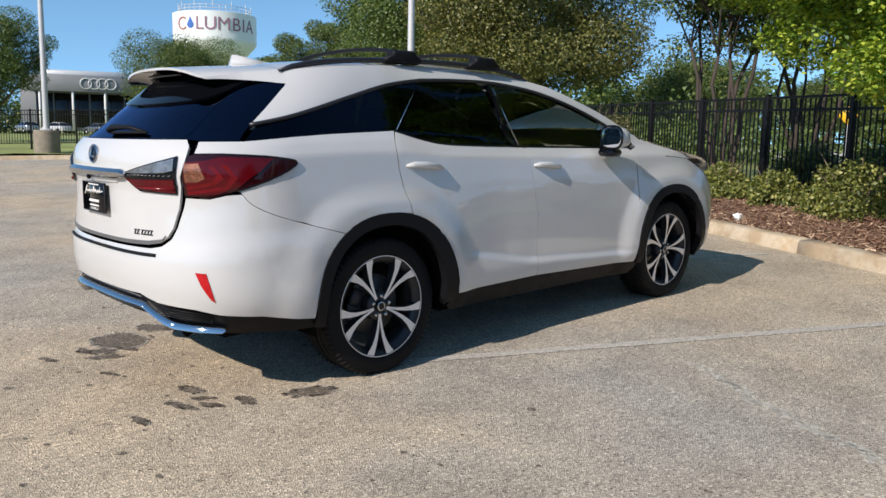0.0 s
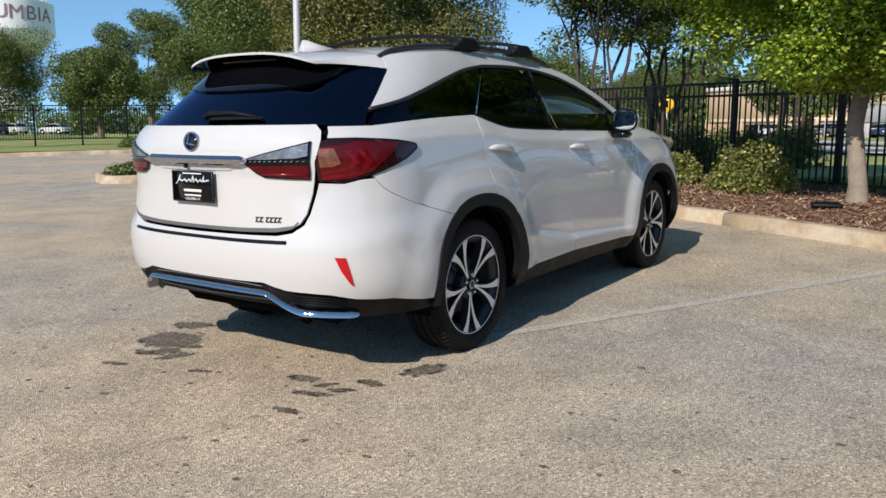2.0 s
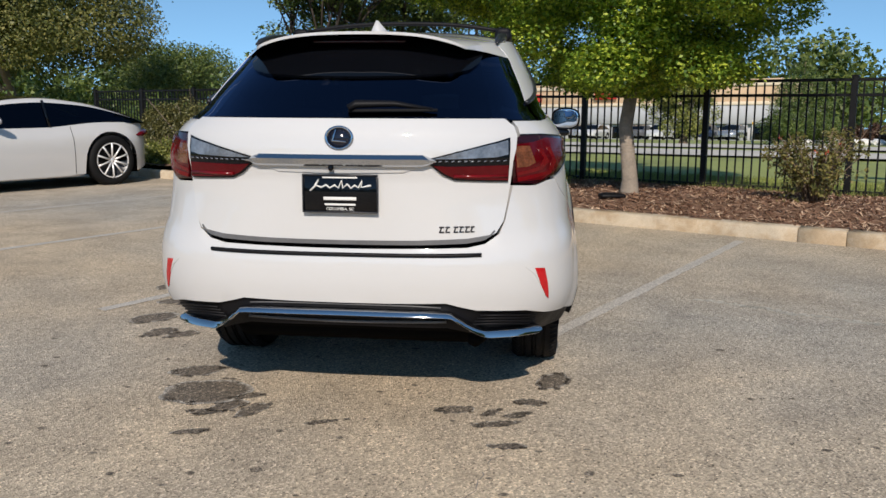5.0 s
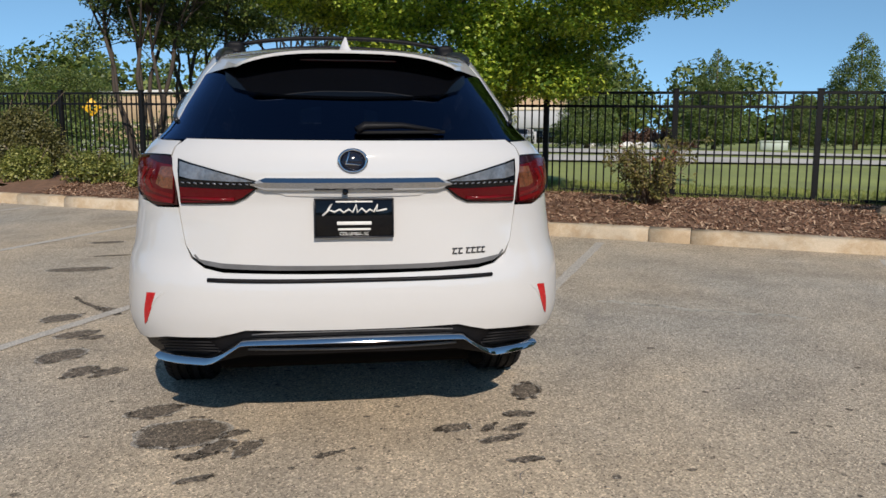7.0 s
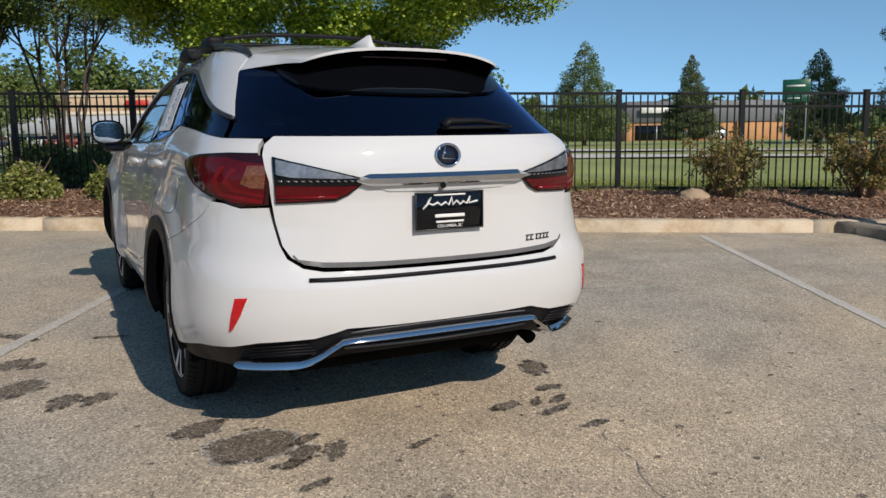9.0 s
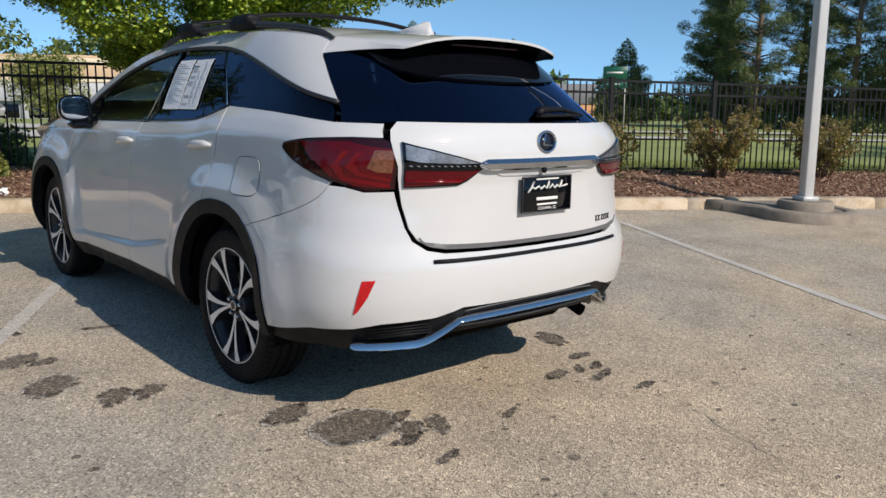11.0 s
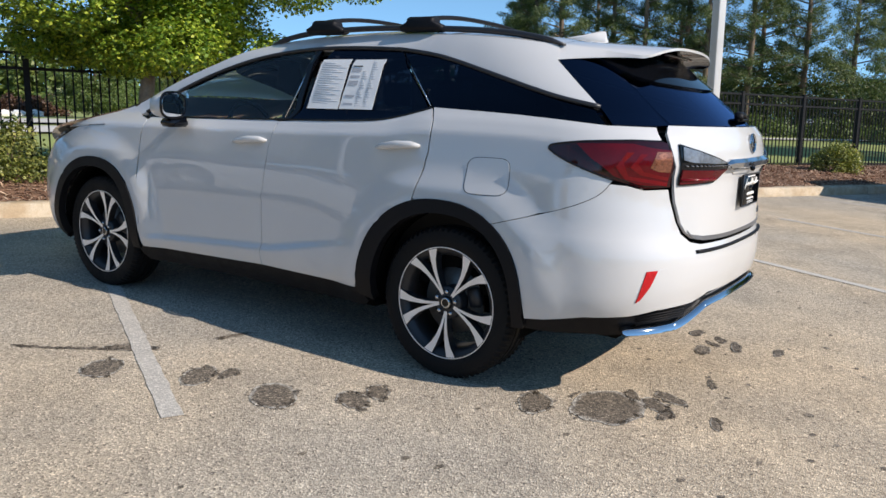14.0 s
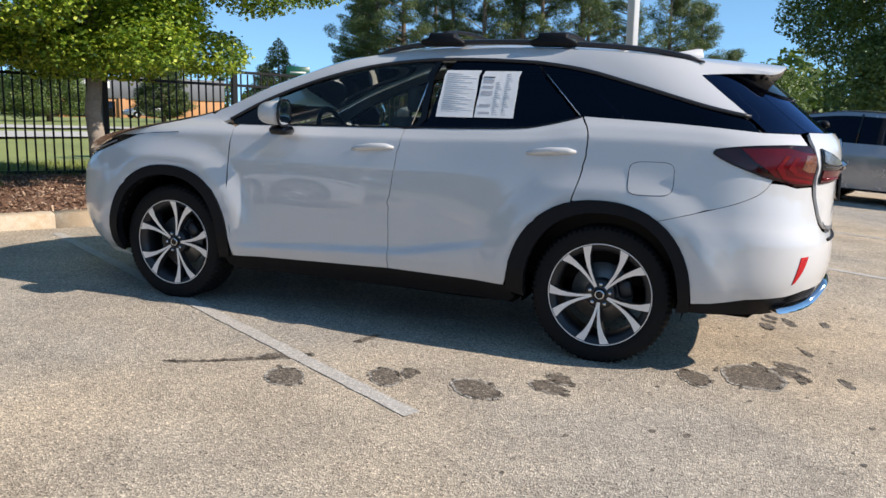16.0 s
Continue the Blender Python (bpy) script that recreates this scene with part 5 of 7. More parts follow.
            part("cushion", box(bmesh.new(), x - wd, x + wd, y, y + 0.5, 0.72, 0.90, 0.05, None, 2), SEAT, st)
    bm = bmesh.new()
    ring = [(-0.38 + 0.18 * math.cos(q), 1.90 + 0.05 * math.sin(q), 1.10 + 0.17 * math.sin(q)) for q in np.linspace(0, 2 * math.pi, 25)]
    tube(bm, ring, 0.015, 8, False)
    tube(bm, [(-0.38, 2.1, 0.98), (-0.38, 1.90, 1.10)], 0.04, 8)
    part("steering_wheel", bm, BLACK, car)
    # price sheets in the rear left window
    for i, (ya, yb) in enumerate(((1.020, 0.797), (0.789, 0.560))):
        sh = panel("price_sheet", [S(*p) for p in ((ya, 1.262 + 0.006 * i), (yb, 1.266 + 0.006 * i), (yb - 0.005, 1.530), (ya - 0.02, 1.527))], PAPER, car, lift=0.003, gap=0.0, depth=0.001, step=0.05, side=-1, label="printed white sheet on the window")
        if i == 0:
            for j in range(19):
                z = 1.508 - 0.0118 * j
                strip("print_bar", [S(ya - 0.025, z), S(ya - (0.12 + 0.09 * ((j * 7) % 5) / 4), z)], 0.0013, INK, sh, 0.0035, -1, sides=4)
        else:
            strip("print_bar", [S(ya - 0.02, 1.493), S(ya - 0.085, 1.493)], 0.003, BLACK, sh, 0.0035, -1, sides=4)
            for z0, z1 in ((1.481, 1.462), (1.444, 1.432), (1.416, 1.392), (1.342, 1.330), (1.300, 1.288)):
                panel("print_block", [S(ya - 0.02, z0), S(ya - 0.085, z0), S(ya - 0.085, z1), S(ya - 0.02, z1)], INK, sh, lift=0.0045, gap=0.0, depth=0.0, step=0.05, side=-1)
            for j in range(20):
                z = 1.512 - 0.0118 * j
                for u in (0.10, 0.155):
                    if j > 3 or u > 0.12:
                        strip("print_bar", [S(ya - u, z), S(ya - u - 0.022 - 0.020 * ((j * 5) % 4) / 3, z)], 0.0013, INK, sh, 0.0035, -1, sides=4)
    return car


_cache = {}


def surface_cache(name, like):
    """Small finishes used by one or two parts."""
    if name not in _cache:
        _cache[name] = (surface(name, (0.008, 0.010, 0.02), 0.2, 30, 0.12, coat=0.3) if name == "badge_blue" else surface(name, (0.9, 0.9, 0.9), 0.01, 3, 0.01, metal=1.0) if name == "mirror_silver" else like)
    return _cache[name]


def words(name, text, size, parent, m, material, extrude=0.0006):
    """Raised lettering, as a mesh."""
    cu = bpy.data.curves.new(name, "FONT")
    cu.body, cu.size, cu.extrude, cu.align_x = text, size, extrude, "CENTER"
    tmp = bpy.data.objects.new("tmp", cu)
    me = bpy.data.meshes.new_from_object(tmp)
    bpy.data.objects.remove(tmp)
    me.materials.clear()
    me.materials.append(material)
    ob = new(name, me)
    ob.parent = parent
    ob.matrix_basis = m
    return ob


white_car()


# ---- trees and shrubs ----
LEAF_MAPLE = leaf_material("maple_leaf", (0.045, 0.10, 0.014), (0.19, 0.30, 0.035), (0.52, 0.58, 0.075), 0.30)
LEAF_DARK = leaf_material("dark_leaf", (0.042, 0.075, 0.02), (0.095, 0.145, 0.034), (0.18, 0.225, 0.058), 0.2)
LEAF_MYRTLE = leaf_material("myrtle_leaf", (0.03, 0.055, 0.016), (0.07, 0.115, 0.03), (0.26, 0.30, 0.075), 0.2)
LEAF_MID = leaf_material("mid_leaf", (0.042, 0.072, 0.018), (0.095, 0.138, 0.032), (0.18, 0.21, 0.05), 0.22)
LEAF_OLIVE = leaf_material("olive_leaf", (0.062, 0.072, 0.02), (0.135, 0.148, 0.042), (0.25, 0.225, 0.065), 0.22)
LEAF_PINE = leaf_material("pine_needles", (0.035, 0.062, 0.026), (0.085, 0.12, 0.04), (0.18, 0.21, 0.07), 0.25)
LEAF_HEDGE = leaf_material("hedge_leaf", (0.06, 0.08, 0.02), (0.175, 0.20, 0.05), (0.42, 0.41, 0.125), 0.3)
LEAF_CLIP = leaf_material("clipped_hedge_leaf", (0.045, 0.048, 0.016), (0.10, 0.10, 0.032), (0.21, 0.19, 0.065), 0.15)
LEAF_DRY = leaf_material("dry_leaf", (0.08, 0.075, 0.026), (0.17, 0.17, 0.05), (0.30, 0.24, 0.09), 0.25)
LEAF_ROSE = leaf_material("rose_leaf", (0.09, 0.085, 0.03), (0.20, 0.19, 0.062), (0.40, 0.26, 0.11), 0.3)
LEAF_RUST = leaf_material("rusty_leaf", (0.045, 0.022, 0.016), (0.09, 0.045, 0.03), (0.15, 0.09, 0.05), 0.2)
BARK = surface("grey_bark", (0.17, 0.125, 0.09), 0.35, 9, 0.95, bump=0.8, fine=40)
BARK_GREY = surface("pale_grey_bark", (0.27, 0.225, 0.18), 0.35, 7, 0.95, bump=0.6, fine=40)
BARK_PALE = surface("smooth_bark", (0.06, 0.047, 0.038), 0.3, 7, 0.9, bump=0.5, fine=30)
BLOOM = chips_material("red_blooms", (0.45, 0.05, 0.03), (0.55, 0.09, 0.05), (0.5, 0.16, 0.10))


def leaves(name, clumps, count, size, material, parent, flat=0.75, hollow=0.55, seed=1, long=1.0, kind="", up=0.35):
    """A crown of single leaves, thick at the skin of each clump and thin within. Clumps are (x, y, z, rx, ry, rz)."""
    r = np.random.default_rng(seed)
    c = np.array(clumps, float)
    w = (c[:, 3] * c[:, 4] * c[:, 5]) ** 0.72
    idx = r.choice(len(c), count, p=w / w.sum())
    d = r.normal(size=(count, 3))
    d /= np.linalg.norm(d, axis=1)[:, None]
    rad = (hollow ** 3 + (1 - hollow ** 3) * r.random(count)) ** (1 / 3) * (1 + 0.07 * r.normal(size=count))
    pos = c[idx, :3] + d * rad[:, None] * c[idx, 3:]
    n = d * (0.55 if up < 0.5 else 0.3) + r.normal(size=(count, 3)) * (0.6 if up < 0.5 else 0.45) + np.array([0, 0, up + 0.15])
    n /= np.linalg.norm(n, axis=1)[:, None]
    u = np.cross(n, r.normal(size=(count, 3)))
    u /= np.linalg.norm(u, axis=1)[:, None]
    v = np.cross(n, u)
    s = size * (0.6 + 0.8 * r.random(count))[:, None]
    a, b = u * s * long, v * s * flat
    bend = n * s * 0.25
    if size >= 0.05:
        corners = [pos - a, pos + a * 0.7 - b * 1.15 + bend, pos + a * 0.7 + b * 1.15 + bend]
    else:
        corners = [pos - a, pos - b * 0.9 + bend, pos + a, pos + b * 0.9 + bend]
    m = len(corners)
    verts = np.stack(corners, 1).reshape(-1, 3)
    me = bpy.data.meshes.new(name)
    me.vertices.add(count * m)
    me.vertices.foreach_set("co", verts.astype(np.float32).ravel())
    me.loops.add(count * m)
    me.loops.foreach_set("vertex_index", np.arange(count * m, dtype=np.int32))
    me.polygons.add(count)
    me.polygons.foreach_set("loop_start", np.arange(0, count * m, m, dtype=np.int32))
    me.update()
    me.validate()
    me.materials.append(material)
    ob = new(name, me)
    ob.parent = parent
    if kind:
        ob["kind"] = kind
    return ob


def limb(bm, p, d, length, radius, depth, r, ends, spread=0.6, sides=7):
    """A tapered branch that forks."""
    pts, rad = [Vector(p)], [radius]
    d = Vector(d).normalized()
    for i in range(4):
        d = (d + Vector(r.normal(size=3)) * 0.10 + Vector((0, 0, 0.05))).normalized()
        pts.append(pts[-1] + d * length / 4)
        rad.append(radius * (1 - 0.14 * (i + 1)))
    tube(bm, pts, rad, sides, depth == 0)
    if depth <= 0:
        ends.append(pts[-1])
        return
    for i in range(2 + int(r.random() < 0.4)):
        nd = (d + Vector(r.normal(size=3)) * spread).normalized()
        if nd.z < -0.1:
            nd.z = 0.1
        limb(bm, pts[-1 - int(r.random() < 0.35)], nd, length * (0.62 + 0.2 * r.random()), rad[-1] * 0.75, depth - 1, r, ends, spread, max(4, sides - 1))


def broad_tree(k, n, clear, top, radius, seed, leaf, count, size, name, label, stems=1, trunk=0.13, clumps=26, bark=BARK, squash=1.0, droop=0.0, xy=None, base=0.1, group="", shell=False, up=0.35):
    """A leafy tree: trunk or stems, forking limbs, and a crown of leaves in uneven clumps."""
    r = np.random.default_rng(seed)
    x, y = xy or kn(k, n)
    t = thing(name, pose(x, y, level(x, y) + base), label, "tree", group)
    bm = bmesh.new()
    ends = []
    for s in range(stems):
        q = 2 * math.pi * s / stems + r.random()
        lean = 0.0 if stems == 1 else 0.14 + 0.14 * r.random()
        d = Vector((math.cos(q) * lean, math.sin(q) * lean, 1)).normalized()
        rad = trunk * (1 if stems == 1 else 0.8 + 0.4 * r.random())
        p0 = Vector((math.cos(q), math.sin(q), 0)) * (0.12 if stems > 1 else 0)
        pts = [p0 + Vector((0, 0, -0.2)), p0 + Vector((0, 0, 0.03)), p0 + d * 0.2, p0 + d * clear * 0.6 + Vector(r.normal(size=3)) * 0.03, p0 + d * clear]
        tube(bm, pts, [rad * 1.5, rad * 1.35, rad * 1.08, rad * 0.95, rad * 0.85], 12)
        for j in range(3 if stems == 1 else 2):
            nd = d + Vector(r.normal(size=3)) * 0.45 + Vector((0, 0, 0.3))
            limb(bm, pts[-1], nd, (top - clear) * 0.36, rad * 0.6, 2, r, ends)
    part("trunk", bm, bark, t)
    cl = []
    mid = (clear + top) / 2
    hz = (top - clear) / 2
    for i in range(clumps):
        v = Vector(r.normal(size=3)).normalized() * (0.45 + 0.45 * r.random())
        px, py, pz = v.x * radius, v.y * radius, mid + v.z * hz
        rr = radius * (0.24 + 0.16 * r.random())
        if shell:
            v = v.normalized() * (0.62 + 0.26 * r.random() if i % 4 else 0.4)
            px, py, pz = v.x * radius, v.y * radius, mid + v.z * hz
            rr = radius * (0.11 + 0.12 * r.random())
            if i % 8 == 0:
                px, py, pz = 0.75 * radius * (r.random() - 0.5), 0.75 * radius * (r.random() - 0.5), clear - 0.05 + 0.5 * r.random()
                rr = radius * 0.14
        cl.append((px, py, pz - droop * math.hypot(px, py), rr, rr, rr * 0.75 * squash))
    for e in () if shell else ends:
        rr = radius * 0.2
        cl.append((e.x, e.y, e.z, rr, rr, rr * 0.8))
    leaves("crown", cl, count, size, leaf, t, seed=seed, up=up)
    return t


def cone_tree(x, y, top, radius, seed, leaf, count, size, label, group=""):
    """A young upright tree with tiers of boughs that narrow to a tip."""
    r = np.random.default_rng(seed)
    t = thing("tree", pose(x, y, level(x, y)), label, "tree", group)
    part("trunk", tube(bmesh.new(), [(0, 0, -0.2), (0, 0, top * 0.4), (0, 0, top * 0.95)], [0.16, 0.09, 0.02], 8), BARK, t)
    cl = []
    for i in range(110):
        u = (i + r.random()) / 110
        z = top * (0.10 + 0.88 * u)
        rr = radius * (1 - u) ** 0.75 * (0.75 + 0.5 * r.random()) * min(1.0, 0.62 + 3 * u)
        q = i * 2.4 + r.random()
        o = 0.70 * rr
        cl.append((o * math.cos(q), o * math.sin(q), z - 0.1 * o, 0.07 + rr * 0.34, 0.07 + rr * 0.34, 0.06 + rr * 0.15))
    leaves("crown", cl, count, size, leaf, t, seed=seed, hollow=0.2, flat=0.5)
    return t


def pine(x, y, top, seed, count=25000, size=0.13, spread=2.6, first=0.26):
    """A tall pine: a bare trunk and loose tufted boughs with sky between."""
    r = np.random.default_rng(seed)
    t = thing("pine_tree", pose(x, y, level(x, y)), "tall loblolly pine with a bare trunk and open crown", "tree", "pines beyond the road")
    bm = tube(bmesh.new(), [(0, 0, -0.3), (0.1 * r.normal(), 0.1 * r.normal(), top * 0.5), (0, 0, top)], [0.19, 0.14, 0.03], 8)
    cl = []
    m = 64
    for i in range(m):
        u = (i + 0.5 * r.random()) / m
        z = top * (first + (1 - first) * u)
        L = spread * (1.0 - 0.75 * u) * (0.55 + 0.75 * r.random())
        q = 2 * math.pi * r.random()
        d = Vector((math.cos(q), math.sin(q), 0.15 + 0.35 * u))
        tube(bm, [Vector((0, 0, z)), Vector((0, 0, z)) + d * L], [0.045, 0.015], 4)
        for f in (0.55, 1.0):
            p = Vector((0, 0, z)) + d * L * f
            s = 0.20 + 0.40 * r.random()
            cl.append((p.x, p.y, p.z + 0.1 * r.normal(), s, s, s * 0.7))
    part("trunk", bm, BARK, t)
    leaves("crown", cl, count, size, LEAF_PINE, t, seed=seed, hollow=0.05, flat=0.11)
    return t


def shrub(k, n, rx, rn, h, seed, leaf, count, size, label, name="shrub", open_=False, group="", rise=None):
    """A shrub: many stems from one root, leaves in small uneven clumps."""
    r = np.random.default_rng(seed)
    x, y = kn(k, n)
    t = thing(name, pose(x, y, level(x, y) + (mound(n) if rise is None else rise), 0, 0, -28.2), label, "shrub", group)
    bm = bmesh.new()
    cl = []
    for i in range(46 if open_ else 9):
        q, s = 2 * math.pi * r.random(), 0.35 + 0.6 * r.random()
        tip = Vector((rx * s * math.cos(q), rn * s * math.sin(q), h * (0.65 + 0.4 * r.random())))
        tube(bm, [Vector((tip.x * 0.15, tip.y * 0.15, -0.05)), Vector((tip.x * 0.5, tip.y * 0.5, tip.z * 0.55)), tip], [0.012, 0.009, 0.004] if not open_ else [0.008, 0.006, 0.003], 4)
        if open_:
            for f in (0.35, 0.5, 0.62, 0.74, 0.86, 0.97):
                p = Vector((tip.x * (0.15 + 0.7 * f + 0.15 * f * f), tip.y * (0.15 + 0.7 * f + 0.15 * f * f), tip.z * f))
                e = p + Vector(r.normal(size=3)) * 0.07
                tube(bm, [p, e], [0.004, 0.002], 3)
                g = 0.035 + 0.045 * r.random()
                cl.append((e.x, e.y, max(e.z, 0.05), g, g, g))
    part("stem_tangle", bm, BARK, t)
    for i in range(0 if open_ else 34):
        v = Vector(r.normal(size=3)).normalized()
        v.z = abs(v.z)
        f = 0.72 + 0.20 * r.random()
        s = 0.24 * (0.7 + 0.6 * r.random())
        cl.append((v.x * rx * f * 0.88, v.y * rn * f * 0.88, max(0.06, v.z * h * f * 0.88), rx * s + 0.03, rn * s + 0.03, h * s * 0.9 + 0.02))
    if not open_:
        cl.append((0, 0, h * 0.35, rx * 0.75, rn * 0.75, h * 0.45))
    leaves("foliage", cl, count, size, leaf, t, seed=seed, hollow=0.2 if open_ else 0.5)
    return t


broad_tree(-1.16, 6.40, 1.45, 5.7, 3.45, 3, LEAF_MAPLE, 390000, 0.0245, "maple_tree", "young maple with bright yellow-green leaves in the mulch bed", trunk=0.092, clumps=150, shell=True, up=0.7, squash=0.75, base=0.25, bark=BARK_GREY)


def crape_myrtle(k, n, seed, stems, top, spread, side=0.0):
    """A vase of slim bare stems from one root, forking under a loose dark crown with sky in it."""
    r = np.random.default_rng(seed)
    x, y = kn(k, n)
    t = thing("crape_myrtle", pose(x, y, level(x, y) + 0.1), "multi-stemmed crape myrtle with bare trunks behind the fence", "tree", "crape myrtles")
    bm = bmesh.new()
    cl = []
    for i in range(stems):
        q = 2 * math.pi * i / stems + 0.5 * r.random()
        lean = 0.10 + 0.13 * r.random()
        d = Vector((math.cos(q) * lean + side, math.sin(q) * lean, 1)).normalized()
        p = Vector((0.13 * math.cos(q), 0.13 * math.sin(q), -0.2))
        h = 2.5 + 0.7 * r.random()
        pts = [p + d * (h * f) + Vector((0.05 * r.normal(), 0.05 * r.normal(), 0)) * min(1, 3 * f) for f in (0, 0.1, 0.35, 0.6, 0.8, 1.0)]
        rad = 0.032 + 0.016 * r.random()
        stem = bmesh.new()
        tube(stem, pts, [rad * 1.5, rad * 1.2, rad, rad * 0.92, rad * 0.85, rad * 0.75], 8)
        part("stem", stem, BARK_PALE, t)
        for _ in range(3):
            e = (d + Vector(r.normal(size=3)) * 0.30).normalized()
            L = (top - h) * (0.30 + 0.35 * r.random())
            m = pts[-1] + e * L * 0.5 + Vector((0, 0, 0.08))
            b = pts[-1] + e * L
            tube(bm, [pts[-1], m, b], [rad * 0.6, rad * 0.45, rad * 0.25], 6)
            for _ in range(4):
                o = b + Vector((spread * 0.38 * r.normal(), spread * 0.38 * r.normal(), 0.55 * r.normal()))
                tube(bm, [m, (m + o) / 2 + Vector((0, 0, 0.1)), o], [rad * 0.35, rad * 0.25, 0.006], 4)
                g = 0.20 + 0.22 * r.random()
                cl.append((o.x, o.y, max(o.z, 2.65), g * 1.2, g * 1.2, g * 0.75))
    part("twig_tangle", bm, BARK_PALE, t)["kind"] = "stuff"
    leaves("crown", cl, int(290 * len(cl)), 0.034, LEAF_MYRTLE, t, seed=seed, hollow=0.1, up=0.6)


crape_myrtle(-8.49, 8.60, 11, 7, 5.6, 1.25)
crape_myrtle(-8.83, 10.79, 12, 7, 5.8, 1.25)
crape_myrtle(-8.24, 13.71, 13, 6, 5.8, 1.25)


# ---- shrubs in the bed ----
for k, n, rx, rn, h, s in ((-5.25, 6.55, 0.40, 0.38, 0.52, 21), (-4.1, 6.5, 0.38, 0.38, 0.5, 22), (-2.75, 6.55, 0.60, 0.56, 0.74, 23), (-10.8, 6.5, 0.52, 0.36, 0.56, 24), (-9.2, 6.45, 0.54, 0.42, 0.58, 25), (-7.75, 6.4, 0.60, 0.46, 0.58, 26), (-6.45, 6.4, 0.56, 0.46, 0.56, 34), (11.6, 6.6, 0.55, 0.5, 0.62, 27), (14.6, 6.5, 0.6, 0.5, 0.6, 28), (16.2, 6.5, 0.6, 0.5, 0.6, 29)):
    shrub(k, n, rx, rn, h, s, LEAF_HEDGE, 5200, 0.022, "low rounded shrub with small yellow-green leaves", group="low shrubs in the bed")
for k, n, s in ((-6.1, 8.7, 35), (-4.7, 8.7, 36), (-7.8, 11.6, 37), (-6.6, 11.9, 38)):
    shrub(k, n, 0.85, 0.6, 0.95, s, LEAF_DARK, 6000, 0.03, "dark green shrub just beyond the fence", group="shrubs beyond the fence", rise=0.1)
shrub(-10.55, 7.0, 2.0, 0.42, 1.42, 31, LEAF_CLIP, 52000, 0.022, "dense dark green clipped hedge by the fence", "hedge")
for k, n, rx, h, s in ((1.0, 6.65, 0.60, 0.80, 41), (4.25, 6.75, 0.66, 0.82, 42), (6.15, 6.8, 0.78, 0.95, 43), (8.05, 6.9, 0.72, 0.88, 44)):
    b = shrub(k, n, rx, rx * 0.85, h, s, LEAF_ROSE if s > 41 else LEAF_DRY, {41: 3600, 42: 5200, 43: 8200, 44: 7200}[s], 0.020, "open rose bush with sparse reddish leaves", "rose_bush", True, "rose bushes by the fence")
    r = np.random.default_rng(s)
    cl = [(rx * 0.8 * r.normal() * 0.6, rx * 0.7 * r.normal() * 0.6, h * (0.6 + 0.4 * r.random()), 0.03, 0.03, 0.03) for i in range(5)]
    leaves("blooms", cl, 60, 0.011, BLOOM, b, seed=s, kind="stuff")


def bark_chips():
    """Loose shreds of bark over the bed."""
    r = np.random.default_rng(5)
    m = 52000
    k = -8.0 + 22 * r.random(m) ** 1.0
    n = KERB_N + 0.14 + (FENCE_N - KERB_N) * r.random(m)
    x, y = k * KX + n * NX, k * KY + n * NY
    z = np.array([level(a, b) + 0.007 + mound(a * NX + b * NY) + 0.03 * noise.noise(Vector((a * 1.7, b * 1.7, 0))) for a, b in zip(x, y)])
    q = r.random(m) * 2 * math.pi
    L, w = 0.012 + 0.03 * r.random(m), 0.004 + 0.006 * r.random(m)
    tilt = 0.35 * r.normal(size=m)
    u = np.stack([np.cos(q), np.sin(q), tilt], 1)
    v = np.stack([-np.sin(q), np.cos(q), 0.35 * r.normal(size=m)], 1)
    p = np.stack([x, y, z + 0.006 + 0.010 * r.random(m)], 1)
    a, b = u * L[:, None], v * w[:, None]
    verts = np.stack([p - a - b, p + a - b * 0.6, p + a + b * 0.6, p - a + b], 1).reshape(-1, 3)
    me = bpy.data.meshes.new("bark_mulch")
    me.vertices.add(m * 4)
    me.vertices.foreach_set("co", verts.astype(np.float32).ravel())
    me.loops.add(m * 4)
    me.loops.foreach_set("vertex_index", np.arange(m * 4, dtype=np.int32))
    me.polygons.add(m)
    me.polygons.foreach_set("loop_start", np.arange(0, m * 4, 4, dtype=np.int32))
    me.update()
    me.materials.append(CHIPS)
    tagged(new("bark_mulch", me), "loose red-brown shreds of bark mulch", "mulch", kind="stuff")


def grass_tufts():
    """Blades along the foot of the fence and over the near lawn."""
    r = np.random.default_rng(6)
    m = 46000
    k = -4 + 16 * r.random(m)
    n = FENCE_N - 0.05 + 3.6 * r.random(m) ** 1.6
    x, y = k * KX + n * NX, k * KY + n * NY
    z = np.array([level(a, b) + lawn_rise(a * NX + b * NY) for a, b in zip(x, y)])
    q = r.random(m) * 2 * math.pi
    h = 0.04 + 0.05 * r.random(m) + 0.06 * (n < FENCE_N + 0.25)
    p = np.stack([x, y, z], 1)
    side = np.stack([np.cos(q), np.sin(q), 0 * q], 1) * 0.006
    tip = p + np.stack([0.03 * r.normal(size=m), 0.03 * r.normal(size=m), h], 1)
    verts = np.stack([p - side, p + side, tip], 1).reshape(-1, 3)
    me = bpy.data.meshes.new("grass")
    me.vertices.add(m * 3)
    me.vertices.foreach_set("co", verts.astype(np.float32).ravel())
    me.loops.add(m * 3)
    me.loops.foreach_set("vertex_index", np.arange(m * 3, dtype=np.int32))
    me.polygons.add(m)
    me.polygons.foreach_set("loop_start", np.arange(0, m * 3, 3, dtype=np.int32))
    me.update()
    me.materials.append(BLADES)
    tagged(new("grass", me), "short green grass at the foot of the fence", "grass", kind="stuff")


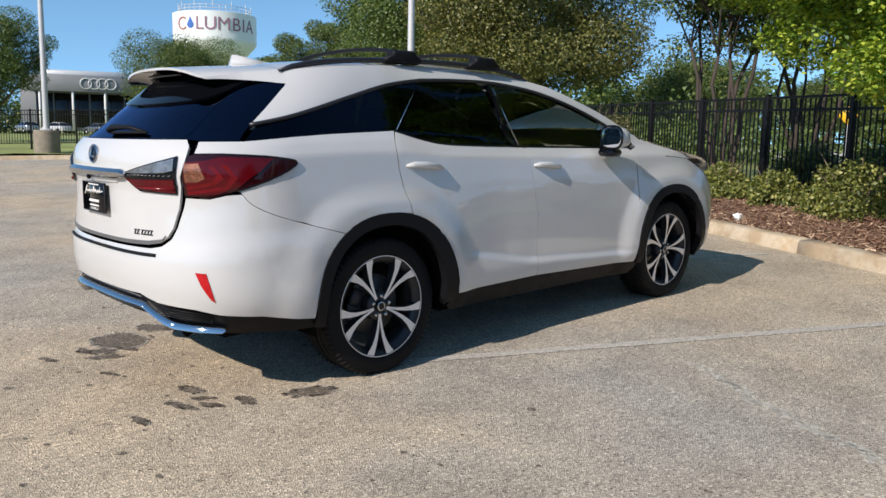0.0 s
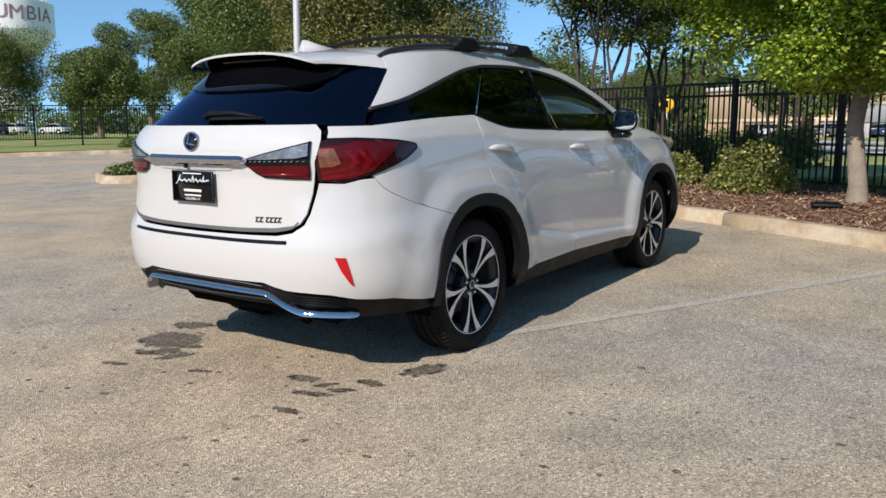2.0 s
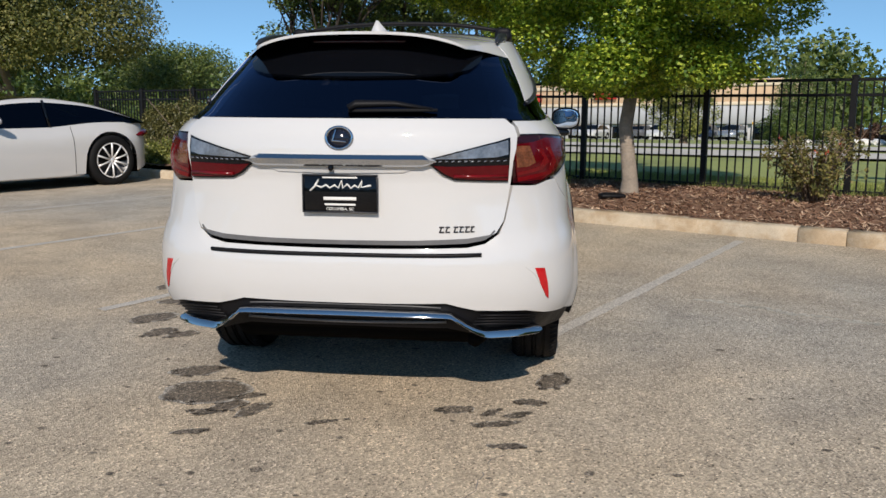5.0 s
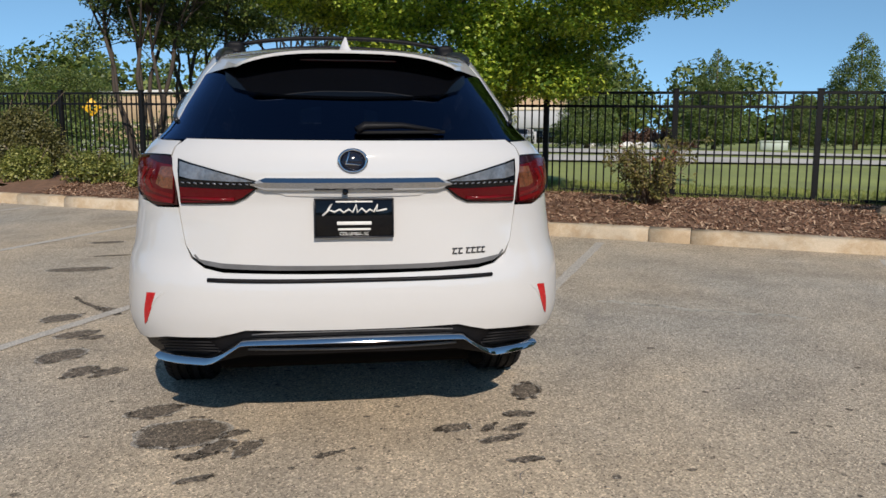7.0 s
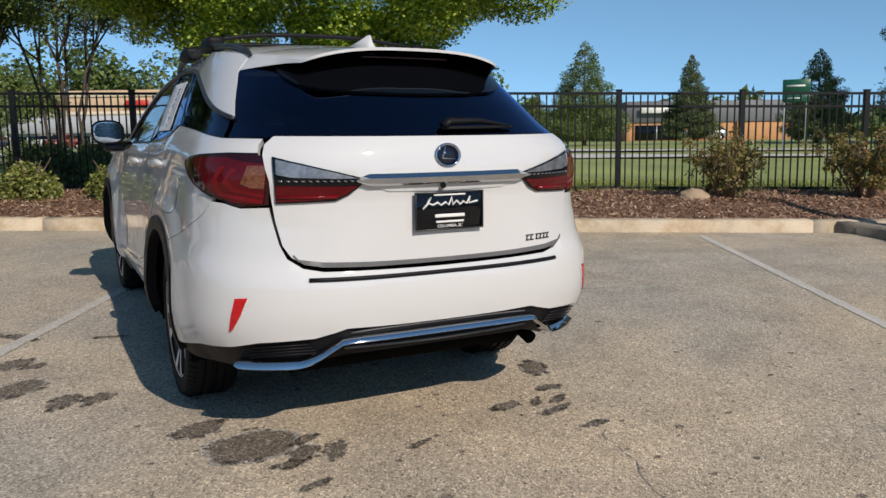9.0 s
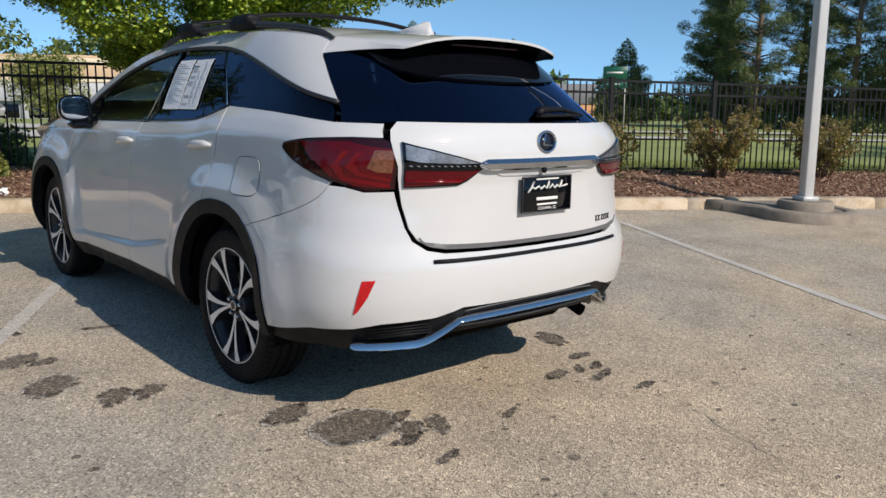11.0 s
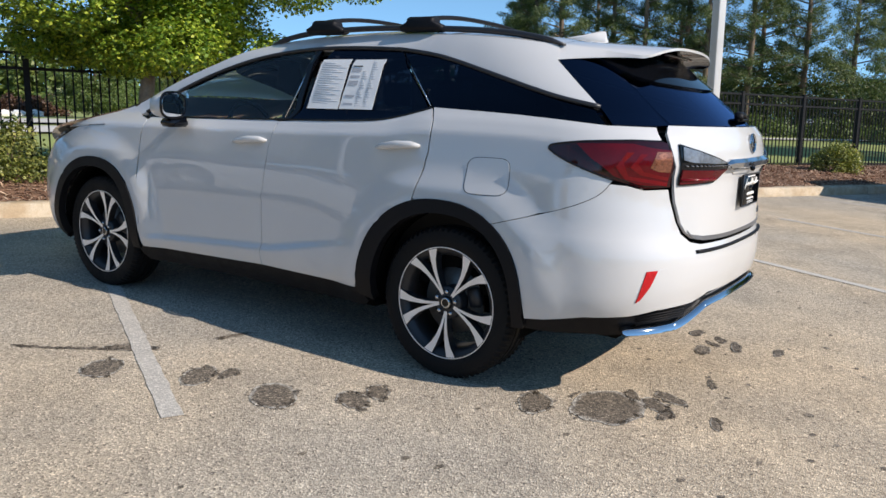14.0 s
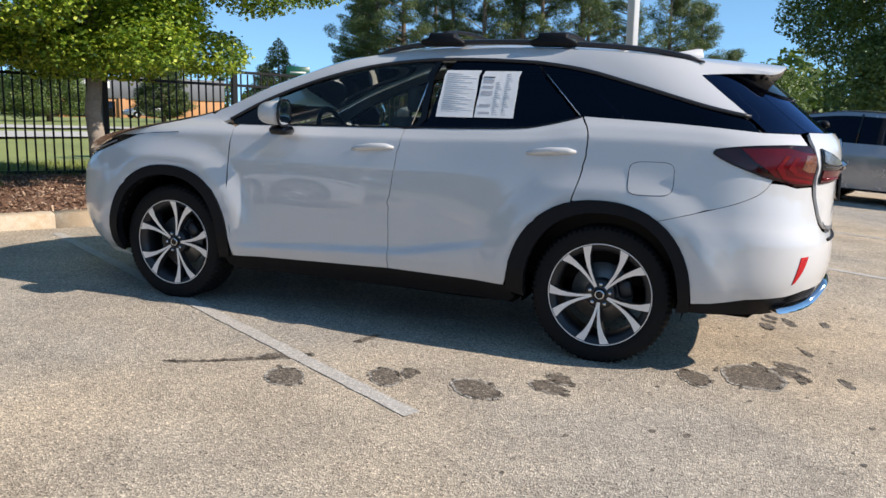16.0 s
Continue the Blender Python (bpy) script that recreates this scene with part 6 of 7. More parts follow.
bark_chips()
grass_tufts()
for k, n, s in ((-28.6, 1.8, 341), (-28.6, 3.25, 342), (-28.5, 4.9, 343)):
    shrub(k, n, 0.62, 0.62, 0.5, s, LEAF_DARK, 3000, 0.04, "low dark shrub on the strip of lawn", group="shrubs on the far strip", rise=0.14)
for i in range(6):
    shrub(-14.2 + 0.28 * i, 0.45 + 0.25 * (-1) ** i, 0.36, 0.6, 0.22, 320 + i, LEAF_DARK, 1500, 0.035, "low dark groundcover in the planter island", "groundcover_plant", group="groundcover in the island", rise=0.13)
    shrub(-6.4 + 1.1 * i, 49.6 + 0.4 * (i % 2), 1.0, 0.9, 1.35, 300 + i, LEAF_RUST, 2600, 0.07, "dark red-brown shrub in a far roadside bed", group="far rusty shrubs", rise=0.05)

# ---- small things in the bed ----
x, y = kn(-1.23, 6.0)
# a plain black box with a raised cover; it gives no light
sp = thing("flat_black_box", pose(x, y, level(x, y) + 0.225, 0, 0, 14), "flat black box lying in the mulch", "lamp")
bm = box(bmesh.new(), -0.16, 0.16, -0.09, 0.09, 0.0, 0.055, 0.025, None, 2)
part("casing", bm, BLACK, sp)
part("cover", box(bmesh.new(), -0.12, 0.12, -0.06, 0.06, 0.05, 0.066, 0.01), RUBBER, sp)
x, y = kn(-3.52, 5.6)
bm = bmesh.new()
bmesh.ops.create_icosphere(bm, subdivisions=3, radius=0.07)
for v in bm.verts:
    v.co *= 0.75 + 0.55 * noise.noise(v.co * 22)
    v.co.z *= 0.8
ob = finish(bm, "paper_litter", PAPER, smooth=False)
ob.matrix_world = pose(x, y, level(x, y) + 0.19)
tagged(ob, "crumpled white paper on the mulch", "litter")
x, y = kn(3.75, 6.55)
bm = bmesh.new()
bmesh.ops.create_icosphere(bm, subdivisions=4, radius=1)
for v in bm.verts:
    d = 1 + 0.16 * noise.noise(v.co * 4)
    v.co = Vector((v.co.x * 0.24 * d, v.co.y * 0.22 * d, max(-0.05, v.co.z) * 0.17 * d))
ob = finish(bm, "soil_mound", surface("dry_soil", (0.36, 0.27, 0.18), 0.2, 14, 0.95, bump=0.7, fine=60))
ob.matrix_world = pose(x, y, level(x, y) + 0.235)
tagged(ob, "small mound of dry tan soil in the bed", "mound")


# ---- stains on the asphalt ----
def stain_material():
    """Oil soaked into the same stones as the asphalt, patchy and thin towards its rim."""
    m, t, p = graph("oil_stain")
    stone, patch, fine = noise_node(t, 118, kind="voronoi"), noise_node(t, 24, 4, 0.7), noise_node(t, 70, 3, 0.7)
    dry = ramp_node(t, stone.outputs["Color"], ((0.0, (0.115, 0.105, 0.092)), (0.22, (0.31, 0.285, 0.25)), (0.7, (0.49, 0.45, 0.385)), (1.0, (0.92, 0.85, 0.74))))
    wet = ramp_node(t, stone.outputs["Color"], ((0.0, (0.04, 0.033, 0.026)), (0.5, (0.13, 0.105, 0.078)), (0.8, (0.26, 0.21, 0.155)), (1.0, (0.56, 0.47, 0.35))))
    soak = t.nodes.new("ShaderNodeAttribute")
    soak.attribute_name = "soak"
    total = soak.outputs["Fac"]
    for src, amount in ((patch, 0.9), (fine, 0.7)):
        k = t.nodes.new("ShaderNodeMath")
        k.operation, k.inputs[1].default_value = "MULTIPLY_ADD", amount
        t.links.new(src.outputs[0], k.inputs[0])
        t.links.new(total, k.inputs[2])
        total = k.outputs[0]
    h = t.nodes.new("ShaderNodeMapRange")
    h.inputs[1].default_value, h.inputs[2].default_value = 0.84, 1.26
    t.links.new(total, h.inputs[0])
    t.links.new(mix_node(t, h.outputs[0], dry.outputs[0], wet.outputs[0]), p.inputs["Base Color"])
    p.inputs["Roughness"].default_value = 0.8
    bump_node(t, p, stone.outputs["Distance"], 0.6, 0.006)
    return m


STAIN = stain_material()


def stain(x, y, rx, ry, turn, seed, crumbs=26, name="oil_stain"):
    """A dark spill with a ragged rim and a scatter of drops round it."""
    r = np.random.default_rng(seed)
    bm = bmesh.new()
    soak = bm.verts.layers.float.new("soak")
    blobs = [(0, 0, rx * 1.12, ry * 1.12, 40)]
    for i in range(crumbs):
        q, d = 2 * math.pi * r.random(), 0.96 + 0.26 * r.random() ** 2
        s = 0.004 + 0.014 * r.random() ** 2
        blobs.append((rx * d * math.cos(q), ry * d * math.sin(q), s * 1.4, s, 7))
    c, s0 = math.cos(radians(turn)), math.sin(radians(turn))
    for bx, by, a, b, m in blobs:
        rings = []
        for f0, wet in ((1.0, 0.0), (0.80, 0.55), (0.5, 0.72)) if m > 7 else ((1.0, 0.5),):
            pts = []
            for i in range(m):
                q = 2 * math.pi * i / m
                f = f0 * (1 + 0.17 * noise.noise(Vector((math.cos(q) * 1.6 + seed, math.sin(q) * 1.6, bx * 40))) + 0.08 * noise.noise(Vector((math.cos(q) * 7, math.sin(q) * 7, seed))))
                u, v = bx + a * f * math.cos(q), by + b * f * math.sin(q)
                px, py = x + u * c - v * s0, y + u * s0 + v * c
                w = bm.verts.new((px, py, TAN * py + 0.003))
                w[soak] = wet
                pts.append(w)
            rings.append(pts)
        for p, q in zip(rings, rings[1:]):
            for i in range(m):
                bm.faces.new((p[i], p[(i + 1) % m], q[(i + 1) % m], q[i]))
        bm.faces.new(rings[-1])
    bm.normal_update()
    ob = finish(bm, name, STAIN, smooth=False)
    return tagged(ob, "dark oily stain soaked into the asphalt", "stain", "oil stains", "structure")


for i, (x, y, rx, ry, a) in enumerate((
        (-1.60, 0.43, 0.135, 0.10, 50), (-1.41, 0.12, 0.10, 0.065, 60), (-1.26, 0.10, 0.085, 0.05, 40), (-1.65, 0.88, 0.12, 0.07, 30), (-1.53, 0.80, 0.07, 0.035, 20), (-1.87, 1.31, 0.125, 0.085, 40),
        (-1.60, 1.48, 0.12, 0.05, 128), (-1.75, 1.63, 0.14, 0.018, 126), (-1.11, 1.25, 0.10, 0.022, -12), (-1.90, 1.84, 0.11, 0.012, 118), (-2.25, 3.06, 0.26, 0.10, 10), (-2.40, 4.57, 0.16, 0.07, 10), (-2.1, 3.75, 0.2, 0.03, 10),
        (-0.74, -0.80, 0.19, 0.15, 10), (-0.90, -0.52, 0.12, 0.07, 20), (-0.57, -0.97, 0.09, 0.045, 50), (-0.44, -1.00, 0.085, 0.04, 60), (-0.66, -1.05, 0.05, 0.03, 0), (-0.62, -1.26, 0.07, 0.02, 20), (-0.52, -0.84, 0.06, 0.03, 30),
        (0.44, -0.89, 0.075, 0.04, 10), (0.77, -0.76, 0.065, 0.035, 0), (0.62, -1.03, 0.09, 0.025, 15), (0.68, -1.25, 0.07, 0.022, 5), (0.88, -0.46, 0.12, 0.06, 70), (0.71, -0.92, 0.05, 0.02, 30), (-0.12, -1.10, 0.055, 0.014, 25), (0.60, -0.90, 0.05, 0.018, 50))):
    stain(x, y, rx, ry, a, 100 + i, 30 if rx > 0.1 else 18)


CRUMB = chips_material("pale_flakes", (0.42, 0.39, 0.33), (0.58, 0.55, 0.48), (0.70, 0.67, 0.60))


def crack(pts, width, seed):
    """A hairline crack: a thin dark ragged ribbon that wanders along a line on the asphalt."""
    r = np.random.default_rng(seed)
    rows, p0 = [], np.array(pts[0])
    for a, b in zip(pts, pts[1:]):
        a, b = np.array(a), np.array(b)
        m = max(2, int(np.linalg.norm(b - a) / 0.025))
        v = np.array([-(b - a)[1], (b - a)[0]]) / np.linalg.norm(b - a)
        for i in range(m):
            c = a + (b - a) * i / m + v * 0.010 * r.normal()
            w = width * (0.3 + r.random())
            for g in (-1, 1):
                q = c + v * w * g
                rows.append((q[0], q[1], TAN * q[1] + 0.0028))
    f = [(2 * i, 2 * i + 1, 2 * i + 3, 2 * i + 2) for i in range(len(rows) // 2 - 1)]
    ob = mesh_from("asphalt_crack", rows, f, CRACK)
    return tagged(ob, "thin dark crack in the asphalt", "crack", "cracks in the asphalt", "structure")


CRACK = surface("crack_shadow", (0.25, 0.22, 0.19), 0.4, 60, 0.95)
crack([(0.40, -2.10), (0.505, -1.767), (0.567, -1.655), (0.619, -1.434), (0.696, -1.237)], 0.0022, 401)



def specks():
    """Small dark drops and pits across the lot, and pale crumbs along an old crack."""
    r = np.random.default_rng(9)
    for name, mat, pts in (("oil_drops", STAIN, [(r.uniform(-3.2, 3.2), r.uniform(-2.6, 0.2), 0.006 + 0.02 * r.random() ** 3) for i in range(330)]),
                           ("pale_crumbs", CRUMB, [(1.90 + 1.25 * u + 0.022 * r.normal() + 0.05 * math.sin(9 * u), 1.38 - 0.66 * u + 0.016 * r.normal() + 0.02 * math.sin(23 * u), 0.005 + 0.016 * r.random() ** 2) for u in r.random(520)])):
        bm = bmesh.new()
        soak = bm.verts.layers.float.new("soak")
        for x, y, s in pts:
            q0, e = 6.28 * r.random(), 0.5 + 0.5 * r.random()
            bm.faces.new([bm.verts.new((x + s * math.cos(q) * (0.7 + 0.5 * r.random()), y + s * e * math.sin(q), TAN * (y + s * e * math.sin(q)) + 0.0025)) for q in np.linspace(q0, q0 + 5.6, 7)])
        for v in bm.verts:
            v[soak] = 0.5
        ob = finish(bm, name, mat, smooth=False)
        tagged(ob, "small dark drops on the asphalt" if mat is STAIN else "pale flakes of old paint along a crack", "drops" if mat is STAIN else "flakes", kind="stuff")


specks()


# ---- other cars ----
def plain_car(name, m, L, W, tops, roof, glass0, axles, wheel_r, paint, label, side_z, sedan_tail=True, group="", wheels=True, tail=RED, detail=True):
    """A parked car: body with shoulders and arches, glasshouse, lamps, wheels. Its nose is towards +y from its tail at 0.
    tops: bonnet and boot line (y, z); roof: roof line (y, z) over the glass; side_z: sill height."""
    car = thing(name, m, label, "car", group)
    top, roofc = lerp_curve(tops), lerp_curve(roof)
    hw = W / 2

    def width(y, z):
        e = max(0.004, min(y, L - y))
        plan = (1 - max(0, 1 - e / 0.75) ** 2.6) ** (1 / 2.2) if e < 0.75 else 1.0
        zz = (z - side_z) / max(0.2, top(y) - side_z)
        return hw * max(plan, 0.02) * (0.965 + 0.035 * math.sin(math.pi * min(max(zz, 0), 1)) - 0.06 * max(0, zz - 0.72) / 0.28)

    for s in (1, -1):
        poly = [(0.03, side_z + 0.12)]
        for a in axles:
            poly.append((a - wheel_r - 0.07, side_z))
            poly += [(a - (wheel_r + 0.06) * math.cos(q), wheel_r + (wheel_r + 0.06) * math.sin(q)) for q in np.linspace(0, math.pi, 14) if wheel_r + (wheel_r + 0.06) * math.sin(q) > side_z]
            poly.append((a + wheel_r + 0.07, side_z))
        poly += [(L - 0.05, side_z + 0.05)] + [(y, top(y)) for y in np.linspace(L - 0.02, 0.02, 40)]
        pts, tris = fill(poly, 0.09)
        bm = bmesh.new()
        vs = [bm.verts.new((s * width(y, z), y, z)) for y, z in pts]
        for f in tris:
            bm.faces.new([vs[i] for i in f])
        bmesh.ops.delete(bm, geom=[v for v in bm.verts if not v.link_faces], context="VERTS")
        bmesh.ops.recalc_face_normals(bm, faces=bm.faces)
        bm.normal_update()
        if sum(f.normal.x for f in bm.faces) * s < 0:
            bmesh.ops.reverse_faces(bm, faces=bm.faces)
        part("body_side", bm, paint, car)
    ys = np.linspace(0.02, L - 0.02, 44)

    def sheet(ys, nx, f):
        bm = bmesh.new()
        rows = [[bm.verts.new(f(y, u)) for u in np.linspace(-1, 1, nx)] for y in ys]
        for a, b in zip(rows, rows[1:]):
            for i in range(nx - 1):
                bm.faces.new((a[i], a[i + 1], b[i + 1], b[i]))
        bmesh.ops.recalc_face_normals(bm, faces=bm.faces)
        bm.normal_update()
        if sum(g.normal.z for g in bm.faces) < 0:
            bmesh.ops.reverse_faces(bm, faces=bm.faces)
        return bm

    part("bonnet", sheet(ys, 15, lambda y, u: (width(y, top(y)) * u, y, top(y) + (0.055 if name != "coupe_car" else 0.075) * (1 - abs(u) ** 2.4) * min(1, 6 * min(y, L - y) / L))), paint, car)
    for y0, rows in ((0.0, True), (L, False)):
        bm = bmesh.new()
        g = [[bm.verts.new((width(0.03 if rows else L - 0.03, z) * u, (0.03 - 0.05 * (1 - u * u)) if rows else (L - 0.03 + 0.09 * (1 - u * u)), z)) for u in np.linspace(-1, 1, 11)] for z in np.linspace(side_z + 0.05, top(0.03 if rows else L - 0.03) + 0.01, 6)]
        for a, b in zip(g, g[1:]):
            for i in range(10):
                bm.faces.new((a[i], a[i + 1], b[i + 1], b[i]))
        bmesh.ops.recalc_face_normals(bm, faces=bm.faces)
        part("bumper", bm, paint, car)
    # glasshouse
    g0, g1 = glass0
    ygl = np.linspace(g0, g1, 40)

    def rw(y):
        f = min(1, max(0, (roofc(y) - top(y)) / 0.42))
        return hw * (0.90 - 0.20 * f)

    for s in (1, -1):
        bm = bmesh.new()
        rows = [[bm.verts.new((s * (hw * 0.905 + (rw(y) - hw * 0.905) * v), y, top(y) - 0.01 + (roofc(y) - top(y)) * v)) for v in (0, 0.12, 0.5, 0.86)] for y in ygl]
        for a, b in zip(rows, rows[1:]):
            for i in range(3):
                bm.faces.new((a[i], a[i + 1], b[i + 1], b[i]))
        bmesh.ops.recalc_face_normals(bm, faces=bm.faces)
        part("side_window", bm, PRIVACY if detail else GLOSS_BLACK, car)
        bm = bmesh.new()
        rows = [[bm.verts.new((s * (hw * 0.905 + (rw(y) - hw * 0.905) * v + e), y, top(y) - 0.01 + (roofc(y) - top(y)) * v)) for v, e in ((0.86, 0.004), (1.0, -0.03), (1.02, -0.1))] for y in ygl]
        for a, b in zip(rows, rows[1:]):
            for i in range(2):
                bm.faces.new((a[i], a[i + 1], b[i + 1], b[i]))
        bmesh.ops.recalc_face_normals(bm, faces=bm.faces)
        part("roof_rail", bm, paint, car)
    flat = [y for y in ygl if roofc(y) > max(z for _, z in roof) - 0.09]
    part("roof", sheet(np.linspace(flat[0], flat[-1], 16), 11, lambda y, u: ((rw(y) - 0.03) * u, y, roofc(y) + 0.03 * (1 - u * u))), paint if name != "coupe_car" else GLOSS_BLACK, car)
    for a, b, nm in ((g0, flat[0], "rear_window"), (flat[-1], g1, "windscreen")):
        if b - a > 0.1:
            part(nm, sheet(np.linspace(a, b, 12), 11, lambda y, u: ((rw(y) - 0.02) * u, y, roofc(y) + 0.02 * (1 - u * u))), GLOSS_BLACK, car)
    if detail:
        for s in (1, -1):
            bm = bmesh.new()
            y = g0 + (g1 - g0) * 0.52
            tube(bm, [(s * (hw * 0.905 + (rw(y) - hw * 0.905) * v + 0.004), y, top(y) + (roofc(y) - top(y)) * v) for v in (0.0, 0.5, 0.9)], 0.02, 6)
            part("pillar", bm, GLOSS_BLACK, car)
            bm = bmesh.new()
            bmesh.ops.create_uvsphere(bm, u_segments=16, v_segments=10, radius=1)
            for v in bm.verts:
                x0, y0, z0 = v.co
                v.co = (s * (hw + 0.06 + 0.095 * x0), g1 - 0.62 + (0.11 * y0 if y0 > 0 else 0.03 * y0) - 0.03 * x0, top(g1 - 0.6) + 0.105 + 0.062 * z0 * (0.75 + 0.25 * x0))
            tube(bm, [(s * (hw - 0.06), g1 - 0.56, top(g1 - 0.6) + 0.02), (s * (hw + 0.05), g1 - 0.60, top(g1 - 0.6) + 0.06)], 0.022, 6)
            part("door_mirror", bm, paint, car)
            bm = bmesh.new()
            for yy in (axles[1] - 0.55, axles[0] + 0.62):
                tube(bm, [(s * (width(yy, z) + 0.001), yy + 0.02 * (z - 0.6), z) for z in np.linspace(side_z + 0.02, top(yy) - 0.02, 8)], 0.004, 4)
            part("door_gap", bm, BLACK, car)
            bm = bmesh.new()
            lz = top(0.15) - 0.16
            pts = [(s * (width(y, lz) + 0.006), y, lz + 0.07 * (1 - y / 0.5)) for y in (0.06, 0.2, 0.34, 0.46)]
            tube(bm, pts, [0.06, 0.065, 0.05, 0.015], 8, True, 0.8)
            part("tail_lamp", bm, tail, car)
            if name == "coupe_car":
                for poly, mat, nm, lift in (([(4.66, 0.655), (4.50, 0.735), (4.30, 0.80), (4.02, 0.855), (4.20, 0.785), (4.40, 0.715), (4.52, 0.665), (4.60, 0.63)], GLOSS_BLACK, "headlamp", 0.004),
                                            ([(4.52, 0.71), (4.30, 0.785), (4.14, 0.825), (4.32, 0.76), (4.50, 0.69)], CLEAR, "lamp_insert", 0.008),
                                            ([(4.58, 0.64), (4.53, 0.65), (4.47, 0.50), (4.42, 0.33), (4.38, 0.30), (4.41, 0.42), (4.50, 0.56)], BLACK, "bumper_slit", 0.004),
                                            ([(4.02, 0.72), (3.99, 0.66), (4.20, 0.44), (4.22, 0.46)], BLACK, "side_vent", 0.003)):
                    if nm == "side_vent":
                        continue
                    pts, tris = fill(poly, 0.05)
                    bm = bmesh.new()
                    vs = [bm.verts.new((s * (width(y, z) + lift), y + lift * 0.6, z)) for y, z in pts]
                    for f in tris:
                        bm.faces.new([vs[i] for i in f])
                    bmesh.ops.delete(bm, geom=[v for v in bm.verts if not v.link_faces], context="VERTS")
                    bmesh.ops.recalc_face_normals(bm, faces=bm.faces)
                    bmesh.ops.solidify(bm, geom=bm.faces[:], thickness=0.004)
                    part(nm, bm, mat, car)
            else:
                lz = top(L - 0.3) - 0.10
                bm = tube(bmesh.new(), [(s * (width(y, lz) + 0.002), y, lz + 0.03 * (L - y)) for y in (L - 0.12, L - 0.3, L - 0.5, L - 0.72)], [0.05, 0.05, 0.035, 0.008], 8, True, 0.9)
                part("headlamp", bm, GLOSS_BLACK, car)
            bm = tube(bmesh.new(), [(s * (width(y, side_z) - 0.03), y, side_z + 0.0) for y in np.linspace(axles[0] + wheel_r + 0.1, axles[1] - wheel_r - 0.1, 9)], 0.035, 6)
            part("sill", bm, paint if name == "coupe_car" else BLACK, car)
        front = width(L - 0.03, 0.5)

        def nose_y(x):
            if abs(x) < front:
                return L - 0.03 + 0.09 * (1 - (x / front) ** 2) + 0.008
            return next((L - e for e in np.linspace(0.03, 0.7, 68) if width(L - e, 0.5) >= abs(x) - 0.006), L - 0.4) + 0.008

        gr = bmesh.new()
        rows = []
        for z in np.linspace(side_z + 0.02, top(L - 0.05) - 0.03, 12):
            q = (z - side_z) / (top(L - 0.05) - side_z)
            wd = 0.20 + 0.14 * abs(q - 0.55) / 0.55
            rows.append([gr.verts.new((wd * u, nose_y(wd * u), z)) for u in np.linspace(-1, 1, 21)])
        for p, q in zip(rows, rows[1:]):
            for i in range(20):
                gr.faces.new((p[i], p[i + 1], q[i + 1], q[i]))
        bmesh.ops.recalc_face_normals(gr, faces=gr.faces)
        gp = part("grille", gr, BLACK, car)
        for i in range(7):
            z = side_z + 0.06 + 0.055 * i
            wd = 0.19
            part("grille_bar", tube(bmesh.new(), [(x, nose_y(x) + 0.004, z) for x in np.linspace(-wd, wd, 9)], 0.007, 5), ALLOY_DARK, gp)
    bm = box(bmesh.new(), -hw * 0.80, hw * 0.80, 0.3, L - 0.55, side_z - 0.03, side_z + 0.25, 0.04)
    for a in axles:
        for s in (1, -1):
            box(bm, s * hw * 0.86 - 0.10, s * hw * 0.86 + 0.08, a - wheel_r, a + wheel_r, 0.3, wheel_r * 1.85, 0.1)
    part("underbody", bm, DARK, car)
    for a in axles:
        for s in (1, -1):
            bm = lathe(bmesh.new(), [(wheel_r * 0.70, -0.11), (wheel_r * 0.95, -0.11), (wheel_r, -0.08), (wheel_r, 0.08), (wheel_r * 0.95, 0.11), (wheel_r * 0.72, 0.112), (wheel_r * 0.70, 0.09)], 40 if detail else 18)
            w = part("wheel", bm, RUBBER, car)
            w.matrix_basis = Matrix.Translation((s * (hw - 0.115), a, wheel_r)) @ (Matrix() if s > 0 else Matrix.Rotation(math.pi, 4, "Z"))
            bm = bmesh.new()
            lathe(bm, [(wheel_r * 0.71, 0.108), (wheel_r * 0.68, 0.104), (wheel_r * 0.66, 0.05), (0.0, 0.03)], 40 if detail else 12)
            part("rim_barrel", bm, ALLOY_DARK, w)
            if detail:
                for i in range(10):
                    q = 2 * math.pi * i / 10
                    d = Vector((0, math.sin(q), math.cos(q)))
                    part("spoke", tube(bmesh.new(), [Vector((0.085, 0, 0)) + d * 0.04, Vector((0.10, 0, 0)) + d * wheel_r * 0.4, Vector((0.104, 0, 0)) + d * wheel_r * 0.69], [0.018, 0.013, 0.017], 6), ALLOY, w)
                part("rim_edge", lathe(bmesh.new(), [(wheel_r * 0.66, 0.104), (wheel_r * 0.69, 0.112), (wheel_r * 0.715, 0.108)], 40), ALLOY, w)
                part("hub", lathe(bmesh.new(), [(0.0, 0.10), (0.04, 0.098), (0.05, 0.08)], 20), ALLOY, w)
            else:
                part("hub", lathe(bmesh.new(), [(0.0, 0.09), (wheel_r * 0.5, 0.085), (wheel_r * 0.55, 0.06)], 12), ALLOY, w)
    return car


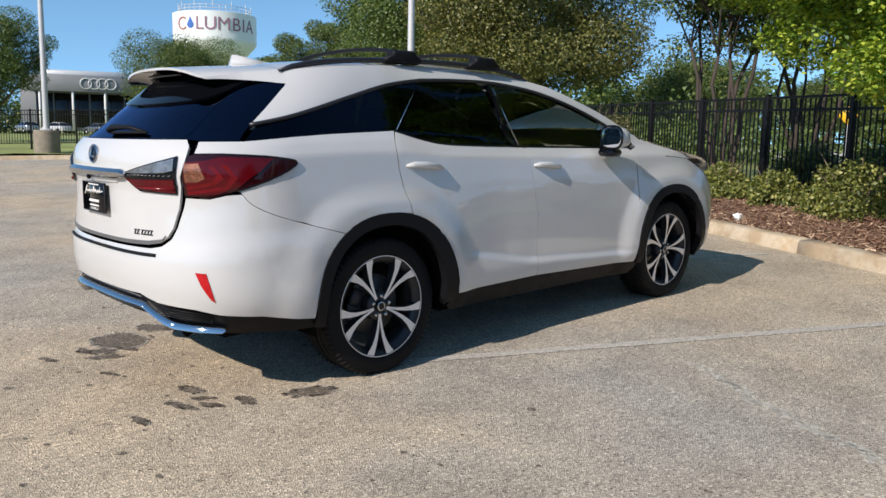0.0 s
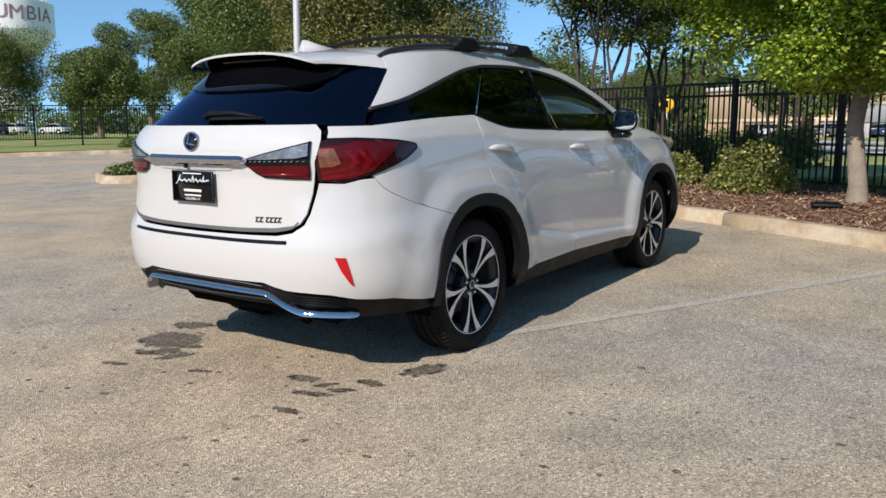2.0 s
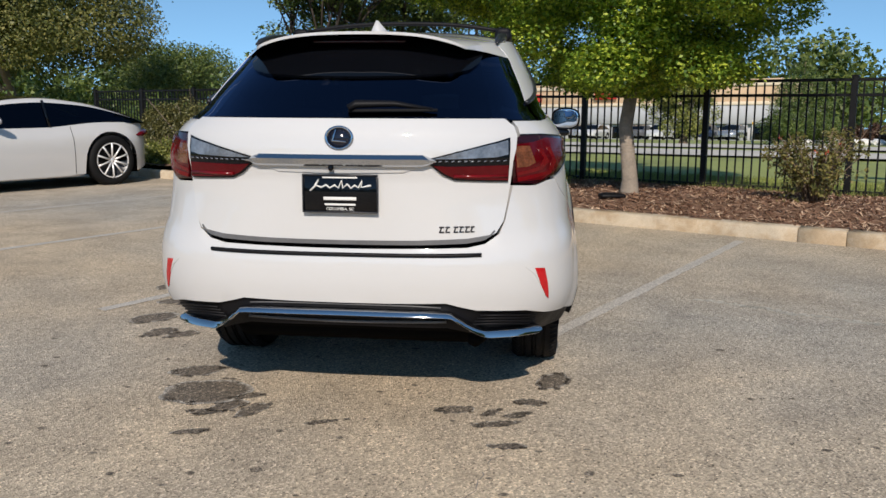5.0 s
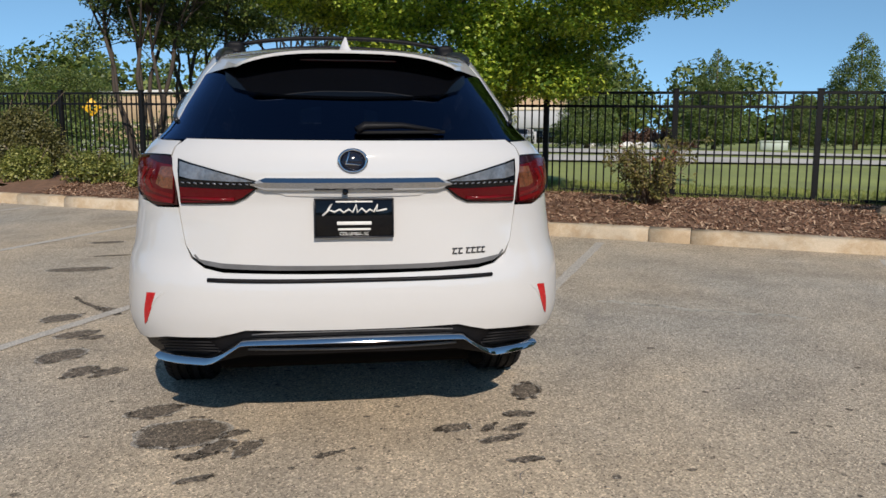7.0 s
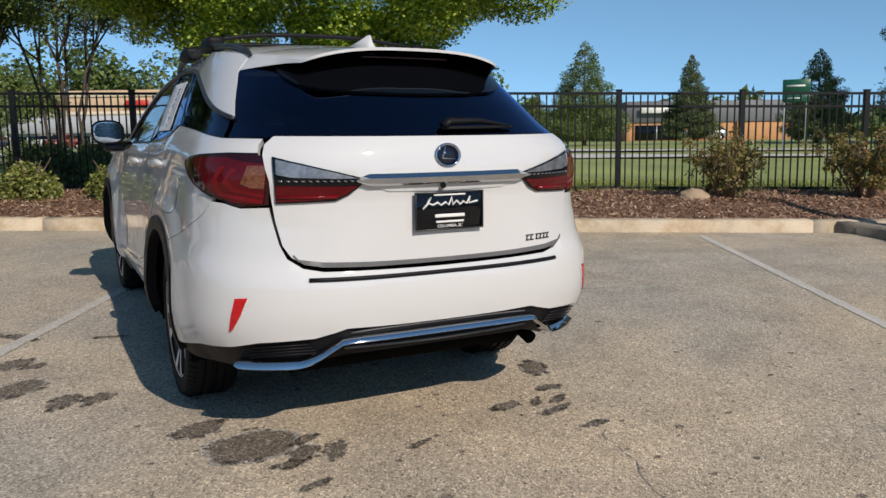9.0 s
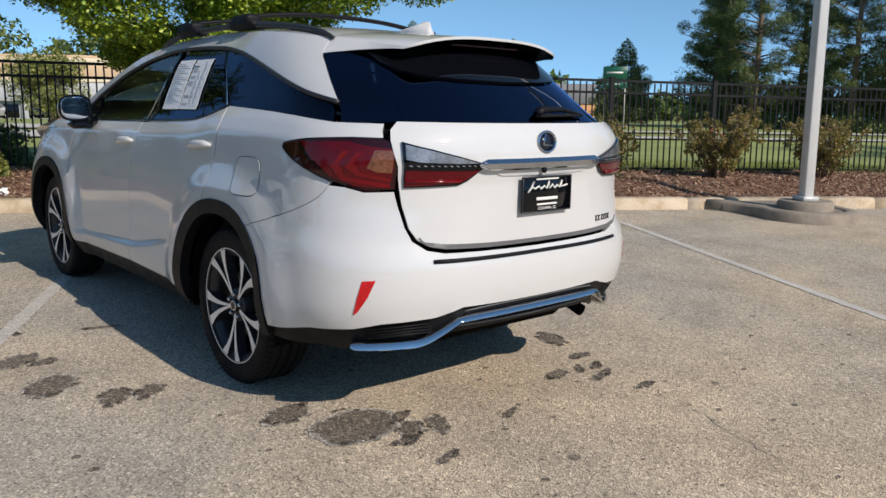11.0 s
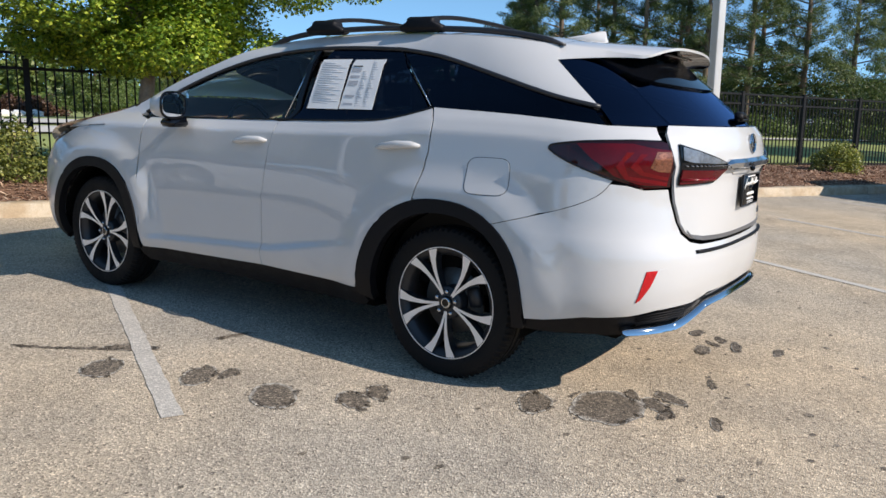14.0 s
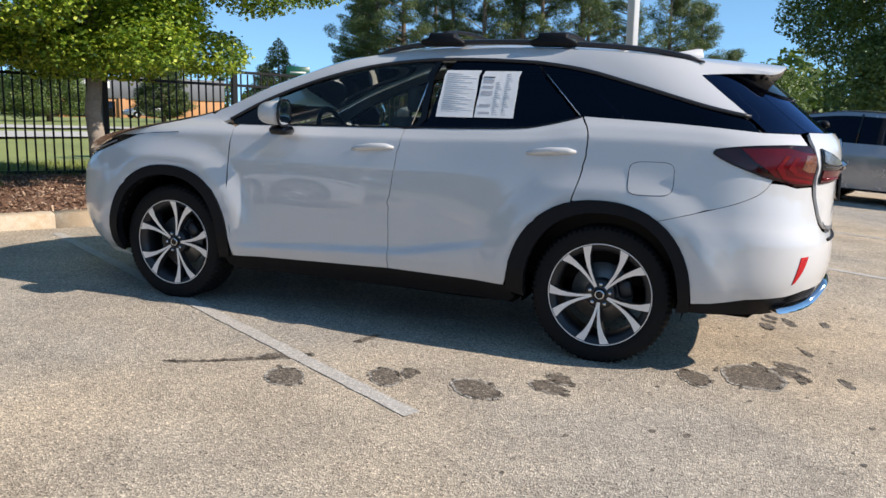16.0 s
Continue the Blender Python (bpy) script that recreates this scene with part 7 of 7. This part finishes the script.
SILVER = surface("silver_paint", (0.36, 0.375, 0.40), 0.03, 5, 0.25, metal=0.55, coat=0.9)
plain_car("coupe_car", LOT @ pose(*kn(-10.85, 5.35 + 0.38), 0, 0, 0, 151.8) @ Matrix.Scale(1.1, 4), 4.77, 1.92,
          [(0, 0.80), (0.05, 0.88), (0.35, 0.96), (1.0, 0.97), (2.0, 0.90), (2.9, 0.895), (3.6, 0.90), (4.2, 0.85), (4.6, 0.76), (4.77, 0.66)],
          [(0.25, 0.96), (0.7, 1.13), (1.3, 1.28), (1.9, 1.335), (2.4, 1.30), (2.9, 1.12), (3.35, 0.90)], (0.28, 3.32), (0.93, 3.80), 0.385, WHITE,
          "low white two-door coupe with a dark roof, parked by the kerb", 0.20)
sx, sy = kn(11.25, 4.75)
plain_car("silver_suv", LOT @ pose(sx, sy, 0, 0, 0, 151.8), 4.85, 1.88,
          [(0, 0.92), (0.06, 1.04), (0.5, 1.08), (1.5, 1.05), (2.6, 1.02), (3.4, 1.00), (4.1, 0.92), (4.6, 0.80), (4.85, 0.66)],
          [(0.10, 1.06), (0.35, 1.36), (0.8, 1.52), (1.6, 1.60), (2.3, 1.57), (2.9, 1.38), (3.45, 1.02)], (0.12, 3.40), (0.98, 3.78), 0.36, SILVER,
          "silver grey SUV backed into a bay", 0.26)


# ---- far things ----
def block_building(k0, k1, n0, depth, bands, label, name="shop_building", signs=(), bays=None):
    """A low shop building with a canopy, piers, glazed bays and a parapet. bands: (z0, z1, material, proud)."""
    x, y = kn(k0, n0)
    b = thing(name, pose(x, y, level(x, y) - 0.2, 0, 0, math.degrees(math.atan2(KY, KX))), label, "building")
    L = k1 - k0
    for z0, z1, mat, pr in bands:
        part("wall", box(bmesh.new(), 0, L, -pr, depth, z0, z1, 0.02), mat, b)
    m = int(L / 5)
    for i in range(m):
        a = L * i / m
        part("pier", box(bmesh.new(), a, a + 0.7, -0.35, 0.1, 0, bands[0][1], 0.02), bands[0][2], b)
        if bays and i not in bays:
            continue
        w = part("window", box(bmesh.new(), a + 1.0, a + L / m - 0.3, -0.08, 0.05, 0.4, bands[0][1] - 0.3, 0.02), GLOSS_BLACK, b)
        part("window_frame", box(bmesh.new(), a + 1.0 + (L / m - 1.3) / 2 - 0.04, a + 1.0 + (L / m - 1.3) / 2 + 0.04, -0.12, -0.07, 0.4, bands[0][1] - 0.4), GALV, w)
    for a, c, z0, z1, mat in signs:
        part("sign", box(bmesh.new(), a, c, -0.8, -0.62, z0, z1, 0.02), mat, b)
    part("roof", box(bmesh.new(), 0.2, L - 0.2, 0.3, depth - 0.2, bands[-1][1] - 0.3, bands[-1][1] + 0.02), GALV, b)
    return b


PEACH = surface("peach_render", (0.54, 0.385, 0.25), 0.08, 0.6, 0.9)
CREAM = surface("cream_render", (0.66, 0.56, 0.42), 0.06, 0.6, 0.9)
GREY_WALL = surface("grey_cladding", (0.42, 0.43, 0.45), 0.08, 0.5, 0.7)
ORANGE_BRICK = surface("orange_brick", (0.46, 0.235, 0.105), 0.15, 0.8, 0.85)
SLATE = surface("slate_grey_cladding", (0.14, 0.145, 0.16), 0.1, 0.6, 0.7)
RED_SIGN = surface("red_sign", (0.5, 0.03, 0.02), 0.1, 3, 0.5)
GREEN_SIGN = surface("green_sign", (0.008, 0.085, 0.05), 0.1, 3, 0.4)
YELLOW = surface("yellow_sign", (0.75, 0.42, 0.01), 0.08, 5, 0.5)
BLUE_SIGN = surface("blue_sign", (0.03, 0.12, 0.42), 0.1, 3, 0.5)
block_building(-54, -14, 82, 16, [(0, 2.0, GREY_WALL, 0.0), (2.0, 3.9, GREY_WALL, 0.5), (3.9, 4.25, CREAM, 0.6), (4.25, 5.8, PEACH, 0.35), (5.8, 6.2, CREAM, 0.5), (6.2, 6.5, PEACH, 0.4)], "long peach and cream row of shops", signs=((10.8, 12.3, 4.5, 5.4, RED_SIGN), (19.0, 21.6, 4.7, 5.4, RED_SIGN)))
block_building(-77, -54, 81, 17, [(0, 2.2, PEACH, 0.0), (2.2, 2.6, CREAM, 0.3), (2.6, 6.3, PEACH, 0.2), (6.3, 6.8, PALE, 0.5)], "tall plain peach end of the row of shops", bays=(1, 3))
block_building(19, 37, 84, 14, [(0, 2.3, ORANGE_BRICK, 0.0), (2.3, 4.6, SLATE, 0.15)], "low shop with a dark upper wall and orange base", signs=((1.5, 5, 3.3, 4.0, PALE),), bays=(0,))


ALU = surface("grey_aluminium_panels", (0.20, 0.205, 0.215), 0.08, 0.5, 0.6)


def showroom():
    """The pale showroom far beyond the lawn, with a glazed front, slim columns and four linked rings as plain hoops."""
    b = thing("showroom_building", pose(-118, 39.5, level(-118, 39.5) + 0.5, 0, 0, -109), "pale grey showroom with a glazed front and slim columns", "building")
    part("wall", box(bmesh.new(), -9, 9, -12, -1.2, 0, 7.6, 0.05), ALU, b)
    part("fascia", box(bmesh.new(), -7.5, 7.5, -1.2, 1.2, 5.6, 8.0, 0.05), ALU, b)
    part("roof", box(bmesh.new(), -5.5, 6.5, -11, -3, 7.6, 8.9, 0.3), GALV, b)
    for i in range(6):
        w = part("window", box(bmesh.new(), -7.2 + 2.4 * i, -5.0 + 2.4 * i, -1.2, -1.1, 0.5, 5.4, 0.01), GLOSS_BLACK, b)
    for i in range(4):
        part("column", tube(bmesh.new(), [(-6.5 + 4.3 * i, 0.9, 0), (-6.5 + 4.3 * i, 0.9, 5.7)], 0.16, 10), PALE, b)
    for i in range(4):
        ring = [(-3.0 + 1.1 * i + 0.75 * math.cos(q), 1.28, 6.8 + 0.75 * math.sin(q)) for q in np.linspace(0, 2 * math.pi, 21)]
        part("sign_ring", tube(bmesh.new(), ring, 0.09, 6, False), GALV, b)


showroom()
g = thing("utility_box", pose(*kn(4, 40), level(*kn(4, 40)) + 0.1, 0, 0, -28), "low pale green utility box on the lawn", "utility box")
part("casing", box(bmesh.new(), -0.65, 0.65, -0.4, 0.4, 0, 0.42, 0.03), surface("pale_green_paint", (0.42, 0.48, 0.42), 0.08, 3, 0.6), g)
part("lid", box(bmesh.new(), -0.68, 0.68, -0.43, 0.43, 0.42, 0.5, 0.02), surface("pale_green_lid", (0.46, 0.52, 0.46), 0.08, 3, 0.6), g)
for k, n in ((-9.4, 47), (-8.4, 47), (1.5, 46)):
    g = thing("marker_post", pose(*kn(k, n), level(*kn(k, n)) + 0.05, 0, 0, -28), "slim pale marker post beside the road", "post", "marker posts")
    part("post", box(bmesh.new(), -0.07, 0.07, -0.03, 0.03, -0.1, 1.5, 0.01), PALE, g)
    part("band", box(bmesh.new(), -0.075, 0.075, -0.035, 0.035, 1.2, 1.35, 0.005), YELLOW, g)
r = np.random.default_rng(33)
for i in range(7):
    bm = bmesh.new()
    bmesh.ops.create_icosphere(bm, subdivisions=2, radius=1)
    for v in bm.verts:
        d = 1 + 0.35 * noise.noise(v.co * 1.3 + Vector((i * 7, 0, 0)))
        v.co = Vector((v.co.x * 0.5 * d, v.co.y * 0.3 * d, v.co.z * 0.26 * d))
    bx, by = kn(-6.6 + 0.78 * i, 47.6 + 0.3 * r.random())
    ob = finish(bm, "boulder", PALE, smooth=False)
    ob.matrix_world = pose(bx, by, level(bx, by) + 0.22, 0, 0, 360 * r.random())
    tagged(ob, "pale boulder edging a far roadside bed", "boulder", "roadside boulders")


def water_tower():
    """A water tower: a wide drum with a rounded belly on a single stem, rail and aerials on top, the town's name round it."""
    x, y, z = -280.3, 142.6, level(-279, 145) - 2.5
    t = thing("water_tower", pose(x, y, z), "white water tower with a broad drum and painted town name", "water tower")
    white = surface("tank_white", (0.78, 0.78, 0.77), 0.04, 0.2, 0.5)
    R, z0, z1 = 15.2, 36.8, 46.4
    up = pose(0, 0, 0, 0, -90)
    bm = lathe(bmesh.new(), [(0.0, z1 + 0.6), (R * 0.9, z1 + 0.3), (R, z1), (R, z0)], 64, up)
    sharpen(bm)
    part("drum", bm, white, t)
    bm = lathe(bmesh.new(), [(R, z0), (R * 0.985, z0 - 1.0), (R * 0.80, z0 - 4.2), (R * 0.52, z0 - 7.8), (R * 0.30, z0 - 10), (4.0, z0 - 12), (3.6, 5), (5.5, 0)], 64, up)
    part("belly", bm, white, t)
    rail = bmesh.new()
    for i in range(36):
        q = 2 * math.pi * i / 36
        p = Vector((R * 0.86 * math.cos(q), R * 0.86 * math.sin(q), z1 + 0.3))
        tube(rail, [p, p + Vector((0, 0, 2.2 + 1.6 * (i % 3 == 0)))], 0.12, 4)
    for h in (1.1, 2.2):
        tube(rail, [(R * 0.86 * math.cos(q), R * 0.86 * math.sin(q), z1 + 0.3 + h) for q in np.linspace(0, 2 * math.pi, 37)], 0.10, 4, False)
    part("railing", rail, GALV, t)
    face = math.atan2(-3 - y, 3.5 - x)
    cols = {"C": surface("brick_red_paint", (0.36, 0.13, 0.12), 0.05, 1, 0.6), "L": surface("plum_paint", (0.30, 0.15, 0.20), 0.05, 1, 0.6), "drop": BLUE_SIGN}
    wide = {"C": 1.05, " ": 0.86, "L": 0.86, "U": 1.06, "M": 1.28, "B": 1.0, "I": 0.52, "A": 1.05}
    run = 0.0
    for ch in "C LUMBIA":
        q = face + 0.04 + 0.268 * (run + wide[ch] / 2 - 3.84)
        run += wide[ch]
        m = Matrix.Rotation(q + math.pi / 2, 4, "Z") @ Matrix.Translation((0, -R - 0.06, z0 + 3.0)) @ pose(0, 0, 0, 90)
        if ch == " ":
            bm = bmesh.new()
            pts = [(1.35 * math.sin(a) * (1 if math.cos(a) < 0 else 1 - 0.85 * math.cos(a) ** 0.9), 1.9 - (1.5 * -math.cos(a) if math.cos(a) < 0 else -2.6 * math.cos(a)), 0.0) for a in np.linspace(0, 2 * math.pi, 33)[:-1]]
            vs = [bm.verts.new(p) for p in pts]
            bm.faces.new(vs)
            r = bmesh.ops.extrude_face_region(bm, geom=bm.faces[:])
            bmesh.ops.translate(bm, verts=[g for g in r["geom"] if isinstance(g, bmesh.types.BMVert)], vec=(0, 0, 0.08))
            bmesh.ops.recalc_face_normals(bm, faces=bm.faces)
            ob = part("painted_drop", bm, cols["drop"], t, smooth=False)
            ob.matrix_basis = m
        else:
            words("painted_letter", ch, 6.6, t, m, cols["C" if ch == "C" else "L"], 0.05)


water_tower()
# road sign on two posts, with unreadable lines
g = thing("road_sign", pose(25.4, 17.9, level(25.4, 17.9) + 0.1, 0, 0, -52), "green road sign with white lines on two posts", "sign")
part("panel", box(bmesh.new(), -0.5, 0.5, -0.02, 0.02, 2.26, 2.78, 0.01), GREEN_SIGN, g)
part("panel", box(bmesh.new(), -0.5, 0.5, -0.02, 0.02, 1.90, 2.2, 0.01), GREEN_SIGN, g)
part("lettering_bar", box(bmesh.new(), -0.36, 0.32, -0.03, -0.02, 2.49, 2.56), PALE, g)
part("lettering_bar", box(bmesh.new(), -0.36, 0.2, -0.03, -0.02, 2.03, 2.07), PALE, g)
for a in (-0.4, 0.4):
    part("post", box(bmesh.new(), a - 0.04, a + 0.04, 0.02, 0.08, -0.2, 2.75), GALV, g)
for x, y, turn, h, half in ((-12.7, 42.5, 15, 2.15, 0.36), (-5.6, 51.5, 50, 1.9, 0.33)):
    g = thing("warning_sign", pose(x, y, level(x, y) + 0.1, 0, 0, turn), "yellow warning sign on a post beside the far road", "sign", "yellow warning signs")
    part("panel", box(bmesh.new(), -half, half, -0.015, 0.015, -half, half, 0.02, Matrix.Translation((0, 0, h)) @ Matrix.Rotation(math.pi / 4, 4, "Y")), YELLOW, g)
    part("symbol_bar", box(bmesh.new(), -0.07, 0.07, -0.022, -0.014, h - 0.2, h + 0.2), BLACK, g)
    part("post", box(bmesh.new(), -0.03, 0.03, 0.015, 0.06, -0.2, h + 0.2), GALV, g)
# far parked cars
r = np.random.default_rng(14)
paints = [WHITE, SILVER, surface("dark_blue_paint", (0.02, 0.03, 0.06), 0.1, 3, 0.3, coat=0.8), surface("red_car_paint", (0.28, 0.02, 0.02), 0.1, 3, 0.3, coat=0.8), surface("grey_car_paint", (0.1, 0.1, 0.11), 0.1, 3, 0.3, coat=0.8)]
far = [(kn(-58 + 3.4 * i, 74 + 0.5 * r.random()), 152 + 180 * (i % 2), (0, 1, 4, 0, 2, 0, 3, 1, 0, 4, 0, 2, 1)[i]) for i in range(13)] + [((-104 - 4 * r.random(), 24 + 4.4 * i), 90 + 20 * r.random(), (0, 1, 0, 4, 0, 1, 2, 0, 0)[i]) for i in range(9)] + [((65, 6.9), 60, 0), (kn(26, 72), 62, 1), ((-88, 34), 30, 0)]
for (x, y), a, p in far:
    plain_car("parked_car", pose(x, y, level(x, y) + 0.15, 0, 0, a), 4.6, 1.82, [(0, 0.78), (0.06, 0.92), (0.5, 0.98), (1.5, 0.96), (3.2, 0.93), (4.0, 0.84), (4.6, 0.6)],
              [(0.3, 0.98), (0.9, 1.32), (1.6, 1.46), (2.3, 1.43), (3.3, 0.94)], (0.32, 3.25), (0.9, 3.6), 0.32, paints[p], "far parked car a few steps from the shops", 0.28, group="far parked cars", detail=False)

# ---- trees round the site ----
for x, y, top, rad, s, leaf, cnt, nm in ((-15.5, 19.5, 10.5, 4.3, 51, LEAF_OLIVE, 26000, "spreading olive-green oak beyond the fence"), (-22.5, 20.5, 11.5, 4.6, 52, LEAF_DARK, 26000, "large dark green tree behind the lamp post"),
                                         (-30, 25, 7.0, 3.2, 53, LEAF_MID, 15000, "mid-green broad tree at the lawn's edge"), (-16.5, 50, 4.6, 3.4, 54, LEAF_MID, 15000, "dark broad tree behind the crape myrtles"),
                                         (-50.1, 10.1, 8.4, 3.2, 55, LEAF_DARK, 14000, "dark green tree by the far lawn"), (-50.6, 22.3, 7.5, 4.4, 56, LEAF_MID, 15000, "bright green young tree on the far lawn"),
                                         (-45.5, 31.0, 9.2, 3.4, 57, LEAF_MID, 26000, "slim mid-green tree on the far lawn"), (-40.7, 24.1, 5.2, 2.6, 65, LEAF_MID, 15000, "mid-green tree behind the lawn"), (-38, 32, 9.5, 4.2, 58, LEAF_DARK, 12000, "dark tree at the back of the lawn"),
                                         (25.6, -6.3, 9.5, 5.0, 59, LEAF_DARK, 46000, "large dark tree over the silver SUV"), (41.5, -1.0, 4.2, 2.6, 60, LEAF_DARK, 9000, "low green tree at the end of the car park"),
                                         (8.7, 39.3, 3.9, 1.9, 64, LEAF_HEDGE, 5200, "small olive-green tree beside the far road"), (-3.0, 31, 3.0, 2.6, 61, LEAF_MID, 11000, "green tree beyond the road"), (-16, 33, 4.2, 3.6, 62, LEAF_MID, 12000, "green tree in the far row"), (-21.8, 25.2, 10.5, 4.2, 63, LEAF_DARK, 16000, "tall dark tree behind the oak")):
    broad_tree(0, 0, 0.4 if s in (59, 64) else 1.5, top, rad, s, leaf, int(cnt * (2.6 if s > 56 else 4.6)), 0.056 if s > 56 else 0.048, "tree", nm, trunk=0.20, clumps=34, xy=(x, y))
for x, y, top, rad, s, leaf, cnt in ((21.7, 38.2, 6.4, 2.1, 71, LEAF_DARK, 6500), (29.3, 36.6, 7.4, 2.6, 72, LEAF_DARK, 8500), (35.0, 33.4, 6.3, 1.6, 73, LEAF_PINE, 6500), (40.5, 28.6, 6.4, 2.2, 74, LEAF_PINE, 8000), (15.0, 40.5, 5.4, 2.2, 75, LEAF_DARK, 6000), (32, 46, 4.4, 1.7, 77, LEAF_MID, 3500)):
    cone_tree(x, y, top * 0.9, rad * 1.08, s, leaf, int(cnt * 5.0), 0.055, "young upright tree on the roadside lawn", "roadside trees")
for i, (x, y, top) in enumerate(((44.4, 24.6, 10.5), (42.5, 22.6, 11.5), (41.1, 20.1, 12.5), (44.0, 17.8, 13), (43.1, 15.4, 13), (46.0, 13.6, 13), (44.1, 12.0, 12.5), (44.9, 9.8, 13), (47, 7.2, 12), (50.4, 5.0, 10.5), (54, 3.2, 9), (58, 1.5, 6), (49, 27.0, 10), (47.5, 20.5, 13), (50, 15.5, 13), (51, 10.5, 12))):
    pine(x, y, top, 200 + i, first=(0.14, 0.26, 0.10, 0.2)[i % 4])


def woods(name, label, spots, leaf, count, size, seed, flat=0.75, jitter=3.0, wide=3.5):
    """A far belt of woodland, too far off to count."""
    r = np.random.default_rng(seed)
    cl = []
    for x, y, h in spots:
        for i in range(5):
            rr = h * (0.20 + 0.16 * r.random())
            cl.append((x + jitter * r.normal(), y + jitter * r.normal(), level(x, y) + h * (0.25 + 0.6 * r.random()), rr, rr, rr * 0.9))
        cl.append((x, y, level(x, y) + h * 0.3, wide, wide, h * 0.4))
    ob = leaves(name, cl, count, size, leaf, None, seed=seed, hollow=0.45, flat=flat)
    tagged(ob, label, "woodland", kind="stuff")


def belt(a0, a1, dist, h, m, seed):
    r = np.random.default_rng(seed)
    return [(dist * math.cos(a) * (0.92 + 0.16 * r.random()), dist * math.sin(a) * (0.92 + 0.16 * r.random()), h * (0.7 + 0.6 * r.random())) for a in np.linspace(radians(a0), radians(a1), m)]


woods("far_woods", "belt of mixed green woodland on the horizon", belt(62, 128, 125, 11, 50, 81), LEAF_MID, 60000, 0.38, 81)
woods("far_woods", "dark woodland behind the shops and pines", belt(-30, 62, 120, 5, 52, 82), LEAF_DARK, 30000, 0.45, 82)
woods("far_woods", "belt of trees beyond the far lawn", belt(122, 176, 150, 6.5, 52, 83), LEAF_DARK, 52000, 0.26, 83, wide=5.0)
woods("far_woods", "belt of trees behind the car park", belt(200, 330, 75, 9, 60, 84), LEAF_DARK, 9000, 0.7, 84)
woods("far_woods", "dark trees beyond the end of the car park", belt(-26, -1, 85, 7, 16, 86), LEAF_DARK, 9000, 0.4, 86)
woods("undergrowth", "dark brush along the far fence", [(*kn(-35.5 + 0.6 * math.sin(2 * i), 6.5 + 1.05 * i), 2.9) for i in range(10)], LEAF_DARK, 30000, 0.07, 89, jitter=0.9, wide=1.6)
woods("undergrowth", "dark tangled brush below the trees behind the fence", [(*kn(-29 + 0.9 * i, 14.0 + 1.2 * math.sin(i * 1.7)), 2.2) for i in range(14)], LEAF_DARK, 30000, 0.06, 87)
r = np.random.default_rng(85)
woods("undergrowth", "dark green thicket of young trees below the pines", [(47.5 + 1.2 * math.sin(i), 27.5 - 0.8 * i, 2.6 + 2.6 * r.random()) for i in range(36)], LEAF_PINE, 62000, 0.10, 85, flat=0.35, jitter=0.9, wide=1.2)
woods("undergrowth", "low tangled brush at the foot of the pines", [(44 + 1.5 * math.sin(i), 25 - 1.0 * i, 0.9 + 0.5 * r.random()) for i in range(26)], LEAF_DARK, 22000, 0.06, 88, jitter=0.8, wide=1.0)
